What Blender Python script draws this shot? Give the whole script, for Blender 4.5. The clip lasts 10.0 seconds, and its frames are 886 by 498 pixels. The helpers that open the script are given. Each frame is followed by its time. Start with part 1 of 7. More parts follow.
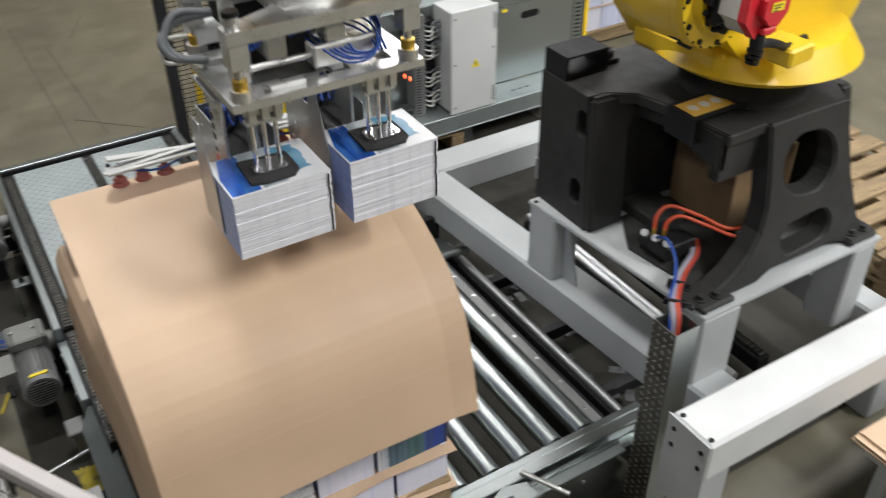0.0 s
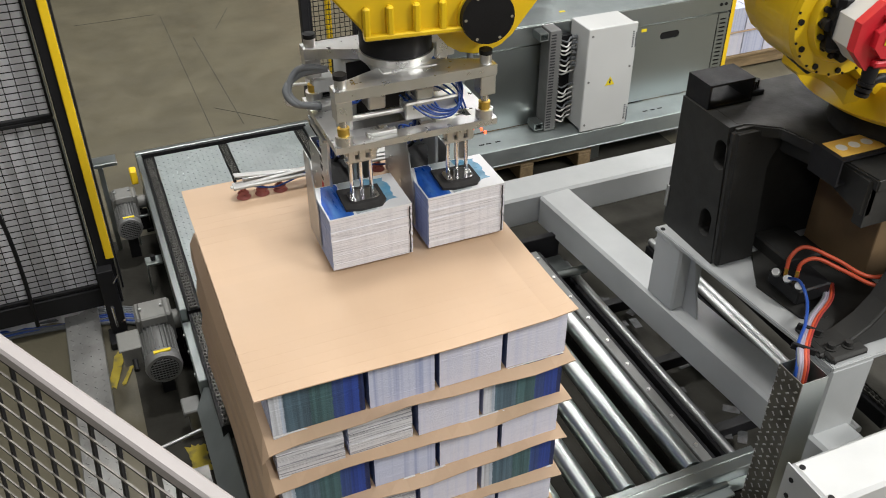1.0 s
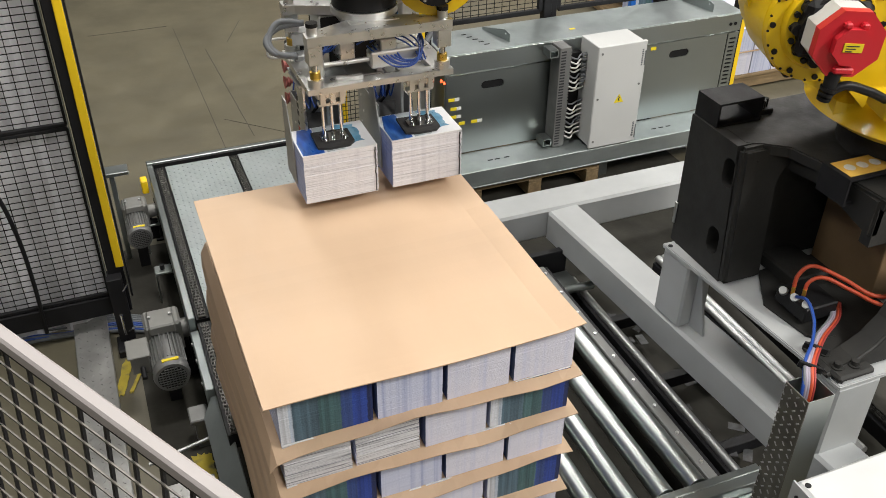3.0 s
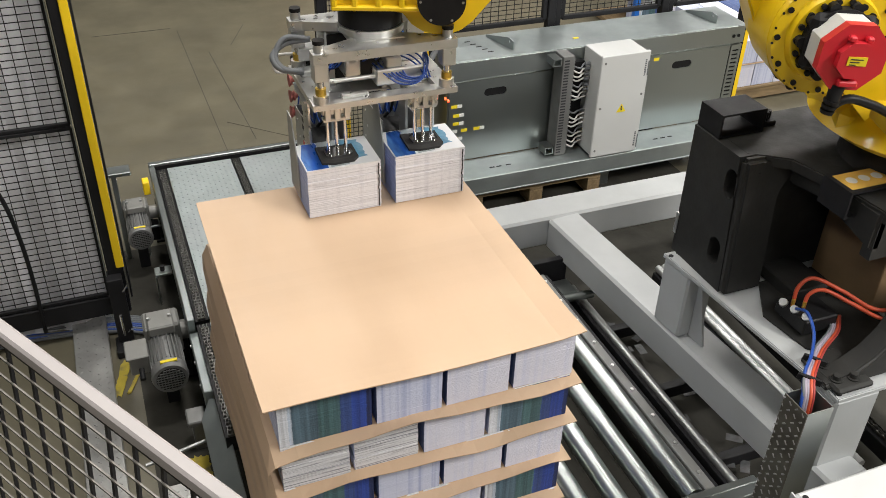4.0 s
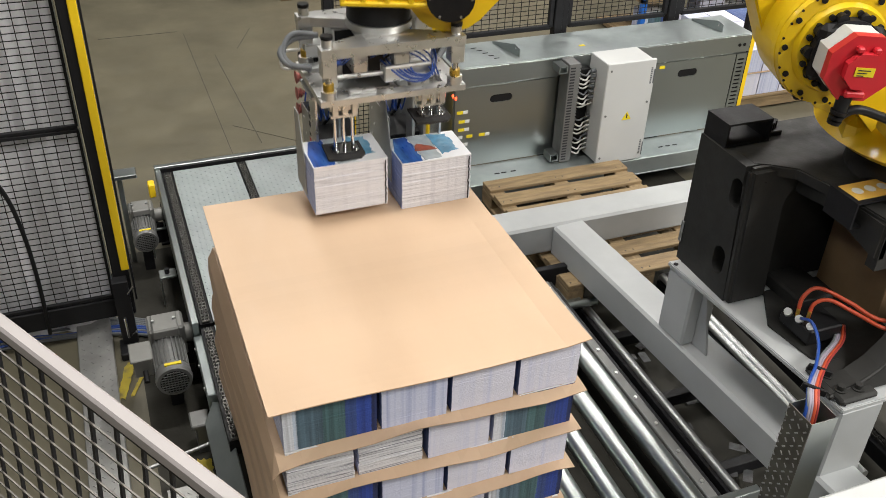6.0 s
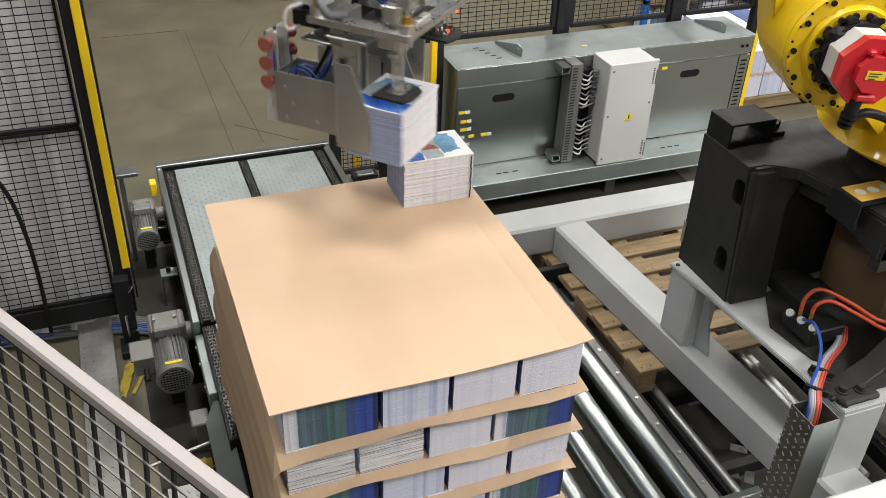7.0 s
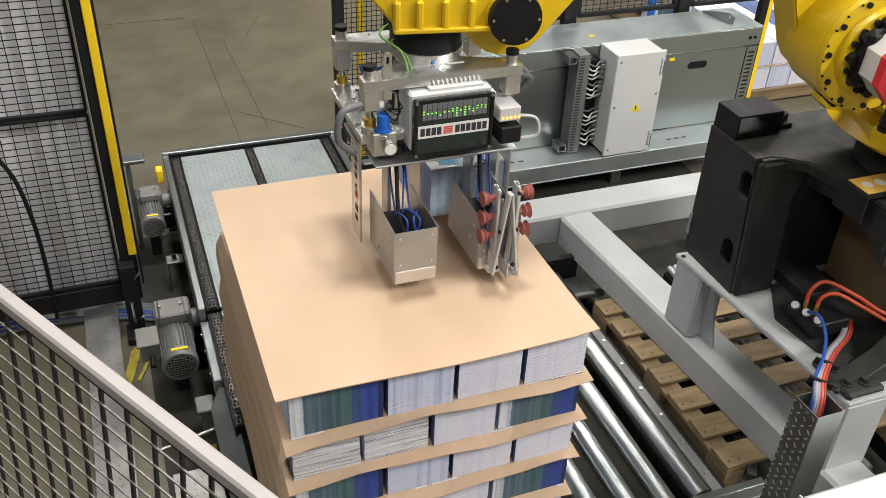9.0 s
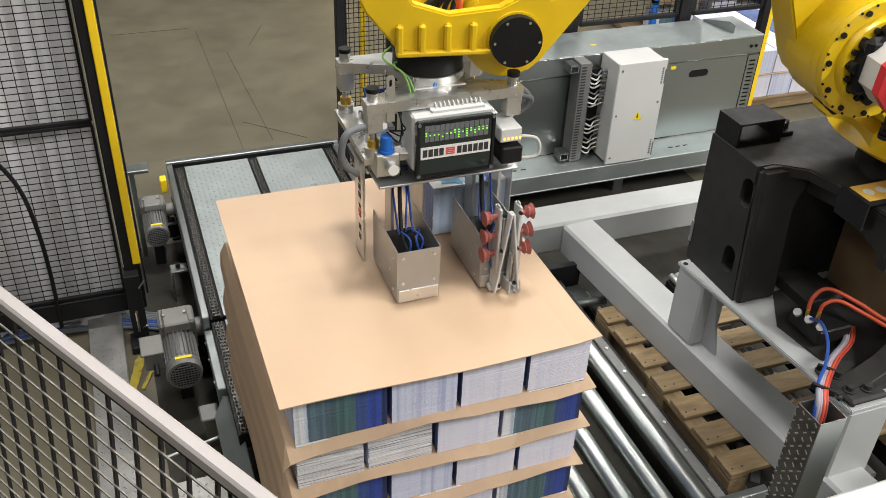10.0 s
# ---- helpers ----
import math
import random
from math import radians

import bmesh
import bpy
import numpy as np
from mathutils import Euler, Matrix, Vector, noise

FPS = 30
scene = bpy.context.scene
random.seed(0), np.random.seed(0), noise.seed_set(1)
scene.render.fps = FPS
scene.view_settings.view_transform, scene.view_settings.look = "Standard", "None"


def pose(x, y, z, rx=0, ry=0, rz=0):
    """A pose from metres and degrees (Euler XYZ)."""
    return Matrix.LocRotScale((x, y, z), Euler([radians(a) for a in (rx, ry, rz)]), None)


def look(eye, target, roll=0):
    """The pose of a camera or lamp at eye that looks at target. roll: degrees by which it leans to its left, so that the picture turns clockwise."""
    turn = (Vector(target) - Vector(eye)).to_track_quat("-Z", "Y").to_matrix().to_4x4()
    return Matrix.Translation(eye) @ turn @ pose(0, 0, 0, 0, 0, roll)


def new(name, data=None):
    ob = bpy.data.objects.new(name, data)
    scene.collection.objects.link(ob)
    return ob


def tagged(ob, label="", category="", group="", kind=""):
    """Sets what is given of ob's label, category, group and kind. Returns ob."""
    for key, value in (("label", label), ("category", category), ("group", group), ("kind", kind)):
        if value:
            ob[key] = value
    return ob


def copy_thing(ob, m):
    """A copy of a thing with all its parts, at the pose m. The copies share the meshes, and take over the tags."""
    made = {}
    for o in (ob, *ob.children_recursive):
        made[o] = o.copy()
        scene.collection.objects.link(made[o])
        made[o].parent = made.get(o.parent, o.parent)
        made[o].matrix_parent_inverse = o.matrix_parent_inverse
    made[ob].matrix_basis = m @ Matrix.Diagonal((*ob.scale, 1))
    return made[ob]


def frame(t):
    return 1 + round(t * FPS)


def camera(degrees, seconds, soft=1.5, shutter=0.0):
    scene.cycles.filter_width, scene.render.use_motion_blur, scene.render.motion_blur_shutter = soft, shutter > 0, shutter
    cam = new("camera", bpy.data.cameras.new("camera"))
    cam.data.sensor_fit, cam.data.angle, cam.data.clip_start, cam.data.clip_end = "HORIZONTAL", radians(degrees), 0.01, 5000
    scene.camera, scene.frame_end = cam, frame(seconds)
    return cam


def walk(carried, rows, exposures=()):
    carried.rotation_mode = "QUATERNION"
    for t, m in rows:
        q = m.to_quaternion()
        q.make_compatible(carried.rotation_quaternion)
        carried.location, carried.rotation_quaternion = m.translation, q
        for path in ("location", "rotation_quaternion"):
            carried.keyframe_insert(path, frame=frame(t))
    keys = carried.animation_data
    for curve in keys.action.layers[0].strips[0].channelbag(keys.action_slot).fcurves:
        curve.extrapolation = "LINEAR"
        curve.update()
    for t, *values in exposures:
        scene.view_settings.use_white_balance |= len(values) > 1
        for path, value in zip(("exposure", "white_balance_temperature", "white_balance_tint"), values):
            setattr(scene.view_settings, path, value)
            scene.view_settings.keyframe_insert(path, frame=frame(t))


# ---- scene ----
cam = camera(52.0, 10.0, soft=0.5, shutter=0.5)
PATH = [
    (0, (-0.179, -1.924, 3.261), (0.65, -0.538, 2.082), -0.52),
    (0.5, (-0.222, -1.89, 3.28), (0.464, -0.427, 2.102), 0.01),
    (1, (-0.219, -1.872, 3.282), (0.404, -0.372, 2.115), -0.06),
    (1.5, (-0.224, -1.876, 3.286), (0.378, -0.358, 2.131), -0.1),
    (2, (-0.232, -1.885, 3.284), (0.378, -0.364, 2.138), 0.13),
    (2.5, (-0.236, -1.887, 3.291), (0.378, -0.367, 2.146), 0.22),
    (4, (-0.252, -1.888, 3.288), (0.373, -0.359, 2.16), 1.64),
    (4.5, (-0.256, -1.892, 3.292), (0.366, -0.362, 2.165), 1.79),
    (5, (-0.263, -1.892, 3.291), (0.36, -0.36, 2.167), 2),
    (5.5, (-0.264, -1.889, 3.296), (0.359, -0.353, 2.176), 2.05),
    (7, (-0.268, -1.882, 3.287), (0.353, -0.344, 2.169), 2.36),
    (7.5, (-0.266, -1.881, 3.291), (0.349, -0.345, 2.168), 2.37),
    (8, (-0.269, -1.882, 3.285), (0.344, -0.348, 2.158), 2.55),
    (8.5, (-0.27, -1.881, 3.283), (0.34, -0.351, 2.149), 2.6),
    (9, (-0.277, -1.886, 3.285), (0.332, -0.356, 2.149), 2.71),
    (9.5, (-0.284, -1.893, 3.292), (0.325, -0.359, 2.162), 2.69),
    (10, (-0.284, -1.899, 3.292), (0.323, -0.357, 2.172), 2.43),
]
walk(cam, [(t, look(eye, target, roll)) for t, eye, target, roll in PATH],
     ((0.0, -0.15, 6200, 10), (0.5, -0.26, 6200, 10), (1.0, -0.15, 6350, 10), (2.0, -0.09, 6500, 10), (5.5, -0.09, 6500, 10), (7.5, -0.03, 6500, 10), (10.0, 0.0, 6500, 10)))

# ---- light ----
world = bpy.data.worlds.new("hall_world")
world.use_nodes = True
world.node_tree.nodes["Background"].inputs[0].default_value = (0.8, 0.85, 0.9, 1)
world.node_tree.nodes["Background"].inputs[1].default_value = 0.012
scene.world = world
scene.view_settings.exposure = 0.0

CEIL = 7.5
LAMPS = [(x, y) for x in (-3.7, 0.8, 5.3, 9.8) for y in (-4.8, 1.2, 7.2)]
POWER = {-4.8: 250, 1.2: 190, 7.2: 360}
for lx, ly in LAMPS:
    data = bpy.data.lights.new("hall_lamp", "AREA")
    data.shape, data.size, data.size_y = "RECTANGLE", 0.8, 3.0 if ly != 1.2 else 0.8
    data.energy, data.color = POWER[ly] * (0.5 if lx < -1 else (3.0 if ly < 0 else 0.9) if lx > 4 else 1.2 if ly == 1.2 else 0.72), (1.0, 0.97, 0.92)
    ob = new("hall_lamp", data)
    ob.matrix_world = pose(lx, ly, CEIL - 0.25)


# ---- materials ----
def mat(name, base, rough=0.5, metal=0.0, var=0.12, scale=6.0, bump=0.0, bscale=80.0, stretch=(1, 1, 1), dark=None, dscale=2.0, damt=0.5, coat=0.0, rvar=0.1, spec=0.5):
    """A surface with grain, large-scale stains and fine relief, in metres of the object's own space."""
    m = bpy.data.materials.new(name)
    m.use_nodes = True
    nt = m.node_tree
    b = nt.nodes["Principled BSDF"]
    b.inputs["Metallic"].default_value = metal
    b.inputs["Coat Weight"].default_value = coat
    b.inputs["Specular IOR Level"].default_value = spec
    geo = nt.nodes.new("ShaderNodeNewGeometry")
    mp = nt.nodes.new("ShaderNodeMapping")
    mp.inputs["Scale"].default_value = stretch
    nt.links.new(geo.outputs["Position"], mp.inputs["Vector"])
    def nz(s, detail=6.0):
        n = nt.nodes.new("ShaderNodeTexNoise")
        n.inputs["Scale"].default_value, n.inputs["Detail"].default_value = s, detail
        nt.links.new(mp.outputs[0], n.inputs["Vector"])
        return n.outputs[0]
    def ramp(src, lo, hi, a, c):
        r = nt.nodes.new("ShaderNodeMapRange")
        r.inputs[1].default_value, r.inputs[2].default_value = lo, hi
        r.inputs[3].default_value, r.inputs[4].default_value = a, c
        nt.links.new(src, r.inputs[0])
        return r.outputs[0]
    grain = nz(scale)
    hsv = nt.nodes.new("ShaderNodeHueSaturation")
    hsv.inputs["Color"].default_value = (*base, 1)
    info = nt.nodes.new("ShaderNodeObjectInfo")
    add = nt.nodes.new("ShaderNodeMath")
    nt.links.new(ramp(grain, 0.3, 0.7, 1 - var, 1 + var), add.inputs[0])
    nt.links.new(ramp(info.outputs["Random"], 0, 1, -var * 0.4, var * 0.4), add.inputs[1])
    nt.links.new(add.outputs[0], hsv.inputs["Value"])
    col = hsv.outputs[0]
    if dark:
        mix = nt.nodes.new("ShaderNodeMix")
        mix.data_type = "RGBA"
        nt.links.new(ramp(nz(dscale, 8.0), 0.48, 0.72, 0, damt), mix.inputs[0])
        nt.links.new(col, mix.inputs[6])
        mix.inputs[7].default_value = (*dark, 1)
        col = mix.outputs[2]
    nt.links.new(col, b.inputs["Base Color"])
    nt.links.new(ramp(nz(scale * 2.3), 0.3, 0.7, max(0.04, rough - rvar), min(1, rough + rvar)), b.inputs["Roughness"])
    if bump:
        bn = nt.nodes.new("ShaderNodeBump")
        bn.inputs["Strength"].default_value, bn.inputs["Distance"].default_value = bump, 0.004
        nt.links.new(nz(bscale, 4.0), bn.inputs["Height"])
        nt.links.new(bn.outputs[0], b.inputs["Normal"])
    return m


def glow(name, colour, power):
    m = bpy.data.materials.new(name)
    m.use_nodes = True
    b = m.node_tree.nodes["Principled BSDF"]
    b.inputs["Base Color"].default_value = (*colour, 1)
    b.inputs["Emission Color"].default_value = (*colour, 1)
    b.inputs["Emission Strength"].default_value = power
    return m


def paged(name, base, line, spine, amount, bands=(), soft_lines=0.0):
    """Cut paper edges: thin uneven lines one above the other, with faint upright bands of print."""
    m = bpy.data.materials.new(name)
    m.use_nodes = True
    nt = m.node_tree
    b = nt.nodes["Principled BSDF"]
    b.inputs["Roughness"].default_value = 0.75
    tc = nt.nodes.new("ShaderNodeTexCoord")
    info = nt.nodes.new("ShaderNodeObjectInfo")
    sh = nt.nodes.new("ShaderNodeVectorMath")
    sh.operation = "MULTIPLY_ADD"
    nt.links.new(info.outputs["Random"], sh.inputs[0])
    sh.inputs[1].default_value = (7, 5, 3)
    nt.links.new(tc.outputs["Object"], sh.inputs[2])
    def layer(s, lo, hi, detail=3.0):
        mp = nt.nodes.new("ShaderNodeMapping")
        mp.inputs["Scale"].default_value = s
        nt.links.new(sh.outputs[0], mp.inputs[0])
        n = nt.nodes.new("ShaderNodeTexNoise")
        n.inputs["Scale"].default_value, n.inputs["Detail"].default_value = 1.0, detail
        nt.links.new(mp.outputs[0], n.inputs[0])
        r = nt.nodes.new("ShaderNodeMapRange")
        r.inputs[1].default_value, r.inputs[2].default_value = lo, hi
        nt.links.new(n.outputs[0], r.inputs[0])
        return r.outputs[0]
    def mix(f, a, c):
        x = nt.nodes.new("ShaderNodeMix")
        x.data_type = "RGBA"
        nt.links.new(f, x.inputs[0])
        for k, v in ((6, a), (7, c)):
            if isinstance(v, tuple):
                x.inputs[k].default_value = (*v, 1)
            else:
                nt.links.new(v, x.inputs[k])
        return x.outputs[2]
    upright = layer((55, 55, 0.6), 0.5, 0.5 + 0.35 / max(amount, 0.05))
    col = mix(upright, base, spine)
    if bands:
        sep = nt.nodes.new("ShaderNodeSeparateXYZ")
        nt.links.new(tc.outputs["Object"], sep.inputs[0])
        wob = nt.nodes.new("ShaderNodeMath")
        wob.operation = "MULTIPLY_ADD"
        nt.links.new(layer((2, 2, 300), 0.0, 1.0), wob.inputs[0])
        wob.inputs[1].default_value = 0.012
        nt.links.new(sep.outputs[0], wob.inputs[2])
        r = nt.nodes.new("ShaderNodeMapRange")
        r.inputs[1].default_value, r.inputs[2].default_value = -0.14, 0.15
        nt.links.new(wob.outputs[0], r.inputs[0])
        cr = nt.nodes.new("ShaderNodeValToRGB")
        cr.color_ramp.interpolation = "CONSTANT"
        while len(cr.color_ramp.elements) < len(bands):
            cr.color_ramp.elements.new(0.5)
        for el, (p, c) in zip(cr.color_ramp.elements, bands):
            el.position, el.color = p, (*c, 1)
        nt.links.new(r.outputs[0], cr.inputs[0])
        tone = nt.nodes.new("ShaderNodeHueSaturation")
        nt.links.new(cr.outputs[0], tone.inputs["Color"])
        v = nt.nodes.new("ShaderNodeMapRange")
        v.inputs[3].default_value, v.inputs[4].default_value = 0.6, 1.5
        nt.links.new(layer((90, 90, 1.5), 0.25, 0.75), v.inputs[0])
        nt.links.new(v.outputs[0], tone.inputs["Value"])
        col = tone.outputs[0]
    col = mix(layer((3, 3, 420), 0.52, 0.8 + soft_lines), col, line)
    col = mix(layer((9, 9, 110), 0.60, 0.9 + soft_lines), col, line)
    nt.links.new(col, b.inputs["Base Color"])
    bn = nt.nodes.new("ShaderNodeBump")
    bn.inputs["Strength"].default_value, bn.inputs["Distance"].default_value = 0.4, 0.003
    nt.links.new(layer((4, 4, 500), 0.3, 0.7), bn.inputs["Height"])
    nt.links.new(bn.outputs[0], b.inputs["Normal"])
    return m


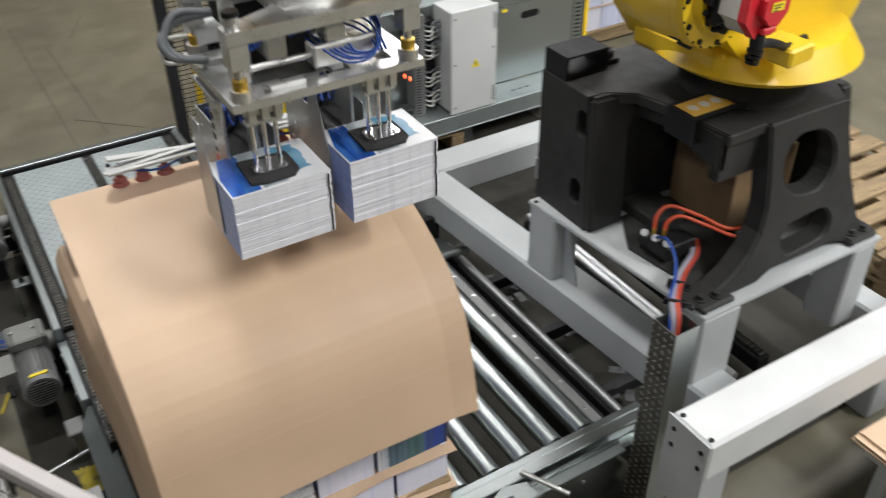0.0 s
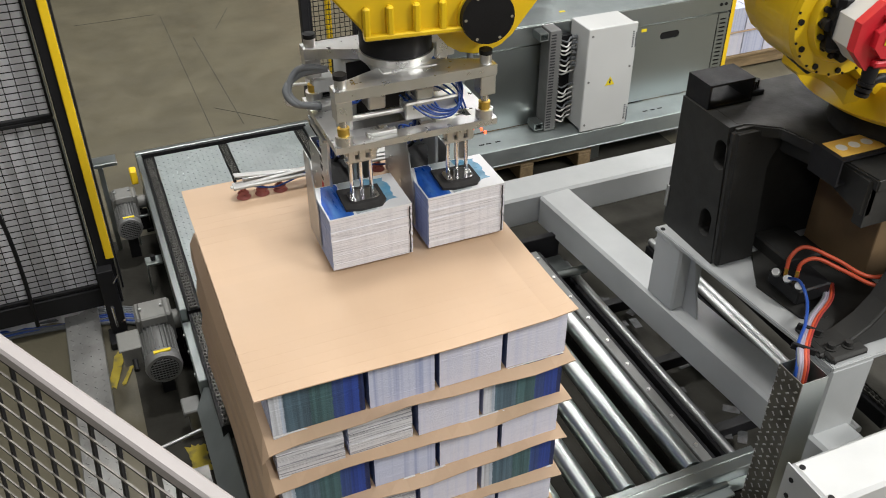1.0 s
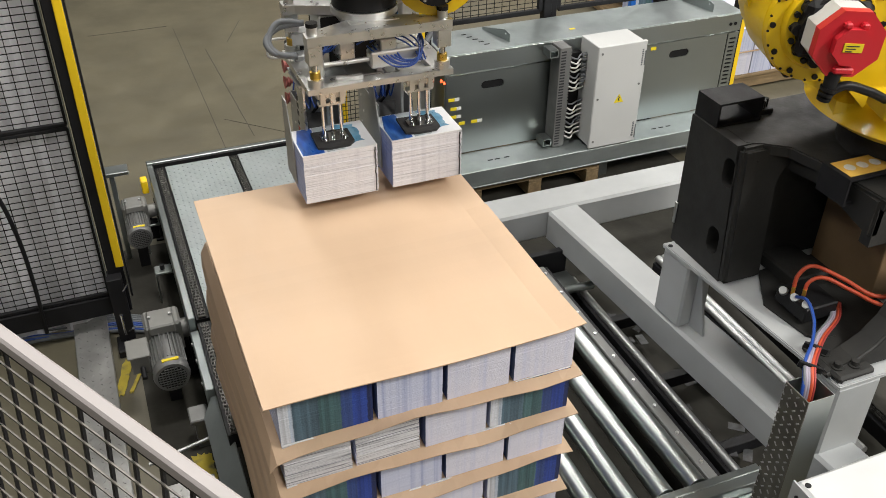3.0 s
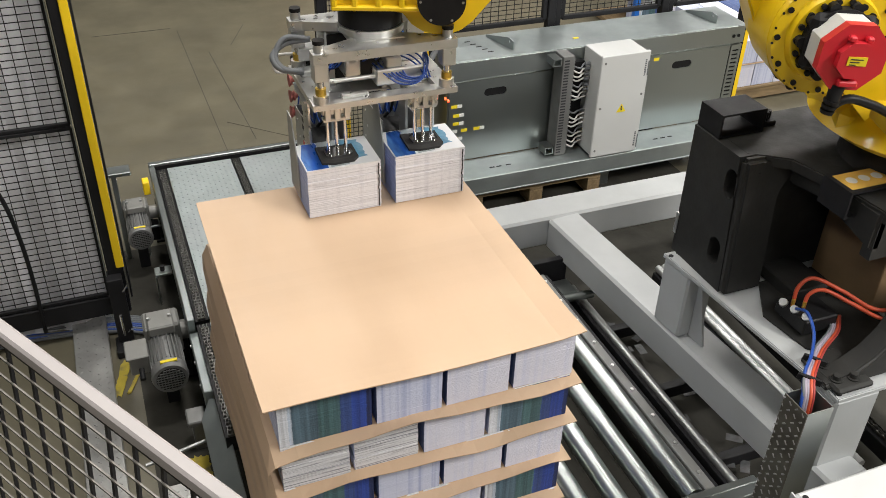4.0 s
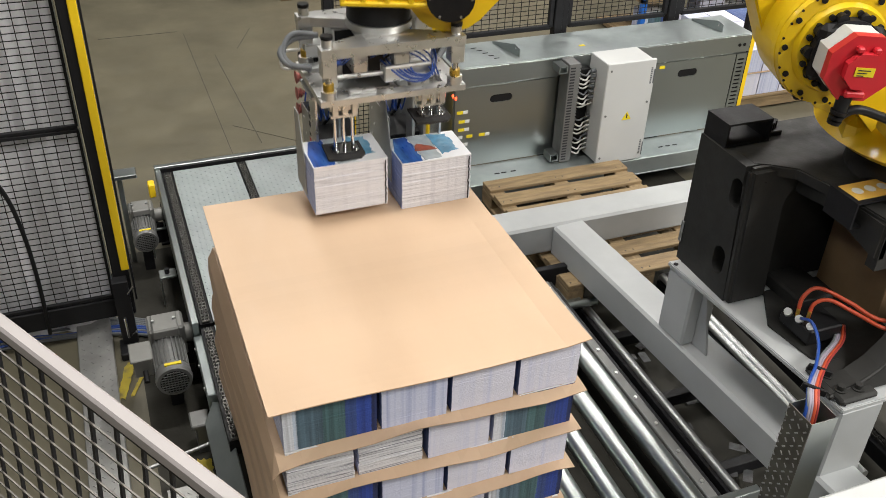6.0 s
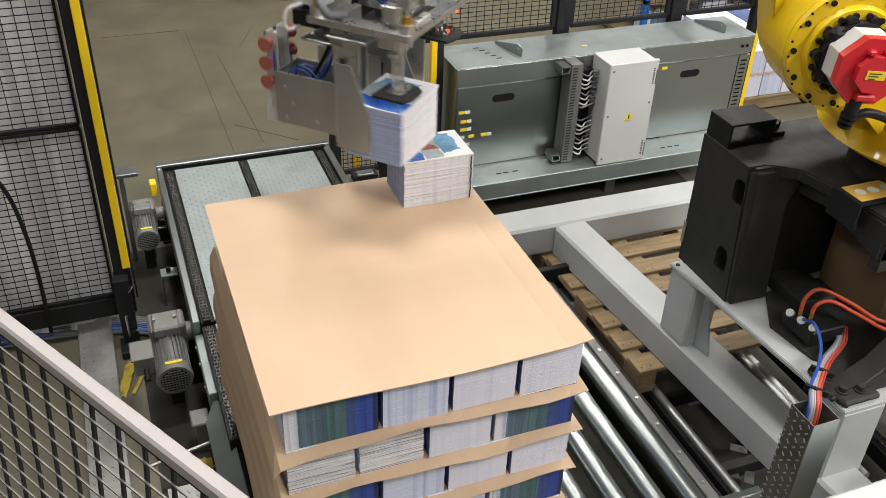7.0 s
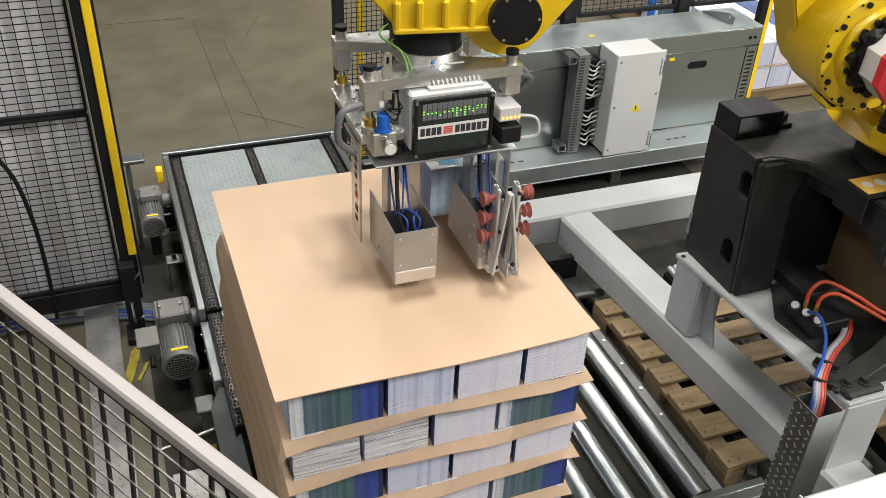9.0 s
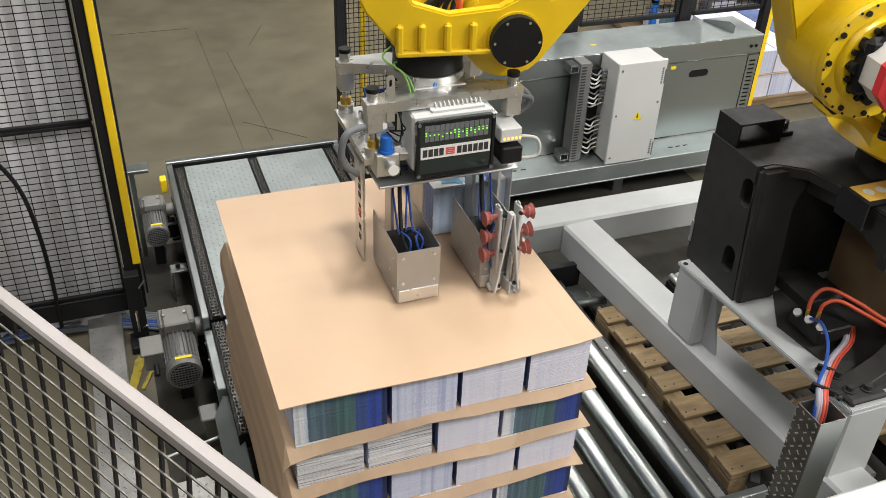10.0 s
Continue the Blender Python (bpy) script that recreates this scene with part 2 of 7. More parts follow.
M = dict(
    wire=mat("galvanised_wire", (0.20, 0.19, 0.175), 0.5, 0.6, 0.2, 20),
    concrete=mat("concrete", (0.121, 0.109, 0.074), 0.46, 0, 0.14, 2.2, 0.15, 60, dark=(0.082, 0.074, 0.052), dscale=1.7, damt=0.55),
    joint=mat("floor_joint_filler", (0.062, 0.06, 0.048), 0.8),
    wall=mat("hall_wall_paint", (0.20, 0.205, 0.205), 0.8, 0, 0.06, 1.0),
    ceiling=mat("ceiling_sheet", (0.16, 0.165, 0.17), 0.8, 0, 0.05, 1.0),
    kraft=mat("kraft_board", (0.53, 0.378, 0.255), 0.58, 0, 0.03, 5.0, 0.035, 120, stretch=(1, 0.35, 1), dark=(0.475, 0.33, 0.215), dscale=1.6, damt=0.4),
    card_d=mat("brown_carton", (0.22, 0.145, 0.075), 0.7, 0, 0.1, 6, 0.1, 80),
    wood=mat("pallet_wood", (0.25, 0.178, 0.095), 0.75, 0, 0.22, 9, 0.5, 40, stretch=(4, 0.7, 4), dark=(0.13, 0.088, 0.055), dscale=5, damt=0.6),
    wood_x=mat("pallet_wood_cross", (0.26, 0.185, 0.098), 0.75, 0, 0.22, 9, 0.5, 40, stretch=(0.7, 4, 4), dark=(0.13, 0.088, 0.055), dscale=5, damt=0.6),
    nail=mat("nail_steel", (0.1, 0.09, 0.08), 0.6, 0.8),
    galv=mat("galvanised_steel", (0.36, 0.39, 0.385), 0.33, 0.95, 0.03, 2.0, 0.012, 9, dark=(0.33, 0.36, 0.37), dscale=2, damt=0.25, rvar=0.04),
    galv_w=mat("galvanised_plate", (0.36, 0.40, 0.40), 0.52, 0.8, 0.10, 4.0, 0.1, 40, dark=(0.38, 0.40, 0.41), dscale=2.5, damt=0.6),
    steel=mat("bright_roller_steel", (0.46, 0.50, 0.49), 0.34, 1.0, 0.05, 6, 0.0, stretch=(1, 0.2, 1), dark=(0.38, 0.39, 0.38), dscale=2, damt=0.4, rvar=0.03),
    inox=mat("machined_aluminium", (0.66, 0.66, 0.65), 0.34, 0.9, 0.06, 12, 0.05, 200),
    inox_d=mat("brushed_sheet", (0.44, 0.45, 0.45), 0.38, 0.75, 0.06, 7, 0.03, 100, dark=(0.36, 0.36, 0.36), dscale=4, damt=0.4, rvar=0.05),
    chrome=mat("chrome_rod", (0.75, 0.75, 0.76), 0.12, 1.0, 0.03),
    brass=mat("brass_bush", (0.62, 0.42, 0.08), 0.35, 0.9, 0.05),
    black=mat("black_plastic", (0.012, 0.012, 0.013), 0.45, 0, 0.2, 8, 0.1, 120, spec=0.2),
    blackp=mat("black_powder_coat", (0.016, 0.016, 0.018), 0.5, 0, 0.2, 5, 0.15, 200, spec=0.2),
    rubber=mat("dark_rubber", (0.035, 0.034, 0.034), 0.8, 0, 0.15, 20, spec=0.2),
    greyframe=mat("grey_machine_paint", (0.40, 0.415, 0.42), 0.42, 0, 0.06, 3, 0.06, 90, dark=(0.29, 0.30, 0.30), dscale=2.2, damt=0.45),
    # lighter copy of the stand's grey: stronger light on the front beam, as colour
    litg=mat("lit_machine_paint", (0.53, 0.54, 0.54), 0.5, 0, 0.05, 3, 0.06, 90, dark=(0.46, 0.47, 0.47), dscale=5, damt=0.5),
    castg=mat("cast_dark_grey", (0.029, 0.029, 0.028), 0.5, 0, 0.12, 6, 0.15, 70, dark=(0.036, 0.035, 0.032), dscale=3, damt=0.5, spec=0.2),
    yellow=mat("robot_yellow", (0.74, 0.50, 0.008), 0.38, 0, 0.05, 4, 0.08, 60, dark=(0.50, 0.32, 0.012), dscale=3, damt=0.35, coat=0.2),
    ypost=mat("safety_yellow", (0.92, 0.62, 0.012), 0.5, 0, 0.05, 4),
    yfloor=mat("worn_yellow_paint", (0.42, 0.33, 0.035), 0.7, 0, 0.2, 8, 0.2, 60, dark=(0.09, 0.085, 0.065), dscale=16, damt=1.0),
    red=mat("motor_red", (0.55, 0.018, 0.03), 0.4, 0, 0.05, 5, coat=0.2),
    motg=mat("motor_grey", (0.17, 0.172, 0.17), 0.45, 0.2, 0.1, 8, 0.1, 60, dark=(0.16, 0.16, 0.15), dscale=6, damt=0.5),
    motw_d=mat("gearbox_grey", (0.21, 0.21, 0.20), 0.45, 0.3, 0.08, 8, 0.1, 60, dark=(0.2, 0.2, 0.19), dscale=7, damt=0.5),
    motw=mat("motor_pale_grey", (0.55, 0.55, 0.54), 0.45, 0.1, 0.05),
    cab=mat("enclosure_paint", (0.56, 0.57, 0.565), 0.5, 0, 0.03, 3, 0.05, 200),
    panel=mat("grey_guard_panel", (0.80, 0.80, 0.82), 0.7, 0, 0.06, 2),
    rail=mat("handrail_paint", (0.38, 0.352, 0.347), 0.42, 0, 0.05, 4, 0.05, 60, dark=(0.30, 0.29, 0.28), dscale=6, damt=0.4),
    tread=mat("tread_plate", (0.34, 0.34, 0.33), 0.45, 0.55, 0.15, 5, 0.1, 60, dark=(0.16, 0.155, 0.145), dscale=4, damt=0.6),
    tread_d=mat("dark_tread_plate", (0.16, 0.15, 0.125), 0.42, 0.7, 0.2, 7, 0.1, 60, dark=(0.06, 0.055, 0.045), dscale=6, damt=0.7),
    chain=mat("oiled_chain", (0.10, 0.098, 0.09), 0.4, 0.8, 0.25, 30, spec=0.2),
    label_y=mat("yellow_label", (0.78, 0.62, 0.02), 0.55, 0, 0.03),
    label_o=mat("amber_label", (0.72, 0.45, 0.09), 0.55, 0, 0.05),
    label_w=mat("white_label", (0.72, 0.72, 0.70), 0.55, 0, 0.03),
    ink=mat("label_ink", (0.03, 0.03, 0.035), 0.6, 0, 0.03),
    redink=mat("red_print", (0.60, 0.06, 0.05), 0.55, 0, 0.03),
    blue_h=mat("blue_air_hose", (0.016, 0.06, 0.28), 0.35, 0, 0.05),
    orange_h=mat("orange_hose", (0.50, 0.075, 0.03), 0.42, 0, 0.05),
    lilac_h=mat("lilac_grey_cable", (0.30, 0.27, 0.33), 0.5, 0, 0.05),
    red_h=mat("dull_red_cable", (0.30, 0.035, 0.03), 0.5, 0, 0.05),
    grey_h=mat("grey_cable", (0.13, 0.14, 0.15), 0.5, 0, 0.05),
    white_h=mat("white_cable", (0.62, 0.62, 0.60), 0.5, 0, 0.05),
    green_h=mat("green_earth_wire", (0.18, 0.36, 0.09), 0.5, 0, 0.05),
    arm_w=mat("pale_arm_paint", (0.50, 0.50, 0.49), 0.45, 0, 0.05),
    cup=mat("suction_rubber", (0.34, 0.10, 0.085), 0.6, 0, 0.1, 20),
    smoked=mat("smoked_cover", (0.018, 0.026, 0.024), 0.12, 0, 0.05),
    knob=mat("blue_knob", (0.015, 0.14, 0.55), 0.4, 0, 0.04),
    led_g=glow("green_led", (0.25, 1.0, 0.05), 1.0),
    led_o=glow("amber_led", (1.0, 0.45, 0.05), 2.5),
    led_r=glow("red_led", (1.0, 0.10, 0.03), 3.0),
    page=paged("paper_edges", (0.66, 0.66, 0.76), (0.47, 0.47, 0.60), (0.50, 0.53, 0.72), 0.8, (), 0.3),
    page_w=paged("brochure_page_edges", (0.74, 0.74, 0.78), (0.27, 0.27, 0.31), (0.50, 0.50, 0.56), 0.6, (), 0.05),
    # floor dirt and the shade below the conveyors, both in one dark colour
    shaded_floor=mat("oily_shaded_floor", (0.045, 0.043, 0.036), 0.8, 0, 0.3, 3.0, 0.3, 40, dark=(0.045, 0.043, 0.038), dscale=3, damt=0.6, spec=0.2),
    page_b=paged("printed_paper_edges", (0.56, 0.59, 0.74), (0.38, 0.41, 0.58), (0.26, 0.31, 0.54), 1.1, (), 0.35),
    page_c=paged("carried_side_edges", (0.38, 0.45, 0.67), (0.11, 0.18, 0.46), (0.10, 0.17, 0.48), 0.95, (), 0.25),
    spine=paged("spine_edges", (0.07, 0.12, 0.17), (0.02, 0.03, 0.07), (0.015, 0.04, 0.20), 1.3, ((0.0, (0.55, 0.57, 0.62)), (0.11, (0.40, 0.46, 0.55)), (0.15, (0.075, 0.125, 0.165)), (0.42, (0.055, 0.115, 0.125)), (0.66, (0.03, 0.06, 0.20)), (0.78, (0.02, 0.05, 0.26)), (0.94, (0.012, 0.022, 0.09))), 0.9),
    side_b=paged("blue_side_edges", (0.07, 0.11, 0.26), (0.02, 0.03, 0.09), (0.30, 0.33, 0.42), 0.7, (), 0.3),
    pale_side=paged("pale_blue_spines", (0.42, 0.50, 0.62), (0.25, 0.33, 0.47), (0.10, 0.22, 0.42), 0.9, (), 0.4),
    loose=paged("loose_paper_edges", (0.66, 0.66, 0.69), (0.10, 0.10, 0.13), (0.45, 0.46, 0.52), 0.4, (), -0.12),
    cov_w=mat("cover_white", (0.72, 0.73, 0.75), 0.4, 0, 0.03),
    cov_b=mat("cover_deep_blue", (0.012, 0.075, 0.36), 0.35, 0, 0.5, 30, stretch=(1, 0.25, 1), dark=(0.10, 0.26, 0.60), dscale=28, damt=0.8),
    cov_t=mat("cover_teal", (0.10, 0.27, 0.42), 0.35, 0, 0.3, 25, dark=(0.28, 0.42, 0.52), dscale=16, damt=0.8),
    cov_g=mat("cover_grey", (0.36, 0.40, 0.42), 0.4, 0, 0.15, 20, dark=(0.20, 0.27, 0.32), dscale=12, damt=0.7),
    litter=mat("dirty_paper", (0.12, 0.125, 0.13), 0.7, 0, 0.4, 18, dark=(0.05, 0.03, 0.03), dscale=20, damt=0.8),
    cov_r=mat("cover_rust_red", (0.30, 0.08, 0.05), 0.4, 0, 0.3, 40, dark=(0.12, 0.05, 0.04), dscale=30, damt=0.7),
)


# ---- mesh tools ----
def thing(name, loc, label, category, group="", kind=""):
    ob = new(name)
    ob.empty_display_size = 0.05
    ob.location = loc
    return tagged(ob, label, category, group, kind)


def base_of(ob):
    p = Vector((0, 0, 0))
    while ob:
        p += ob.location
        ob = ob.parent
    return p


def part(name, bm, material, parent, label="", kind=""):
    """Links a bmesh, in the coordinates of the place, as one mesh under a thing or a part."""
    me = bpy.data.meshes.new(name)
    off = base_of(parent) if parent else Vector((0, 0, 0))
    if off.length > 0:
        bmesh.ops.translate(bm, verts=bm.verts, vec=-off)
    bm.to_mesh(me)
    bm.free()
    for mt in material if isinstance(material, (list, tuple)) else [material]:
        me.materials.append(mt)
    ob = new(name, me)
    ob.parent = parent
    return tagged(ob, label, "", "", kind)


def share(ob, loc, parent=None):
    """One more object on the same mesh."""
    o = ob.copy()
    scene.collection.objects.link(o)
    o.location = loc
    o.parent = parent or ob.parent
    return o


def B():
    return bmesh.new()


def box(bm, x0, x1, y0, y1, z0, z1, r=0.0, m=None, mi=0):
    """A block, with its edges rounded by r, placed by the pose m."""
    if r <= 0:
        vs = [bm.verts.new((x, y, z)) for x in (x0, x1) for y in (y0, y1) for z in (z0, z1)]
        for f in ((0, 1, 3, 2), (4, 6, 7, 5), (0, 4, 5, 1), (2, 3, 7, 6), (0, 2, 6, 4), (1, 5, 7, 3)):
            bm.faces.new([vs[i] for i in f]).material_index = mi
    else:
        c, h = Vector(((x0 + x1) / 2, (y0 + y1) / 2, (z0 + z1) / 2)), Vector(((x1 - x0) / 2, (y1 - y0) / 2, (z1 - z0) / 2))
        r = min(r, *(0.49 * 2 * v for v in h))
        vs, key = [], {}
        for sx in (-1, 1):
            for sy in (-1, 1):
                for sz in (-1, 1):
                    for a in range(3):
                        p = [sx * (h.x - r), sy * (h.y - r), sz * (h.z - r)]
                        p[a] = (sx, sy, sz)[a] * h[a]
                        key[sx, sy, sz, a] = bm.verts.new(Vector(p) + c)
        vs = list(key.values())
        fs = []
        for a in range(3):
            b1, b2 = (a + 1) % 3, (a + 2) % 3
            for s in (-1, 1):
                q = []
                for u, v in ((-1, -1), (1, -1), (1, 1), (-1, 1)):
                    k = [0, 0, 0]
                    k[a], k[b1], k[b2] = s, u, v
                    q.append(key[(*k, a)])
                fs.append(q if s > 0 else q[::-1])
            for u in (-1, 1):
                for v in (-1, 1):
                    k0, k1 = [0, 0, 0], [0, 0, 0]
                    k0[a], k1[a] = -1, 1
                    k0[b1] = k1[b1] = u
                    k0[b2] = k1[b2] = v
                    q = [key[(*k0, b1)], key[(*k1, b1)], key[(*k1, b2)], key[(*k0, b2)]]
                    fs.append(q if u * v > 0 else q[::-1])
        for sx in (-1, 1):
            for sy in (-1, 1):
                for sz in (-1, 1):
                    q = [key[sx, sy, sz, a] for a in range(3)]
                    fs.append(q if sx * sy * sz > 0 else q[::-1])
        for q in fs:
            bm.faces.new(q).material_index = mi
    if m is not None:
        bmesh.ops.transform(bm, matrix=m, verts=vs)
    return vs


def rod(bm, p0, p1, r0, r1=None, seg=16, mi=0, cap=True, smooth=True):
    """A round bar or cone from p0 to p1."""
    p0, p1 = Vector(p0), Vector(p1)
    r1 = r0 if r1 is None else r1
    q = (p1 - p0).to_track_quat("Z", "Y").to_matrix()
    rings = []
    for p, r in ((p0, r0), (p1, r1)):
        rings.append([bm.verts.new(p + q @ Vector((r * math.cos(2 * math.pi * i / seg), r * math.sin(2 * math.pi * i / seg), 0))) for i in range(seg)])
    for i in range(seg):
        f = bm.faces.new((rings[0][i], rings[0][(i + 1) % seg], rings[1][(i + 1) % seg], rings[1][i]))
        f.smooth, f.material_index = smooth, mi
    if cap:
        for ends in (rings[0][::-1], rings[1]):
            f = bm.faces.new(ends)
            f.material_index = mi
            for e in f.edges:
                e.smooth = False
    return rings[0] + rings[1]


def hose(bm, pts, r, seg=8, mi=0, steps=8):
    """A bent round cable through the points."""
    P = [Vector(p) for p in pts]
    P = [2 * P[0] - P[1]] + P + [2 * P[-1] - P[-2]]
    line = []
    for i in range(1, len(P) - 2):
        for k in range(steps):
            t = k / steps
            a, b, c, d = P[i - 1:i + 3]
            line.append(0.5 * (2 * b + (c - a) * t + (2 * a - 5 * b + 4 * c - d) * t * t + (3 * b - a - 3 * c + d) * t ** 3))
    line.append(P[-2])
    rings, up = [], Vector((0.13, 0.21, 0.97))
    for i, p in enumerate(line):
        d = (line[min(i + 1, len(line) - 1)] - line[max(i - 1, 0)]).normalized()
        s = d.cross(up)
        s = s.normalized() if s.length > 1e-4 else Vector((1, 0, 0))
        up = s.cross(d)
        rings.append([bm.verts.new(p + r * (math.cos(2 * math.pi * k / seg) * s + math.sin(2 * math.pi * k / seg) * up)) for k in range(seg)])
    for a, b in zip(rings, rings[1:]):
        for k in range(seg):
            f = bm.faces.new((a[k], a[(k + 1) % seg], b[(k + 1) % seg], b[k]))
            f.smooth, f.material_index = True, mi
    bm.faces.new(rings[0][::-1])
    bm.faces.new(rings[-1])


def slab(bm, outer, holes, thick, m, mi=0):
    """A plate with openings cut through it: outlines in x and y, thickness along z, placed by m."""
    first = len(bm.verts)
    loops = []
    for ring in [outer] + list(holes):
        loops.append([bm.verts.new((x, y, 0)) for x, y in ring])
    edges = [bm.edges.new((l[i], l[(i + 1) % len(l)])) for l in loops for i in range(len(l))]
    got = bmesh.ops.triangle_fill(bm, use_beauty=True, use_dissolve=False, edges=edges)
    faces = [g for g in got["geom"] if isinstance(g, bmesh.types.BMFace)]
    for f in faces:
        if f.normal.z > 0:
            f.normal_flip()
    ext = bmesh.ops.extrude_face_region(bm, geom=faces)
    top = [g for g in ext["geom"] if isinstance(g, bmesh.types.BMVert)]
    bmesh.ops.translate(bm, verts=top, vec=(0, 0, thick))
    bm.verts.ensure_lookup_table()
    vs = bm.verts[first:]
    bmesh.ops.transform(bm, matrix=m, verts=vs)
    fs = {f for v in vs for f in v.link_faces}
    for f in fs:
        f.material_index = mi
    bmesh.ops.recalc_face_normals(bm, faces=list(fs))


def ring_slot(cx, cy, w, h, seg=8, turn=0.0):
    """The outline of a long round-ended hole."""
    r = min(w, h) / 2
    out = []
    for k in range(4):
        sx, sy = ((1, 1), (-1, 1), (-1, -1), (1, -1))[k]
        for i in range(seg + 1):
            a = math.pi / 2 * (k + i / seg)
            x, y = sx * (w / 2 - r) + r * math.cos(a), sy * (h / 2 - r) + r * math.sin(a)
            c, s = math.cos(turn), math.sin(turn)
            out.append((cx + c * x - s * y, cy + s * x + c * y))
    return [p for i, p in enumerate(out) if (Vector(p) - Vector(out[i - 1])).length > 1e-5]


def bar_mesh(bm, x0, x1, z0, z1, nx, nz, r, m):
    """Welded wire mesh: upright and level wires in the plane x, z."""
    vs = []
    for i in range(nx + 1):
        x = x0 + (x1 - x0) * i / nx
        vs += box(bm, x - r, x + r, -r, r, z0, z1)
    for i in range(nz + 1):
        z = z0 + (z1 - z0) * i / nz
        vs += box(bm, x0, x1, r, 3 * r, z - r, z + r)
    bmesh.ops.transform(bm, matrix=m, verts=vs)


FACE_YZ = Matrix(((0, 0, 1, 0), (1, 0, 0, 0), (0, 1, 0, 0), (0, 0, 0, 1)))   # outline x, y -> place y, z; thickness +x
FACE_XZ = Matrix(((1, 0, 0, 0), (0, 0, -1, 0), (0, 1, 0, 0), (0, 0, 0, 1)))  # outline x, y -> place x, z; thickness -y
T = Matrix.Translation


# ---- hall ----
def hall():
    bm = B()
    box(bm, -40, 40, -30, 50, -0.2, 0)
    tagged(part("floor", bm, M["concrete"], None), "worn grey-green sealed concrete hall floor", "floor", kind="structure")
    for i, (a, b, w) in enumerate((((0.494, 6.93), (0.517, 3.9), 0.0035), ((0.699, 6.3), (0.756, 4.449), 0.004), ((0.596, 4.808), (1.016, 4.406), 0.0025), ((1.135, 6.913), (0.923, 6.414), 0.004), ((-0.29, 7.004), (0.44, 7.005), 0.004))):
        bm = B()
        d = Vector((b[0] - a[0], b[1] - a[1], 0))
        box(bm, 0, d.length, -0.7 * w, 0.7 * w, 0.0, 0.003, m=T((*a, 0)) @ pose(0, 0, 0, 0, 0, math.degrees(math.atan2(d.y, d.x))))
        tagged(part("floor_joint", bm, M["joint"], None), "dark filled crack in the concrete floor", "floor joint", kind="structure")
    for name, c in (("wall_north", (-18, 18, 22, 22.3)), ("wall_south", (-18, 18, -12.3, -12)), ("wall_west", (-18.3, -18, -12, 22)), ("wall_east", (18, 18.3, -12, 22))):
        bm = B()
        box(bm, *c, 0, CEIL)
        tagged(part(name, bm, M["wall"], None), "plain painted hall wall", "wall", kind="structure")
    bm = B()
    box(bm, -18.3, 18.3, -12.3, 22.3, CEIL, CEIL + 0.2)
    tagged(part("ceiling", bm, M["ceiling"], None), "pale sheet-metal hall ceiling", "ceiling", kind="structure")
    first = None
    for lx, ly in LAMPS:
        if first is None:
            t = thing("ceiling_light", (lx, ly, CEIL), "long white strip light under the hall ceiling", "ceiling light", "hall ceiling lights")
            bm = B()
            box(bm, lx - 0.47, lx + 0.47, ly - 1.85, ly + 1.85, CEIL - 0.2, CEIL)
            part("housing", bm, M["cab"], t)
            first = t
        else:
            copy_thing(first, pose(lx, ly, CEIL))


hall()


# ---- pallet load ----
ROLL = 0.39          # top of the rollers
DECK = ROLL + 0.144  # top of a pallet
PITCH = 0.183        # one layer of stacks with its board
TOP = DECK + 5 * PITCH
LONG, SHORT, HIGH = 0.287, 0.212, 0.176


def pallet(x, y, z, label, nx=1.0, ny=1.2):
    """A wooden pallet with its deck boards across x."""
    t = thing("wooden_pallet", (x, y, z), label, "pallet", "wooden pallets")
    n = 7
    wb = 0.125
    for i in range(n):
        bm = B()
        yy = y + (ny - wb) * i / (n - 1)
        box(bm, x, x + nx, yy, yy + wb, z + 0.122, z + 0.144, 0.003)
        part("board", bm, M["wood_x"], t)
    for i in range(3):
        xx = x + (nx - 0.1) * i / 2
        bm = B()
        box(bm, xx, xx + 0.1, y, y + ny, z + 0.1, z + 0.122, 0.003)
        part("board", bm, M["wood"], t)
        bm = B()
        box(bm, xx, xx + 0.1, y, y + ny, z, z + 0.022, 0.003)
        part("bottom_board", bm, M["wood"], t)
        for k in range(3):
            bm = B()
            yy = y + (ny - 0.145) * k / 2
            box(bm, xx, xx + 0.1, yy, yy + 0.145, z + 0.022, z + 0.1, 0.003)
            part("block", bm, M["wood"], t)
    bm = B()
    for i in range(n):
        for k in range(3):
            for q in (-0.025, 0.025):
                rod(bm, (x + 0.05 + (nx - 0.1) * k / 2 + q, y + 0.03 + (ny - wb) * i / (n - 1), z + 0.144), (x + 0.05 + (nx - 0.1) * k / 2 + q, y + 0.03 + (ny - wb) * i / (n - 1), z + 0.1455), 0.005, seg=8)
    part("nail_head", bm, M["nail"], t, kind="stuff")
    return t


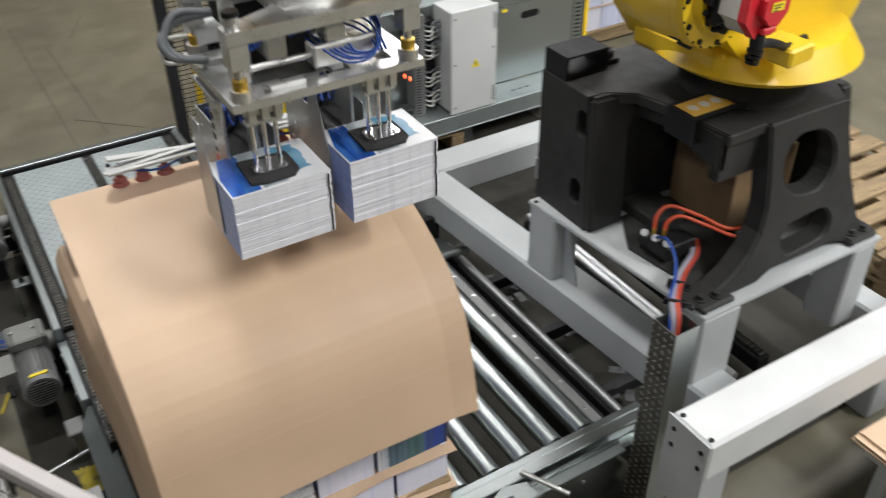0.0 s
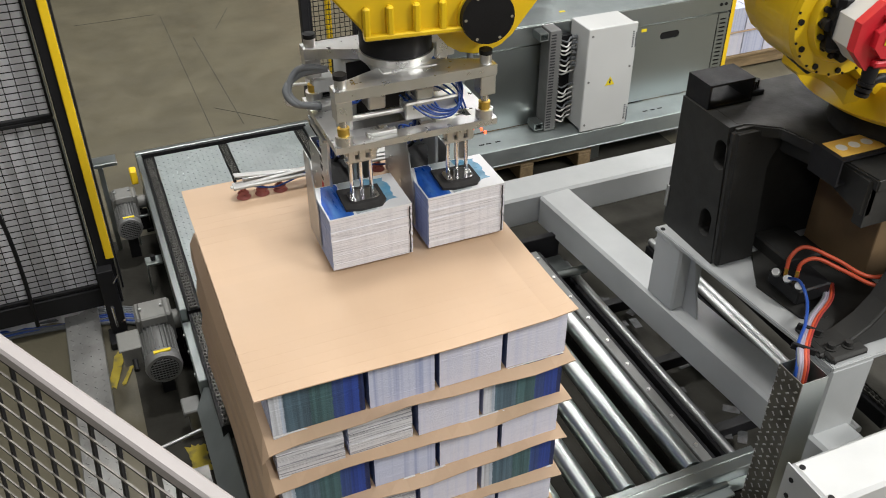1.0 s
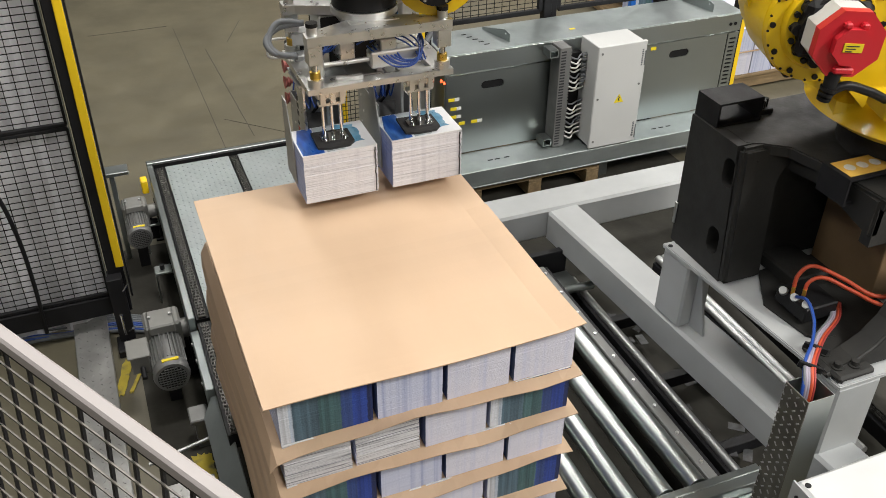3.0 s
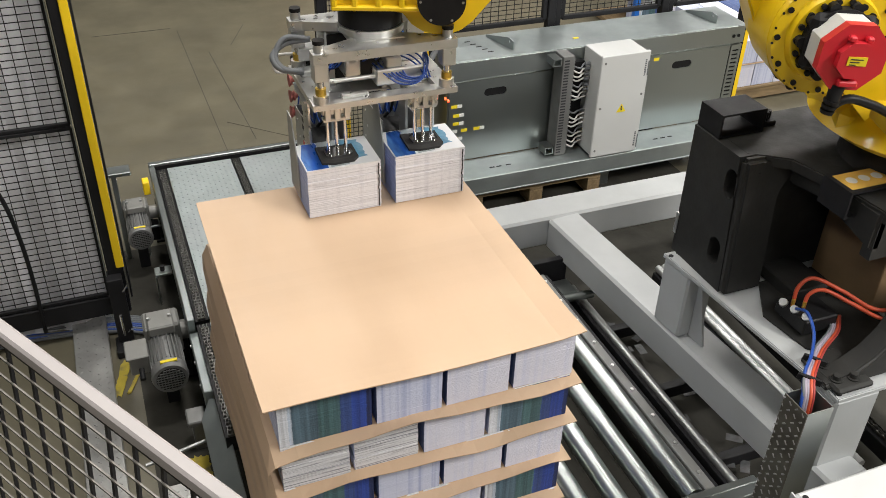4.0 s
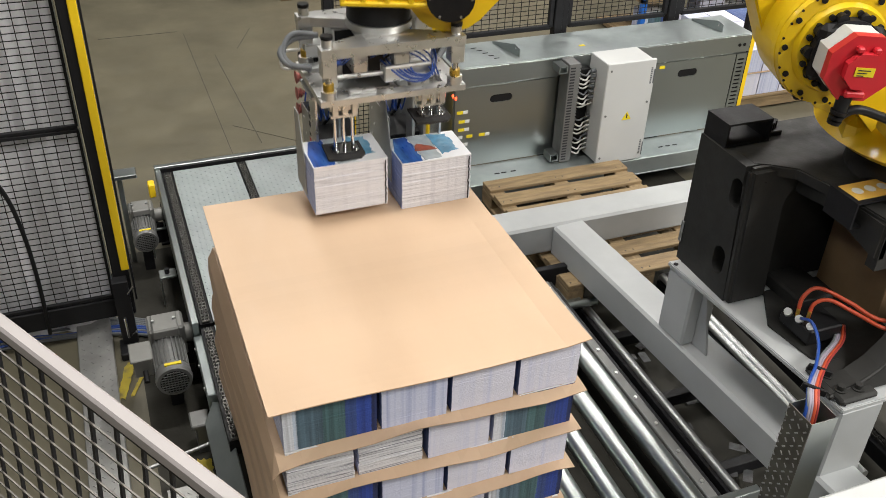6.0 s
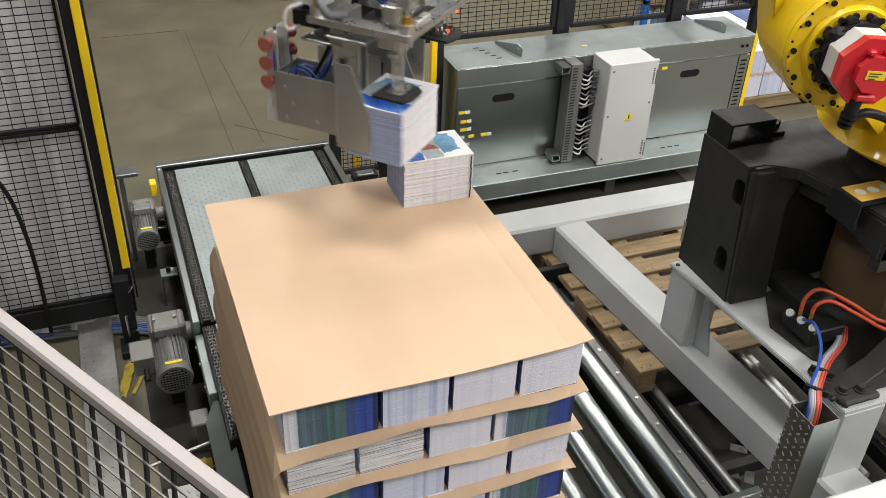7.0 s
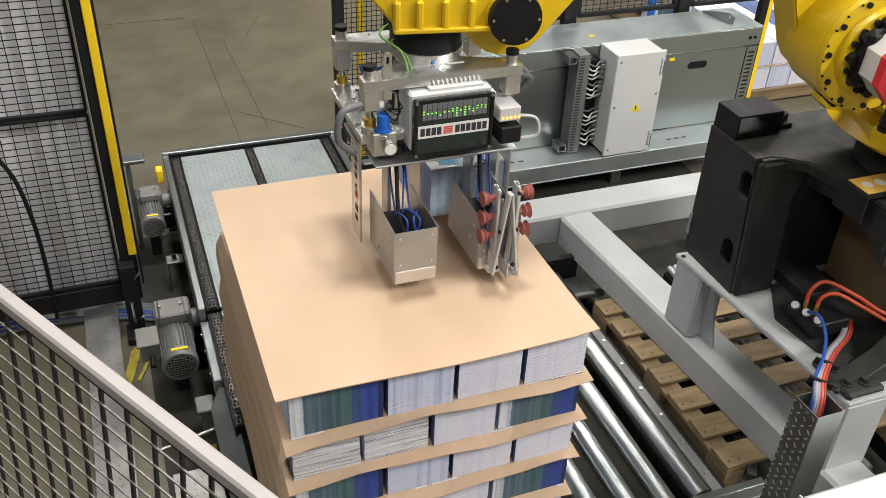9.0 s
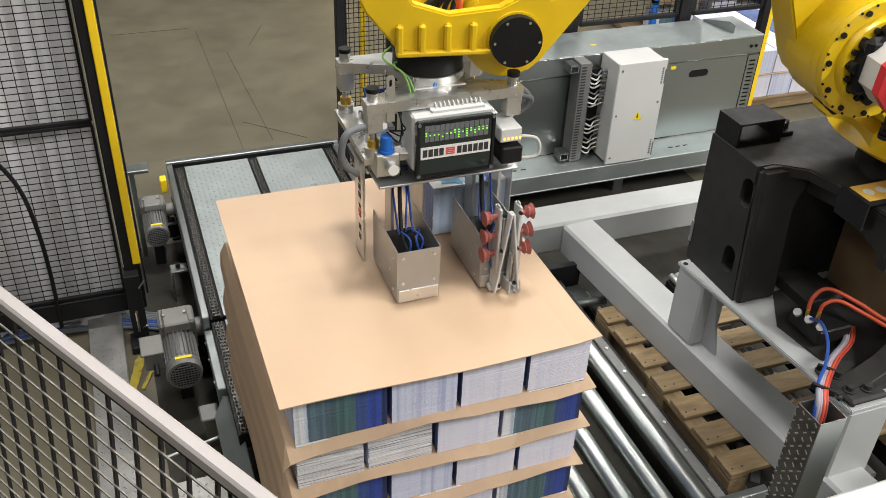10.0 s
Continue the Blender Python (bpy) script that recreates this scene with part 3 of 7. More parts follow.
def stack_mesh(lx, ly, high, front, side, n, seed, jit=0.0003):
    """A pile of folded print in n bundles that do not lie quite true; front and side are materials 0 and 1."""
    rng = random.Random(seed)
    bm = B()
    rings = []
    for i in range(n):
        dx, dy, g = rng.uniform(-jit, jit), rng.uniform(-jit, jit), rng.uniform(-jit, 0)
        for q in (i, i + 1):
            z = high * q / n
            rings.append([bm.verts.new((sx * (lx / 2 + g) + dx, sy * (ly / 2 + g) + dy, z)) for sx, sy in ((-1, -1), (1, -1), (1, 1), (-1, 1))])
    for k in range(len(rings) - 1):
        for e in range(4):
            f = bm.faces.new((rings[k][e], rings[k][(e + 1) % 4], rings[k + 1][(e + 1) % 4], rings[k + 1][e]))
            f.material_index = e % 2
    bm.faces.new(rings[0][::-1])
    bm.faces.new(rings[-1]).material_index = 2
    me = bpy.data.meshes.new("paper_stack")
    bm.to_mesh(me)
    bm.free()
    for m in (front, side, M["cov_w"]):
        me.materials.append(m)
    return me


STACKS = dict(
    long_spine=stack_mesh(LONG, SHORT, HIGH, M["spine"], M["page_b"], 12, 1),
    long_page=stack_mesh(LONG, SHORT, HIGH, M["page"], M["page_b"], 12, 2),
    short_page=stack_mesh(SHORT, LONG, HIGH, M["page"], M["side_b"], 14, 3),
    short_print=stack_mesh(SHORT, LONG, HIGH, M["page_b"], M["side_b"], 12, 4),
    short_loose=stack_mesh(SHORT, LONG, HIGH, M["loose"], M["page_b"], 11, 5, 0.0012),
)


def paper_stack(kind, x, y, z, rz, label):
    ob = new("paper_block", STACKS[kind])
    ob.matrix_basis = pose(x, y, z, 0, 0, rz)
    return tagged(ob, label, "paper stack", "paper stacks on the pallet")


LAYER_A = (("long_spine", LONG), ("short_print", SHORT), ("short_page", SHORT), ("short_page", SHORT))
LAYER_B = (("short_loose", SHORT), ("short_loose", SHORT), ("short_page", SHORT), ("long_spine", LONG))


def load():
    rng = random.Random(11)
    pallet(0.005, 0.01, ROLL, "brown wooden pallet under the load of paper stacks")
    for n in range(5):
        z0 = DECK + n * PITCH
        bm = B()
        fold = -0.014 + rng.uniform(-0.006, 0.004)
        box(bm, fold if n == 0 else fold - 0.13, 1.022 + rng.uniform(-0.008, 0.008), -0.012, 1.2, z0 + 0.001, z0 + 0.004)
        bmesh.ops.subdivide_edges(bm, edges=bm.edges[:], cuts=15, use_grid_fill=True)
        for v in bm.verts:
            edge = max(0, 0.03 - v.co.y) / 0.04 + max(0, v.co.x - 0.99) / 0.04 + max(0, 0.02 - v.co.x) / 0.04
            if n and v.co.x < fold - 0.004:
                hang = fold - v.co.x
                v.co.x, v.co.z = fold - 0.004 - (0.10 + 0.06 * math.sin(5 * v.co.y + n)) * hang, v.co.z - 0.006 - 0.85 * hang
                continue
            v.co.z -= edge * (0.008 + 0.010 * math.sin(8 * v.co.x + 5 * n) + 0.004 * math.sin(21 * v.co.x + 2 * n))
        ob = tagged(part("cardboard_sheet", bm, M["kraft"], None), "brown cardboard layer sheet between two layers of paper stacks", "cardboard sheet", "layer sheets")
        row = LAYER_A if n % 2 == 0 else LAYER_B
        gap = (1.0 - 0.025 - LONG - 3 * SHORT) / 3
        for r in range(4):
            x = 0.028
            for kind, w in row:
                dep = SHORT if kind.startswith("long") else LONG
                y = (0.028 if r < 3 else 1.19 - dep) + (r * 0.292 if r < 3 else 0) + rng.uniform(0, 0.004)
                where = "white page edges" if kind.endswith("page") or kind.endswith("loose") else ("dark blue and teal printed edges" if kind.endswith("spine") else "bluish printed page edges")
                paper_stack(kind, x + w / 2, y + dep / 2, z0 + 0.0045, rng.uniform(-0.4, 0.4), "pile of folded print with " + where)
                x += w + gap * rng.uniform(0.8, 1.1)


load()

# the top sheet, in strips hinged one behind the other, from the back edge to the front
STRIPS = 28
SHEET_W, SHEET_L = 1.03, 1.205
BEND = {  # seconds: back edge y, z, then the slope of the strips from back to front
    0.0: (0.685, 1.757, (14, 16, 18, 20, 22, 24, 27, 32, 44, 60, 72, 78, 80, 80)),
    0.1: (0.82, 1.685, (7, 8, 9, 10, 12, 14, 17, 20, 25, 38, 54, 66, 72, 75)),
    0.2: (0.96, 1.63, (5, 5, 6, 7, 8, 9, 10, 11, 13, 17, 28, 44, 56, 62)),
    0.3: (1.09, 1.555, (2, 2, 3, 4, 4, 5, 5, 6, 6, 7, 8, 12, 22, 36)),
    0.4: (1.165, 1.49, (0, 0, 0.3, 0.5, 1, 1, 1, 1.5, 2, 2, 2, 2.5, 3, 4)),
    0.5: (1.2, TOP + 0.014, (-2, -2, -1.5, -1, -0.5, 0, 0.5, 1, 1, 1.5, 2, 2, 2.5, 2.5)),
    0.8: (1.2, TOP + 0.008, (-0.8, -0.8, -0.5, -0.3, 0, 0, 0, 0.3, 0.5, 0.5, 0.8, 0.8, 0.8, 0.8)),
    1.3: (1.2, TOP + 0.006, (0.0,) * 14),
}
top_sheet = thing("cardboard_sheet", (-0.014, 0, 0), "large flat brown cardboard layer sheet on top of the stacks", "cardboard sheet", "layer sheets")
strips = []
for i in range(STRIPS):
    bm = B()
    n = 12
    w = SHEET_L / STRIPS
    cols = []
    for k in range(n + 1):
        x = SHEET_W * k / n
        e = 0.010 * max(0, 1 - (SHEET_W - x) / 0.10) ** 2 if i > 9 else 0.004 * max(0, 1 - (SHEET_W - x) / 0.12) ** 2
        f = 0.006 * math.sin(7 * x + 0.6)
        q = []
        for j, y in enumerate((0, -w)):
            fr = max(0, (i + j - 22) / 6) ** 2
            drop = e + fr * (0.006 + f) * 0.8
            q.append((x, y, drop))
        cols.append(q)
    tv = [[bm.verts.new(p) for p in q] for q in cols]
    bv = [[bm.verts.new((p[0], p[1], p[2] - 0.004)) for p in q] for q in cols]
    for k in range(n):
        bm.faces.new((tv[k][1], tv[k + 1][1], tv[k + 1][0], tv[k][0]))
        bm.faces.new((bv[k][0], bv[k + 1][0], bv[k + 1][1], bv[k][1]))
        bm.faces.new((bv[k][1], bv[k + 1][1], tv[k + 1][1], tv[k][1]))
        bm.faces.new((tv[k][0], tv[k + 1][0], bv[k + 1][0], bv[k][0]))
    bm.faces.new((tv[0][0], bv[0][0], bv[0][1], tv[0][1]))
    bm.faces.new((tv[n][1], bv[n][1], bv[n][0], tv[n][0]))
    me = bpy.data.meshes.new("strip")
    bm.to_mesh(me)
    bm.free()
    me.materials.append(M["kraft"])
    s = new("strip", me)
    s.parent = top_sheet
    strips.append(s)


def sheet_rows(i):
    rows = []
    for t, (y, z, marks) in BEND.items():
        slopes = [float(np.interp(k / 2 - 0.25, range(14), marks)) for k in range(STRIPS)]
        # the sheet never sinks into the load below it
        part_w, yy, zz, rest = SHEET_L / STRIPS, y, z, TOP + (0.010 if t < 0.45 else 0.0045)
        for k in range(STRIPS):
            a = math.radians(slopes[k])
            if zz - part_w * math.sin(a) < rest and yy > 0.02:
                a = math.asin(max(-0.5, min(1, (zz - rest) / part_w)))
                slopes[k] = math.degrees(a)
            yy, zz = yy - part_w * math.cos(a), zz - part_w * math.sin(a)
        for k in range(i):
            a = math.radians(slopes[k])
            y, z = y - SHEET_L / STRIPS * math.cos(a), z - SHEET_L / STRIPS * math.sin(a)
        rows.append((t, pose(0, y, z, slopes[i])))
    rows.append((10.0, rows[-1][1]))
    return rows


# ---- carried stacks ----
CW, CD, CH = 0.280, 0.210, 0.195
CARRIED = stack_mesh(CW, CD, CH, M["page_w"], M["page_c"], 17, 21, 0.0011)


def carried_stack(label, red=False):
    """A pile of brochures with a picture on the cover; its origin is the middle of its underside."""
    t = thing("brochure_stack", (0, 0, 0), label, "paper stack", "carried stacks")
    rng = random.Random(5)
    body = new("page_block", CARRIED.copy())
    body.parent = t
    bm = B()
    box(bm, -CW / 2, CW / 2, CD / 2, CD / 2 + 0.0035, 0.003, CH - 0.003)
    part("spine", bm, M["pale_side"], t, "pale blue printed spines")
    bm = B()
    for i in range(15):
        z = 0.004 + i * (CH - 0.01) / 15
        x = CW / 2 - 0.011 + rng.uniform(-0.0015, 0.0015)
        box(bm, x, x + 0.004, -CD / 2 - 0.0032, -CD / 2 - 0.001, z, z + (CH - 0.012) / 15)
    part("edge_print", bm, M["ink"], t, "dark printed line down the page edges")
    bm = B()
    box(bm, -CW / 2, CW / 2, -CD / 2, CD / 2, CH - 0.002, CH + 0.002)
    cover = part("cover", bm, M["cov_w"], t, "white cover sheet with a blue picture")
    z = CH + 0.0025
    def patch(name, pts, m, dz=0.0):
        bm = B()
        slab(bm, pts, [], 0.0008, T((0, 0, z + dz)))
        part(name, bm, m, cover)
    x0, x1, y0, y1 = -CW / 2 + 0.004, CW / 2 - 0.018, -CD / 2 + 0.006, CD / 2 - 0.004
    def rough(a, b, n, amp):
        a, b = Vector(a), Vector(b)
        d = (b - a)
        s = Vector((-d.y, d.x)).normalized()
        return [tuple(a + d * k / n + s * rng.uniform(-amp, amp)) for k in range(n)]
    patch("picture_blue", rough((x0, y0), (x0 + 0.085, y0), 4, 0.001) + rough((x0 + 0.085, y0), (x0 + 0.075, y1), 10, 0.006) + rough((x0 + 0.075, y1), (x0, y1), 3, 0.001) + [(x0, (y0 + y1) / 2)], M["cov_b"])
    patch("picture_grey", rough((x0 + 0.09, y0), (x0 + 0.165, y0 + 0.006), 5, 0.002) + rough((x0 + 0.165, y0 + 0.006), (x0 + 0.155, y1), 9, 0.006) + rough((x0 + 0.155, y1), (x0 + 0.08, y1), 3, 0.001) + rough((x0 + 0.08, y1), (x0 + 0.09, y0), 8, 0.003), M["cov_g"])
    patch("picture_teal", rough((x0 + 0.168, y0 + 0.03), (x1 - 0.02, y0 + 0.045), 5, 0.005) + rough((x1 - 0.02, y0 + 0.045), (x1 - 0.02, y1 - 0.02), 8, 0.007) + rough((x1 - 0.02, y1 - 0.02), (x0 + 0.16, y1), 5, 0.004) + rough((x0 + 0.16, y1), (x0 + 0.168, y0 + 0.03), 6, 0.003), M["cov_t"])
    if red:
        patch("picture_red", [(x0 + 0.075, y0 + 0.075), (x0 + 0.165, y0 + 0.07), (x0 + 0.15, y0 + 0.10), (x0 + 0.10, y0 + 0.135), (x0 + 0.085, y0 + 0.11)], M["cov_r"], 0.0009)
    return t


stack_a = carried_stack("pile of brochures with blue covers held by the gripper")
stack_b = carried_stack("pile of brochures with blue covers set down on cardboard", True)


# ---- conveyors ----
def tread_lugs(bm, x0, x1, y0, y1, z, step=0.027, lug=0.0085, mi=0):
    """Raised five-bar lugs of tread plate on a level face."""
    ny, nx = int((y1 - y0) / step), int((x1 - x0) / step)
    for i in range(nx):
        for j in range(ny):
            cx, cy = x0 + (i + 0.5) * step, y0 + (j + 0.5) * step
            a = 0.785 if (i + j) % 2 else -0.785
            c, s = math.cos(a), math.sin(a)
            q = []
            for u, v in ((-lug, 0), (0, -0.0036), (lug, 0), (0, 0.0036)):
                q.append(bm.verts.new((cx + c * u - s * v, cy + s * u + c * v, z)))
            top = bm.verts.new((cx, cy, z + 0.0032))
            for k in range(4):
                bm.faces.new((q[k], q[(k + 1) % 4], top)).material_index = mi


def chain_mesh(bm, x, y0, y1, z, step=0.0254):
    """A duplex roller chain laid along y."""
    n = int((y1 - y0) / step)
    for i in range(n):
        y = y0 + i * step
        for dx in (-0.017, -0.0035, 0.0035, 0.017):
            o = 0.0015 if i % 2 else -0.0015
            box(bm, x + dx - 0.0015 + o, x + dx + 0.0015 + o, y - 0.002, y + step + 0.002, z - 0.010, z + 0.008)
        rod(bm, (x - 0.019, y, z - 0.001), (x + 0.019, y, z - 0.001), 0.0065, seg=6, cap=False)


def chain_conveyor():
    zt = 0.43
    t = thing("chain_conveyor", (0.43, 2.6, 0), "galvanised chain conveyor with tread-plate covers, standing on the floor", "conveyor")
    chains = (-0.022, 0.442, 0.945)
    for x0, x1 in ((chains[0] + 0.035, chains[1] - 0.03), (chains[1] + 0.03, chains[2] - 0.035)):
        bm = B()
        box(bm, x0, x1, 1.82, 3.42, zt - 0.016, zt - 0.008)
        tread_lugs(bm, x0, x1, 1.84, 3.41, zt - 0.008, 0.030, 0.0125)
        part("tread_plate", bm, M["galv_w"], t, "pale tread plate cover")
    bm = B()
    box(bm, chains[0] + 0.035, 0.16, 1.22, 1.80, zt - 0.03, zt - 0.022)
    tread_lugs(bm, chains[0] + 0.035, 0.16, 1.22, 1.80, zt - 0.022)
    part("tread_plate", bm, M["galv_w"], t)
    for x in chains:
        bm = B()
        box(bm, x - 0.032, x + 0.032, 1.82, 3.44, zt - 0.10, zt - 0.02)
        part("chain_guide", bm, M["black"], t)
        bm = B()
        chain_mesh(bm, x, 1.83, 3.42, zt - 0.010)
        part("chain", bm, M["chain"], t, "oily double roller chain", kind="stuff")
    bm = B()
    box(bm, chains[0] - 0.032, chains[0] + 0.032, 1.0, 1.81, zt - 0.12, zt - 0.035)
    part("chain_guide", bm, M["black"], t)
    bm = B()
    chain_mesh(bm, chains[0], 1.0, 1.80, zt - 0.024)
    part("chain", bm, M["chain"], t, kind="stuff")
    for x0, x1 in ((-0.095, -0.058), (0.985, 1.03)):
        bm = B()
        box(bm, x0, x1, 1.82, 3.46, zt - 0.16, zt - 0.004, 0.004)
        part("side_rail", bm, M["galv"], t)
    bm = B()
    box(bm, -0.095, -0.040, 1.36, 1.81, zt - 0.17, zt - 0.075, 0.004)
    part("side_rail", bm, M["galv_w"], t)
    for y in (1.45, 1.62, 1.75):
        bm = B()
        rod(bm, (-0.095, y, zt - 0.11), (-0.102, y, zt - 0.11), 0.010, seg=6)
        part("rail_bolt", bm, M["inox_d"], t)
    for y in (2.0, 2.62, 3.15):
        bm = B()
        box(bm, -0.19, -0.096, y - 0.05, y + 0.03, 0.20, 0.215, 0.003)
        box(bm, -0.19, -0.18, y - 0.05, y + 0.03, 0.0, 0.20, 0.003)
        foot_ob = part("foot_bracket", bm, M["galv"], t, "bent galvanised foot bracket")
        bm = B()
        rod(bm, (-0.145, y - 0.01, 0.215), (-0.145, y - 0.01, 0.245), 0.014, seg=6)
        part("foot_nut", bm, M["blackp"], foot_ob)
    bm = B()
    box(bm, -0.095, 1.03, 3.462, 3.50, zt - 0.12, zt + 0.012, 0.004)
    part("end_rail", bm, M["galv"], t)
    bm = B()
    box(bm, -0.06, 1.0, 3.444, 3.461, zt - 0.07, zt + 0.004)
    part("end_strip", bm, M["black"], t)
    for x in (-0.07, 0.98):
        for y in (1.95, 3.3):
            bm = B()
            box(bm, x - 0.03, x + 0.03, y - 0.03, y + 0.03, 0.012, zt - 0.16, 0.004)
            box(bm, x - 0.06, x + 0.06, y - 0.06, y + 0.06, 0, 0.012)
            part("leg", bm, M["blackp"], t)
    bm = B()
    box(bm, -0.045, 0.97, 1.84, 3.42, 0.10, 0.24)
    part("underframe", bm, M["blackp"], t)
    bm = B()
    slab(bm, [(0, 0), (0.13, 0.0), (0.13, 0.68), (0.07, 0.74), (0, 0.66)], [], 0.005, T((-0.125, 0.62, zt - 0.17)) @ pose(0, 0, 0, 0, -42, 0))
    part("side_guard", bm, M["galv_w"], t, "bent galvanised guard")


chain_conveyor()


def gear_motor(x, y, z, k=1.0, terminal=True):
    """A finned gear motor whose fan end looks along -y, with a gearbox behind and a terminal box at its side."""
    t = thing("gear_motor", (x, y, z), "grey finned electric gear motor beside the conveyor", "motor", "conveyor motors")
    bm = B()
    rod(bm, (x, y, z), (x, y + 0.20 * k, z), 0.062 * k, seg=24)
    part("motor_body", bm, M["motg"], t, "finned grey motor body")
    bm = B()
    for i in range(24):
        a = 2 * math.pi * i / 24
        box(bm, -0.002, 0.002, 0.01, 0.19 * k, 0.058 * k, 0.074 * k, m=T((x, y, z)) @ Matrix.Rotation(a, 4, "Y"))
    part("cooling_fin", bm, M["motg"], t, kind="stuff")
    bm = B()
    rod(bm, (x, y - 0.055 * k, z), (x, y, z), 0.072 * k, 0.076 * k, seg=28)
    part("fan_cover", bm, M["motg"], t)
    bm = B()
    rod(bm, (x, y - 0.058 * k, z), (x, y - 0.054 * k, z), 0.060 * k, seg=24)
    part("grille_back", bm, M["black"], t)
    bm = B()
    for i in range(-4, 5):
        d = 0.013 * k * i
        w = math.sqrt(max(0, (0.058 * k) ** 2 - d * d))
        box(bm, x + d - 0.0016, x + d + 0.0016, y - 0.063 * k, y - 0.059 * k, z - w, z + w)
        box(bm, x - w, x + w, y - 0.063 * k, y - 0.059 * k, z + d - 0.0016, z + d + 0.0016)
    part("grille", bm, M["motg"], t)
    bm = B()
    box(bm, x - 0.075 * k, x + 0.085 * k, y + 0.20 * k, y + 0.33 * k, z - 0.08 * k, z + 0.09 * k, 0.012)
    rod(bm, (x + 0.06 * k, y + 0.265 * k, z), (x + 0.16 * k, y + 0.265 * k, z), 0.045 * k, seg=20)
    box(bm, x - 0.055 * k, x + 0.06 * k, y + 0.17 * k, y + 0.30 * k, z + 0.06 * k, z + 0.11 * k, 0.008)
    part("gearbox", bm, M["motw_d"], t)
    for q in (-0.045, 0.045):
        bm = B()
        rod(bm, (x + q * k, y + 0.24 * k, z + 0.11 * k), (x + q * k, y + 0.24 * k, z + 0.12 * k), 0.008, seg=6)
        part("gearbox_bolt", bm, M["inox_d"], t)
    bm = B()
    rod(bm, (x, y - 0.056 * k, z), (x, y - 0.036 * k, z), 0.073 * k, 0.079 * k, seg=28)
    part("cover_rim", bm, M["motg"], t)
    if terminal:
        bm = B()
        box(bm, x - 0.155 * k, x - 0.075 * k, y + 0.05 * k, y + 0.16 * k, z - 0.03 * k, z + 0.06 * k, 0.006)
        lidded = part("terminal_box", bm, M["motw_d"], t)
        bm = B()
        box(bm, x - 0.165 * k, x - 0.07 * k, y + 0.04 * k, y + 0.17 * k, z + 0.06 * k, z + 0.072 * k, 0.004)
        part("lid", bm, M["motw_d"], lidded)
        bm = B()
        rod(bm, (x - 0.11 * k, y + 0.04 * k, z + 0.01), (x - 0.11 * k, y - 0.01 * k, z - 0.01), 0.013, seg=10)
        part("gland", bm, M["black"], lidded)
    bm = B()
    box(bm, x - 0.03 * k, x + 0.04 * k, y - 0.03 * k, y - 0.015 * k, z + 0.070 * k, z + 0.0765 * k)
    part("sticker", bm, M["label_y"], t, "yellow sticker")
    bm = B()
    box(bm, x + 0.05, x + 0.12, y + 0.25 * k, y + 0.28 * k, z - 0.2, z - 0.06, 0.004)
    part("bracket", bm, M["blackp"], t)
    bm = B()
    box(bm, x - 0.03, x + 0.03, y + 0.1, y + 0.16, 0, z - 0.06 * k, 0.004)
    part("support", bm, M["blackp"], t)
    return t


gear_motor(-0.222, 1.630, 0.30, 1.12)
gear_motor(-0.225, 2.885, 0.30, 0.92, False)


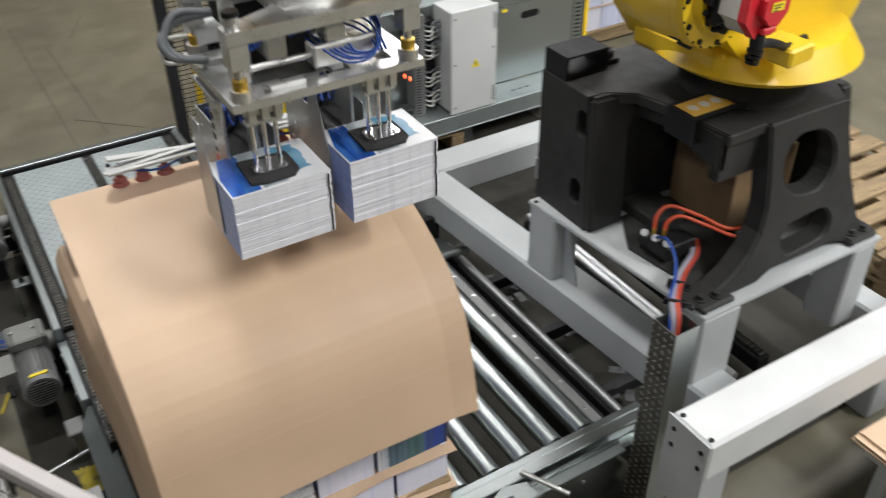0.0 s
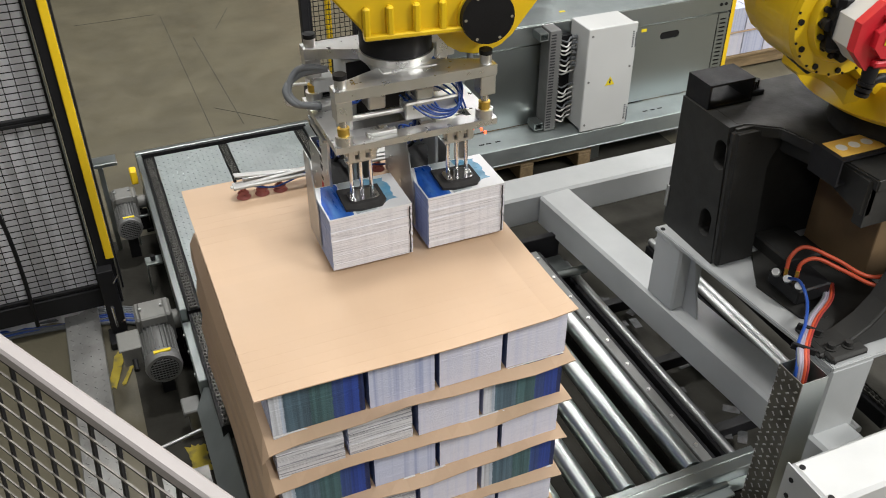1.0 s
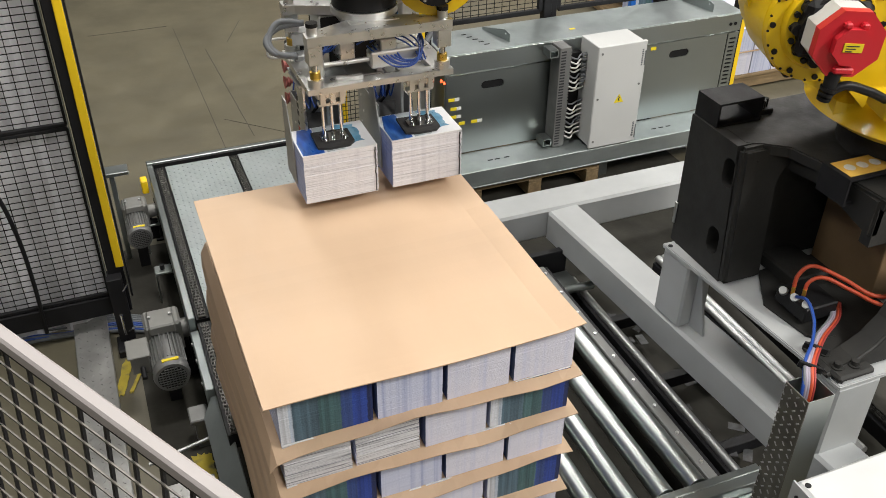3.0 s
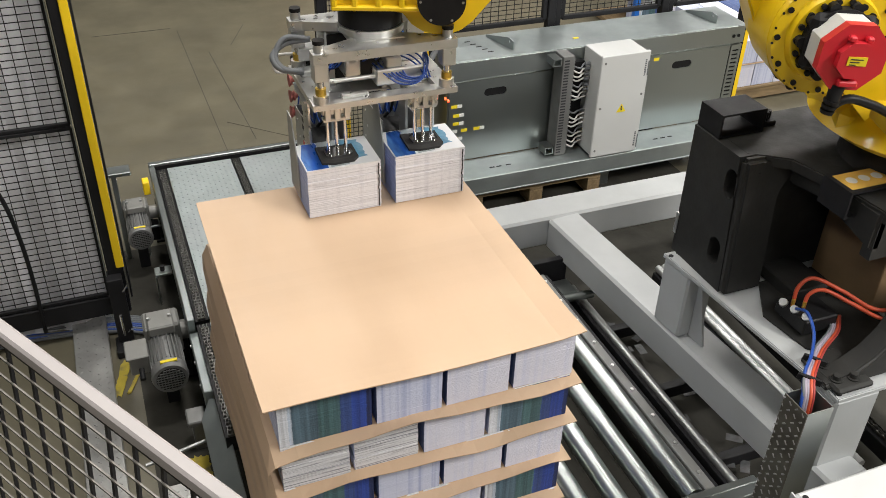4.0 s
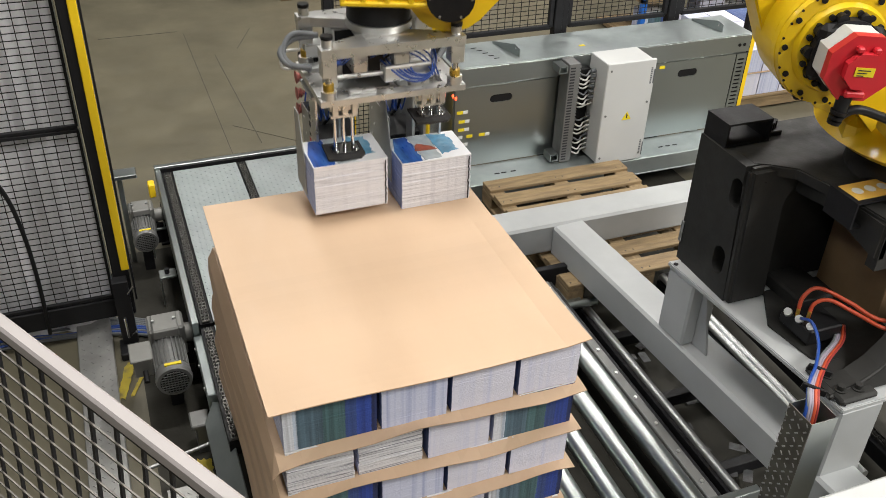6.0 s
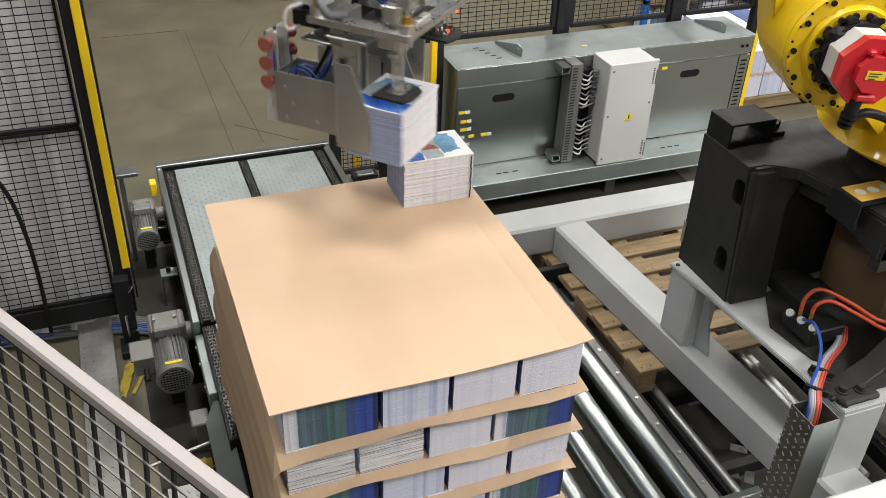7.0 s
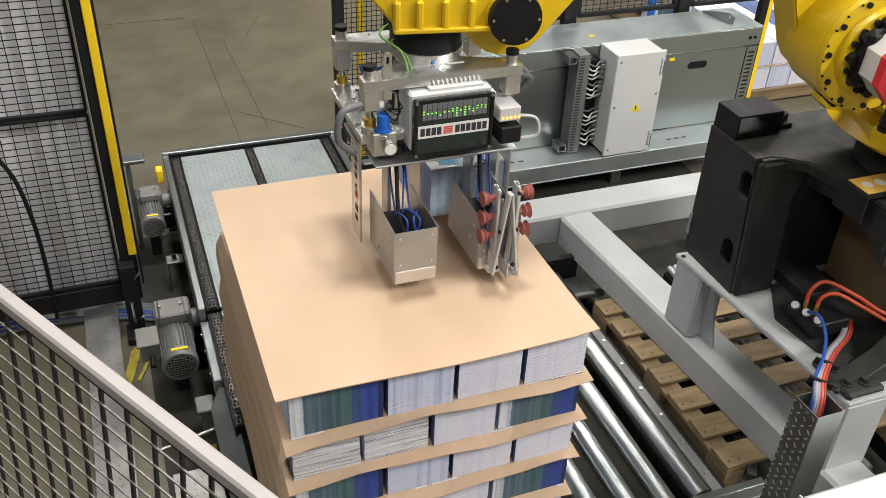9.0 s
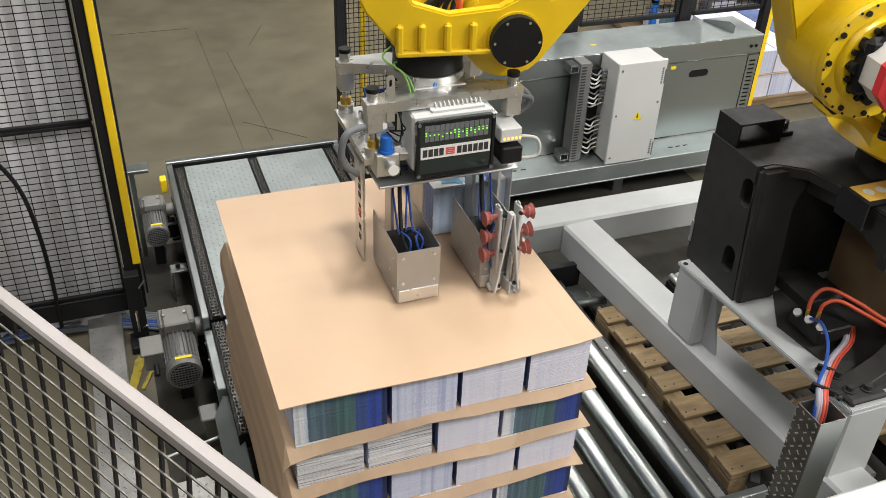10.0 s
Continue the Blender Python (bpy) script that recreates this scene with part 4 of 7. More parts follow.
def roller_conveyor():
    t = thing("roller_conveyor", (0.8, 0.9, 0), "roller conveyor with bright steel rollers and galvanised side frames", "conveyor")
    proto = None
    for i in range(11):
        x = 1.70 - 0.156 * i
        if proto is None:
            bm = B()
            rod(bm, (x, 0.06, ROLL - 0.044), (x, 1.66, ROLL - 0.044), 0.044, seg=32)
            rod(bm, (x, 0.03, ROLL - 0.044), (x, 1.69, ROLL - 0.044), 0.012, seg=10)
            proto = part("roller", bm, M["steel"], t, "bright steel roller")
        else:
            share(proto, (-0.156 * i, 0, 0))
    def bar(name, m, *c, r=0.003, label=""):
        bm = B()
        box(bm, *c, r=r)
        return part(name, bm, M[m], t, label)
    bar("front_rail", "galv", -0.15, 1.96, 0.0, 0.035, ROLL - 0.13, ROLL + 0.02)
    bar("rail_lip", "galv", -0.15, 1.96, -0.05, -0.0005, ROLL + 0.008, ROLL + 0.02)
    bar("rail_lip", "galv", -0.15, 1.96, -0.05, -0.0005, ROLL - 0.13, ROLL - 0.118)
    bar("front_face", "galv", 0.9, 1.78, -0.075, -0.055, 0.06, ROLL - 0.02)
    bar("front_flange", "galv_w", 0.9, 1.78, -0.12, -0.075, ROLL - 0.045, ROLL - 0.035)
    bar("back_rail", "blackp", 0.2, 1.96, 1.69, 1.73, ROLL - 0.13, ROLL + 0.03)
    for x in (0.1, 0.95, 1.70):
        for y in (0.01, 1.71):
            bar("leg", "galv", x - 0.03, x + 0.03, y - 0.03, y + 0.018, 0, ROLL - 0.131)
    for k, (x, z) in enumerate(((1.02, 0.22), (1.10, 0.17), (1.34, 0.24), (1.42, 0.20), (1.60, 0.22))):
        bm = B()
        rod(bm, (x, -0.0755, z), (x, -0.084, z), 0.011, seg=6)
        part("rail_bolt", bm, M["inox"], t)
    # bolted strip beside the last roller, then the lower chain lane with its bright rail
    bar("lane_strip", "motg", 1.752, 1.800, 0.04, 1.66, ROLL - 0.06, ROLL - 0.022)
    for k in range(9):
        bm = B()
        rod(bm, (1.776, 0.15 + 0.18 * k, ROLL - 0.022), (1.776, 0.15 + 0.18 * k, ROLL - 0.014), 0.008, seg=8)
        part("strip_bolt", bm, M["inox"], t)
    bar("lane_wall", "blackp", 1.801, 1.822, 0.04, 1.66, 0.12, ROLL - 0.03)
    bar("chain_guide", "black", 1.835, 1.915, 0.06, 1.66, 0.14, 0.225)
    bm = B()
    chain_mesh(bm, 1.875, 0.08, 1.66, 0.236, 0.03)
    part("lane_chain", bm, M["chain"], t, "oily roller chain of the pallet lane", kind="stuff")
    bar("lane_beam", "blackp", 1.955, 2.03, 0.04, 1.66, 0.10, 0.215)
    for x in (1.992, 2.56, 2.60):
        bm = B()
        rod(bm, (x, 0.04, 0.226), (x, 1.66, 0.226), 0.021, seg=18)
        part("lane_rail", bm, M["inox_d"], t, "bright round steel rail")
    bm = B()
    chain_mesh(bm, 2.82, 0.08, 1.66, 0.236, 0.03)
    part("lane_chain", bm, M["chain"], t, kind="stuff")
    bar("chain_guide", "black", 2.78, 2.86, 0.06, 1.66, 0.14, 0.225)
    bar("rail_carrier", "blackp", 2.53, 2.63, 0.04, 1.66, 0.08, 0.203)
    for y in (0.35, 0.85, 1.35):
        bar("lane_tie", "blackp", 2.03, 2.53, y, y + 0.05, 0.05, 0.12)
    bm = B()
    rng = random.Random(31)
    for k in range(34):
        x, y = rng.uniform(2.06, 2.5), rng.uniform(0.3, 1.6)
        box(bm, -0.04, 0.04, -0.022, 0.022, 0.0, 0.002, m=T((x, y, 0.006 + 0.0025 * k)) @ pose(0, 0, 0, rng.uniform(-2, 2), 0, rng.uniform(0, 180)))
    tagged(part("paper_litter", bm, [M["litter"]], None), "loose printed paper litter on the floor below the rollers", "litter", kind="stuff")
    bm = B()
    rod(bm, (1.83, 1.50, 0.30), (2.02, 1.49, 0.30), 0.024, seg=16)
    part("cross_roller", bm, M["steel"], t)
    bar("sensor_plate", "galv", 1.84, 1.95, 1.53, 1.66, 0.295, 0.303)
    b = thing("photo_sensor", (1.33, -0.08, ROLL), "small sensor on a bent galvanised bracket at the rail", "sensor")
    bm = B()
    slab(bm, [(0, 0), (0.22, 0.05), (0.22, 0.12), (0.12, 0.15), (0.02, 0.10)], [ring_slot(0.12, 0.09, 0.03, 0.012, 4)], 0.005, T((1.08, -0.20, ROLL + 0.021)))
    part("bracket", bm, M["galv"], b)
    bm = B()
    rod(bm, (1.30, -0.03, ROLL + 0.035), (1.42, -0.20, ROLL + 0.0), 0.011, seg=12)
    part("sensor_tube", bm, M["inox"], b)


roller_conveyor()


# ---- robot stand ----
def stand():
    t = thing("robot_stand", (2.5, 0.4, 0), "grey welded steel beam stand with a raised plate under the robot", "robot stand")
    zb0, zb1 = 0.385, 0.572
    lean = math.radians(4.7)
    def beam(*c, name="beam", m=None, r=0.014, paint="greyframe"):
        bm = B()
        box(bm, *c, r=r, m=m)
        return part(name, bm, M[paint], t)
    skew = T((1.995, 0.925, 0)) @ Matrix.Rotation(lean, 4, "Z")
    beam(0.0, 0.20, -1.16, 0.955, zb0, zb1, m=skew)
    beam(1.40, 4.2, 1.885, 2.10, zb0, zb1)
    beam(3.12, 3.27, -0.36, 1.884, zb0, zb1)
    # front beam in the lightened grey, its extra light put into the paint
    beam(1.70, 4.2, -0.575, -0.375, 0.66, 0.85, name="front_beam", paint="litg")
    bm = B()
    slab(bm, [(1.995, 0.928), (2.083, -0.130), (3.14, -0.130), (3.14, 0.928)], [], 0.022, T((0, 0, 0.918)))
    bmesh.ops.bevel(bm, geom=[e for e in bm.edges if e.calc_face_angle(0) > 1.0], offset=0.004, segments=2, affect="EDGES", clamp_overlap=True)
    part("base_plate", bm, M["greyframe"], t)
    beam(0.004, 0.16, -0.185, -0.004, zb1 - 0.001, 0.917, name="post", m=skew, r=0.01)
    beam(2.088, 2.30, -0.126, 0.05, zb1 - 0.1, 0.917, name="post", r=0.01)
    beam(2.98, 3.13, -0.126, 0.05, zb1 - 0.1, 0.917, name="post", r=0.01)
    beam(2.98, 3.13, 0.735, 0.925, zb1 - 0.001, 0.917, name="post", r=0.01)
    for v, s in ((-0.186, -1), (-0.90, 1)):
        bm = B()
        slab(bm, [(0, 0), (s * 0.10, 0), (s * 0.012, 0.34), (0, 0.34)], [], 0.012, skew @ T((0.07, v, zb1)) @ FACE_YZ)
        part("gusset", bm, M["greyframe"], t)
    bm = B()
    box(bm, 1.692, 1.6985, -0.577, -0.373, 0.45, 0.852)
    part("end_cap", bm, M["greyframe"], t)
    for x, y in ((1.6, 2.0), (1.80, -0.475), (3.195, -0.28), (4.0, -0.475)):
        beam(x - 0.075, x + 0.075, y - 0.075, y + 0.075, 0.0, 0.66 if y < -0.4 else zb0, name="leg", r=0.01)
    for x, y in ((1.725, -0.41), (1.725, -0.55), (3.0, -0.41), (2.105, -0.105), (2.015, 0.895), (2.06, 0.905), (2.10, 0.905), (2.14, 0.905), (2.085, 0.875), (2.125, 0.875)):
        zz = 0.85 if y < -0.3 else 0.94
        bm = B()
        rod(bm, (x, y, zz), (x, y, zz + 0.003), 0.011, seg=14)
        part("bolt_hole", bm, M["black"], t, "dark bolt hole")
    for x, z in ((-0.545, 0.80), (-0.545, 0.72), (-0.41, 0.80), (-0.41, 0.72)):
        bm = B()
        rod(bm, (1.692, x, z), (1.688, x, z), 0.010, seg=12)
        part("cap_screw", bm, M["black"], t)


stand()


def cable_duct():
    t = thing("cable_duct", (1.85, -0.2, 0), "upright open-topped tread-plate cable duct beside the robot stand", "cable duct")
    bm = B()
    x0, x1, y0, y1, z1 = 1.797, 1.913, -0.25, -0.132, 1.07
    box(bm, x0, x0 + 0.004, y0, y1, 0, z1)
    lugs = B()
    for i in range(4):
        for j in range(32):
            cy, cz = y0 + 0.016 + i * 0.033, 0.03 + j * 0.033
            a = 0.785 if (i + j) % 2 else -0.785
            vs = box(lugs, -0.0028, 0.0, -0.0085, 0.0085, -0.003, 0.003, 0.001, m=T((x0, cy, cz)) @ Matrix.Rotation(a, 4, "X"))
    part("tread_side", bm, M["tread_d"], t, "dark worn tread plate")
    part("tread_lug", lugs, M["tread"], t, kind="stuff")
    bm = B()
    box(bm, x0 + 0.004, x1, y0, y0 + 0.003, 0, z1)
    box(bm, x1 - 0.003, x1, y0 + 0.003, y1, 0, z1)
    box(bm, x0 + 0.004, x1 - 0.003, y1 - 0.003, y1, 0, z1)
    part("sheet_side", bm, M["galv"], t, "bright galvanised sheet")
    bm = B()
    box(bm, x0 + 0.005, x1 - 0.004, y0 + 0.004, y1 - 0.004, z1 - 0.35, z1 - 0.3)
    part("inside", bm, M["black"], t)
    h = thing("hose_bundle", (1.86, -0.19, 1.0), "bundle of orange, lilac-grey and blue hoses out of the duct", "hose")
    run = ((1.862, -0.185, 0.80), (1.866, -0.175, 1.04), (1.925, -0.10, 1.085), (2.09, 0.03, 1.05), (2.28, 0.15, 1.0), (2.37, 0.24, 0.99))
    for dx, m, r in ((0.014, "orange_h", 0.0085), (0.000, "lilac_h", 0.0075), (-0.013, "lilac_h", 0.0075), (-0.024, "grey_h", 0.006), (0.026, "red_h", 0.006)):
        bm = B()
        hose(bm, [(x + 0.55 * dx, y - 0.45 * dx, z + 0.2 * abs(dx)) for x, y, z in run], 0.8 * r, 10)
        part("hose", bm, M[m], h)
    bm = B()
    hose(bm, [(1.848, -0.172, 0.80), (1.85, -0.165, 1.04), (1.912, -0.088, 1.09), (2.01, -0.01, 1.09), (2.085, 0.075, 1.11), (2.13, 0.17, 1.12), (2.15, 0.245, 1.08)], 0.0065, 10)
    part("hose", bm, M["blue_h"], h)
    for pts in (((2.185, 0.30, 1.05), (2.20, 0.31, 1.13), (2.26, 0.30, 1.165), (2.34, 0.21, 1.14), (2.42, 0.10, 1.11), (2.60, 0.06, 1.12)), ((2.215, 0.27, 1.05), (2.23, 0.275, 1.11), (2.28, 0.25, 1.135), (2.35, 0.17, 1.11), (2.43, 0.06, 1.09), (2.60, 0.02, 1.10))):
        bm = B()
        hose(bm, pts, 0.0085, 10)
        part("air_hose", bm, M["orange_h"], h, "orange air hose")
    for p in ((1.915, -0.115, 1.083), (2.02, -0.025, 1.068)):
        bm = B()
        box(bm, -0.045, 0.045, -0.006, 0.006, -0.014, 0.016, 0.003, m=T(p) @ pose(0, 0, 0, 0, 10, -40))
        part("cable_tie", bm, M["black"], h)


cable_duct()


# ---- robot ----
J1 = Vector((2.696, 0.42, 0.94))
J2_OUT, J2_Z = 0.565, 2.17
ARM_LOW, ARM_UP = 1.10, 1.22
PIVOT_OUT, PIVOT_Z = 0.25, 0.785     # wrist pivot, from the gripper's axis and above its underside


def local(name, bm, material, parent, label=""):
    """Like part(), for a mesh already in its parent's own space."""
    me = bpy.data.meshes.new(name)
    bm.to_mesh(me)
    bm.free()
    me.materials.append(material)
    ob = new(name, me)
    ob.parent = parent
    return tagged(ob, label)


def bolts(bm, c, radius, n, r, axis, depth=0.014, a0=0.0, a1=360.0, mi=0):
    q = Vector(axis).to_track_quat("Z", "Y").to_matrix()
    for i in range(n):
        a = math.radians(a0 + (a1 - a0) * i / n)
        p = Vector(c) + q @ Vector((radius * math.cos(a), radius * math.sin(a), 0))
        rod(bm, p, p + Vector(axis) * depth, r, seg=8, mi=mi)


def robot():
    t = thing("robot", J1, "yellow industrial palletising robot on a dark grey cast pedestal", "robot")
    z0, z1 = 0.941, 1.575
    # pedestal: side wall with slots, rounded column, arched fascia, front leg with two openings, deck
    def cast(name, bm, offset=0.012, label=""):
        bmesh.ops.bevel(bm, geom=[e for e in bm.edges if e.calc_face_angle(0) > 0.6], offset=offset, segments=3, affect="EDGES", clamp_overlap=True)
        return part(name, bm, M["castg"], t, label)
    bm = B()
    side = [(0.95, z0), (0.955, z1), (0.645, z1), (0.590, z0)]
    slab(bm, side, [ring_slot(0.665, 1.44, 0.075, 0.13), ring_slot(0.675, 1.105, 0.075, 0.13)], 0.07, T((2.052, 0, 0)) @ FACE_YZ)
    cast("side_wall", bm, 0.004, "dark grey cast iron wall with two slots")
    # black sheet behind the slots, standing in for the shaded hollow
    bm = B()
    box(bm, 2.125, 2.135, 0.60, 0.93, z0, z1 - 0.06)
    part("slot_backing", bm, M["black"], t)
    tilt = Matrix(((1, 0, 0, 0), (0, 1, 0.088, -0.088 * z0), (0, 0, 1, 0), (0, 0, 0, 1)))
    bm = B()
    arch = [(2.25, z0), (2.255, 1.36)] + [(2.255 + 0.085 * (1 - math.cos(math.radians(k))), 1.36 + 0.105 * math.sin(math.radians(k))) for k in range(15, 91, 15)]
    slab(bm, [(2.050, z0)] + arch + [(2.36, 1.465), (2.36, z1 - 0.003), (2.060, z1 - 0.003)], [], 0.05, tilt @ T((0, 0.600, 0)) @ FACE_XZ)
    cast("column", bm, 0.022, "rounded cast column with an arched opening")
    bm = B()
    slab(bm, [(0.60, z1 - 0.004), (0.60, 1.44), (0.40, 1.47), (0.12, 1.40), (0.12, z1 - 0.004)], [], 0.05, T((2.285, 0, 0)) @ FACE_YZ)
    cast("bracket_arm", bm)
    bm = B()
    box(bm, 2.30, 2.50, 0.12, 0.17, 1.36, z1 - 0.004)
    cast("bracket_arm", bm)
    lean = Matrix(((1, 0, 0, 0), (0, 1, 0.25, -0.25 * z0), (0, 0, 1, 0), (0, 0, 0, 1)))
    bm = B()
    front = [(2.06, z0), (2.06, 0.965), (2.20, 0.985), (2.30, 1.025), (2.38, 1.08), (2.44, 1.15), (2.475, 1.24), (2.49, 1.36), (2.50, z1), (2.95, z1), (2.985, 1.25), (3.04, 1.03), (3.10, 0.97), (3.14, 0.965), (3.14, z0), (2.95, z0), (2.88, z0 + 0.03), (2.50, z0 + 0.03), (2.42, z0)]
    slab(bm, front, [ring_slot(2.725, 1.365, 0.30, 0.25, turn=-0.12), ring_slot(2.71, 1.075, 0.29, 0.13, turn=0.08)], 0.10, lean @ T((0, 0.02, 0)) @ FACE_XZ)
    cast("front_leg", bm, 0.010, "dark grey cast iron leg with two round openings")
    bm = B()
    slab(bm, [(2.10, z0), (3.05, z0), (3.0, z1), (2.10, z1)], [], 0.06, T((0, 0.95, 0)) @ FACE_XZ)
    cast("back_wall", bm)
    bm = B()
    slab(bm, [(0.0, z0), (0.90, z0), (0.92, z1), (0.16, z1)], [], 0.07, T((3.0, 0, 0)) @ FACE_YZ)
    cast("side_wall", bm)
    bm = B()
    slab(bm, [(2.095, 0.955), (2.095, 0.655), (2.16, 0.62), (2.24, 0.56), (2.275, 0.42), (2.30, 0.10), (2.95, 0.10), (3.02, 0.2), (3.02, 0.955)], [], 0.05, T((0, 0, z1 - 0.049)))
    cast("deck", bm, 0.006)
    for c in ((2.085, 2.26, -0.118, 0.10), (2.95, 3.12, -0.118, 0.10)):
        bm = B()
        box(bm, *c, z0, z0 + 0.03, 0.01)
        part("foot", bm, M["castg"], t)
    for p in ((2.12, -0.06), (2.19, -0.075), (2.13, 0.02), (3.0, -0.07), (3.07, -0.07)):
        bm = B()
        rod(bm, (*p, z0 + 0.03), (*p, z0 + 0.036), 0.024, seg=16)
        rod(bm, (*p, z0 + 0.036), (*p, z0 + 0.054), 0.016, seg=6)
        part("foot_bolt", bm, M["castg"], t)
    bm = B()
    box(bm, 2.044, 2.051, 0.938, 0.956, z0 + 0.09, z0 + 0.20, 0.002)
    part("edge_strip", bm, M["inox_d"], t)

    def pocket(x, y, z, lx, ly, hz, sticker):
        bm = B()
        th = 0.009
        slab(bm, [(-lx / 2, 0), (lx / 2, 0), (lx / 2, hz), (-lx / 2, hz)], [[(-lx / 2 + th, th), (-lx / 2 + th, hz - th), (lx / 2 - th, hz - th), (lx / 2 - th, th)]], ly, T((x, y + ly / 2, z)) @ FACE_XZ)
        p = part("fork_pocket", bm, M["blackp"], t, "black steel forklift pocket")
        if sticker:
            bm = B()
            box(bm, x - lx / 2 + 0.02, x + lx / 2 - 0.02, y - ly / 2 + 0.02, y + ly / 2 - 0.02, z + hz, z + hz + 0.002)
            part("sticker", bm, M["label_o"], p, "amber warning sticker with white symbols")
            bm = B()
            for k in (-0.06, 0.0, 0.06):
                rod(bm, (x + k * lx / 0.25, y + 0.002, z + hz + 0.002), (x + k * lx / 0.25, y + 0.002, z + hz + 0.0032), 0.022, seg=18)
            part("symbol", bm, M["label_w"], p)
    pocket(2.17, 0.877, 1.577, 0.22, 0.15, 0.105, False)
    pocket(2.36, 0.305, 1.49, 0.25, 0.15, 0.115, True)
    bm = B()
    box(bm, 2.285, 2.37, 0.83, 0.94, 1.575, 1.60, 0.004)
    for k in range(3):
        rod(bm, (2.305 + 0.022 * k, 0.845 + 0.012 * k, 1.60), (2.305 + 0.022 * k, 0.845 + 0.012 * k, 1.635), 0.014, seg=10)
    rod(bm, (2.46, 0.26, 1.56), (2.52, 0.24, 1.60), 0.018, seg=10)
    part("pocket_bolt", bm, M["black"], t, kind="stuff")
    bm = B()
    rod(bm, (J1.x, J1.y, 1.565), (J1.x, J1.y, 1.715), 0.27, 0.26, seg=40)
    part("bearing_ring", bm, M["rubber"], t)
    # air valves and a brown carton inside the pedestal
    for k in range(3):
        bm = B()
        rod(bm, (2.175 + 0.012 * k, 0.335 - 0.055 * k, 1.035), (2.145 + 0.012 * k, 0.315 - 0.055 * k, 1.065), 0.019, 0.016, seg=14)
        part("valve", bm, M["inox_d"], t)
    bm = B()
    box(bm, 2.165, 2.33, 0.19, 0.37, 0.975, 1.045, 0.006)
    part("valve_block", bm, M["black"], t)
    for k in range(2):
        bm = B()
        rod(bm, (2.185 + 0.03 * k, 0.30 - 0.03 * k, 1.045), (2.185 + 0.03 * k, 0.30 - 0.03 * k, 1.08), 0.008, seg=10)
        part("fitting", bm, M["brass"], t)
    bm = B()
    slab(bm, [(2.20, z0), (2.70, z0), (2.70, z1 - 0.06), (2.20, z1 - 0.06)], [], 0.05, T((0, 0.70, 0)) @ FACE_XZ)
    part("inner_wall", bm, M["castg"], t)
    # added dark sheet: the shade inside the pedestal, laid over the base plate
    bm = B()
    slab(bm, [(2.13, 0.38), (2.16, 0.15), (2.25, 0.06), (2.60, 0.06), (2.60, 0.60), (2.26, 0.58)], [], 0.010, T((0, 0, 0.942)))
    part("floor_tray", bm, M["castg"], t, "dark sheet on the base plate in place of the pedestal's shade")
    bm = B()
    box(bm, 2.30, 2.48, 0.40, 0.64, z0, z0 + 0.07, 0.01)
    part("inner_block", bm, M["castg"], t)
    bm = B()
    box(bm, 2.56, 2.92, 0.24, 0.60, 0.945, 1.30, 0.004)
    part("carton", bm, M["card_d"], t, "brown carton inside the pedestal")

    # turret, built about the vertical axis with the arm towards -x
    o = -J1.z
    bm = B()
    rod(bm, (0, 0, 1.715 + o), (0, 0, 1.76 + o), 0.36, 0.43, seg=44)
    rod(bm, (0, 0, 1.76 + o), (0, 0, 1.86 + o), 0.43, 0.36, seg=44)
    rim = [(-J2_OUT + 0.215 * math.cos(math.radians(a)), J2_Z + o + 0.215 * math.sin(math.radians(a))) for a in range(95, 300, 5)]
    slab(bm, rim + [(-0.30, 1.80 + o), (0.34, 1.76 + o), (0.42, 1.90 + o), (0.36, 2.25 + o), (0.10, 2.42 + o), (-0.30, 2.50 + o)], [], 0.17, T((0, -0.02, 0)) @ FACE_XZ)
    slab(bm, [(-0.36, 1.78 + o), (0.34, 1.76 + o), (0.42, 1.90 + o), (0.30, 2.2 + o), (-0.25, 2.3 + o), (-0.62, 2.12 + o)], [], 0.12, T((0, 0.34, 0)) @ FACE_XZ)
    box(bm, -0.40, 0.36, -0.16, 0.30, 1.74 + o, 1.86 + o, 0.03)
    bmesh.ops.bevel(bm, geom=[e for e in bm.edges if e.calc_face_angle(0) > 0.7], offset=0.02, segments=3, affect="EDGES", clamp_overlap=True)
    turret = local("turret", bm, M["yellow"], t)
    jx, jz = -J2_OUT, J2_Z + o
    bm = B()
    rod(bm, (jx, -0.19, jz), (jx, -0.225, jz), 0.215, seg=56)
    rod(bm, (jx, -0.225, jz), (jx, -0.245, jz), 0.213, 0.207, seg=56)
    rod(bm, (jx, -0.245, jz), (jx, -0.27, jz), 0.162, 0.152, seg=44)
    fl = local("drive_flange", bm, M["yellow"], turret)
    bm = B()
    bm.free()
    for radius, n, r, deep, y in ((0.19, 12, 0.0105, 0.007, -0.245), (0.135, 18, 0.0105, 0.012, -0.27)):
        for i in range(n):
            bm = B()
            bolts(bm, (jx, y, jz), radius, 1, r, (0, -1, 0), deep, 360 * i / n, 360 * i / n + 360)
            local("flange_bolt", bm, M["black"], turret)
    for px_, pz_ in ((-0.64, 1.975), (-0.69, 2.015)):
        bm = B()
        rod(bm, (px_, -0.15, pz_ + o), (px_ - 0.005, -0.203, pz_ + o), 0.018, seg=16)
        local("plug", bm, M["black"], turret)
    bm = B()
    bolts(bm, (jx, -0.245, jz), 0.204, 24, 0.0045, (0, -1, 0), 0.004, 6, 366)
    tagged(local("pin", bm, M["black"], turret), kind="stuff")
    bm = B()
    rod(bm, (jx, -0.27, jz), (jx, -0.31, jz), 0.12, seg=28)
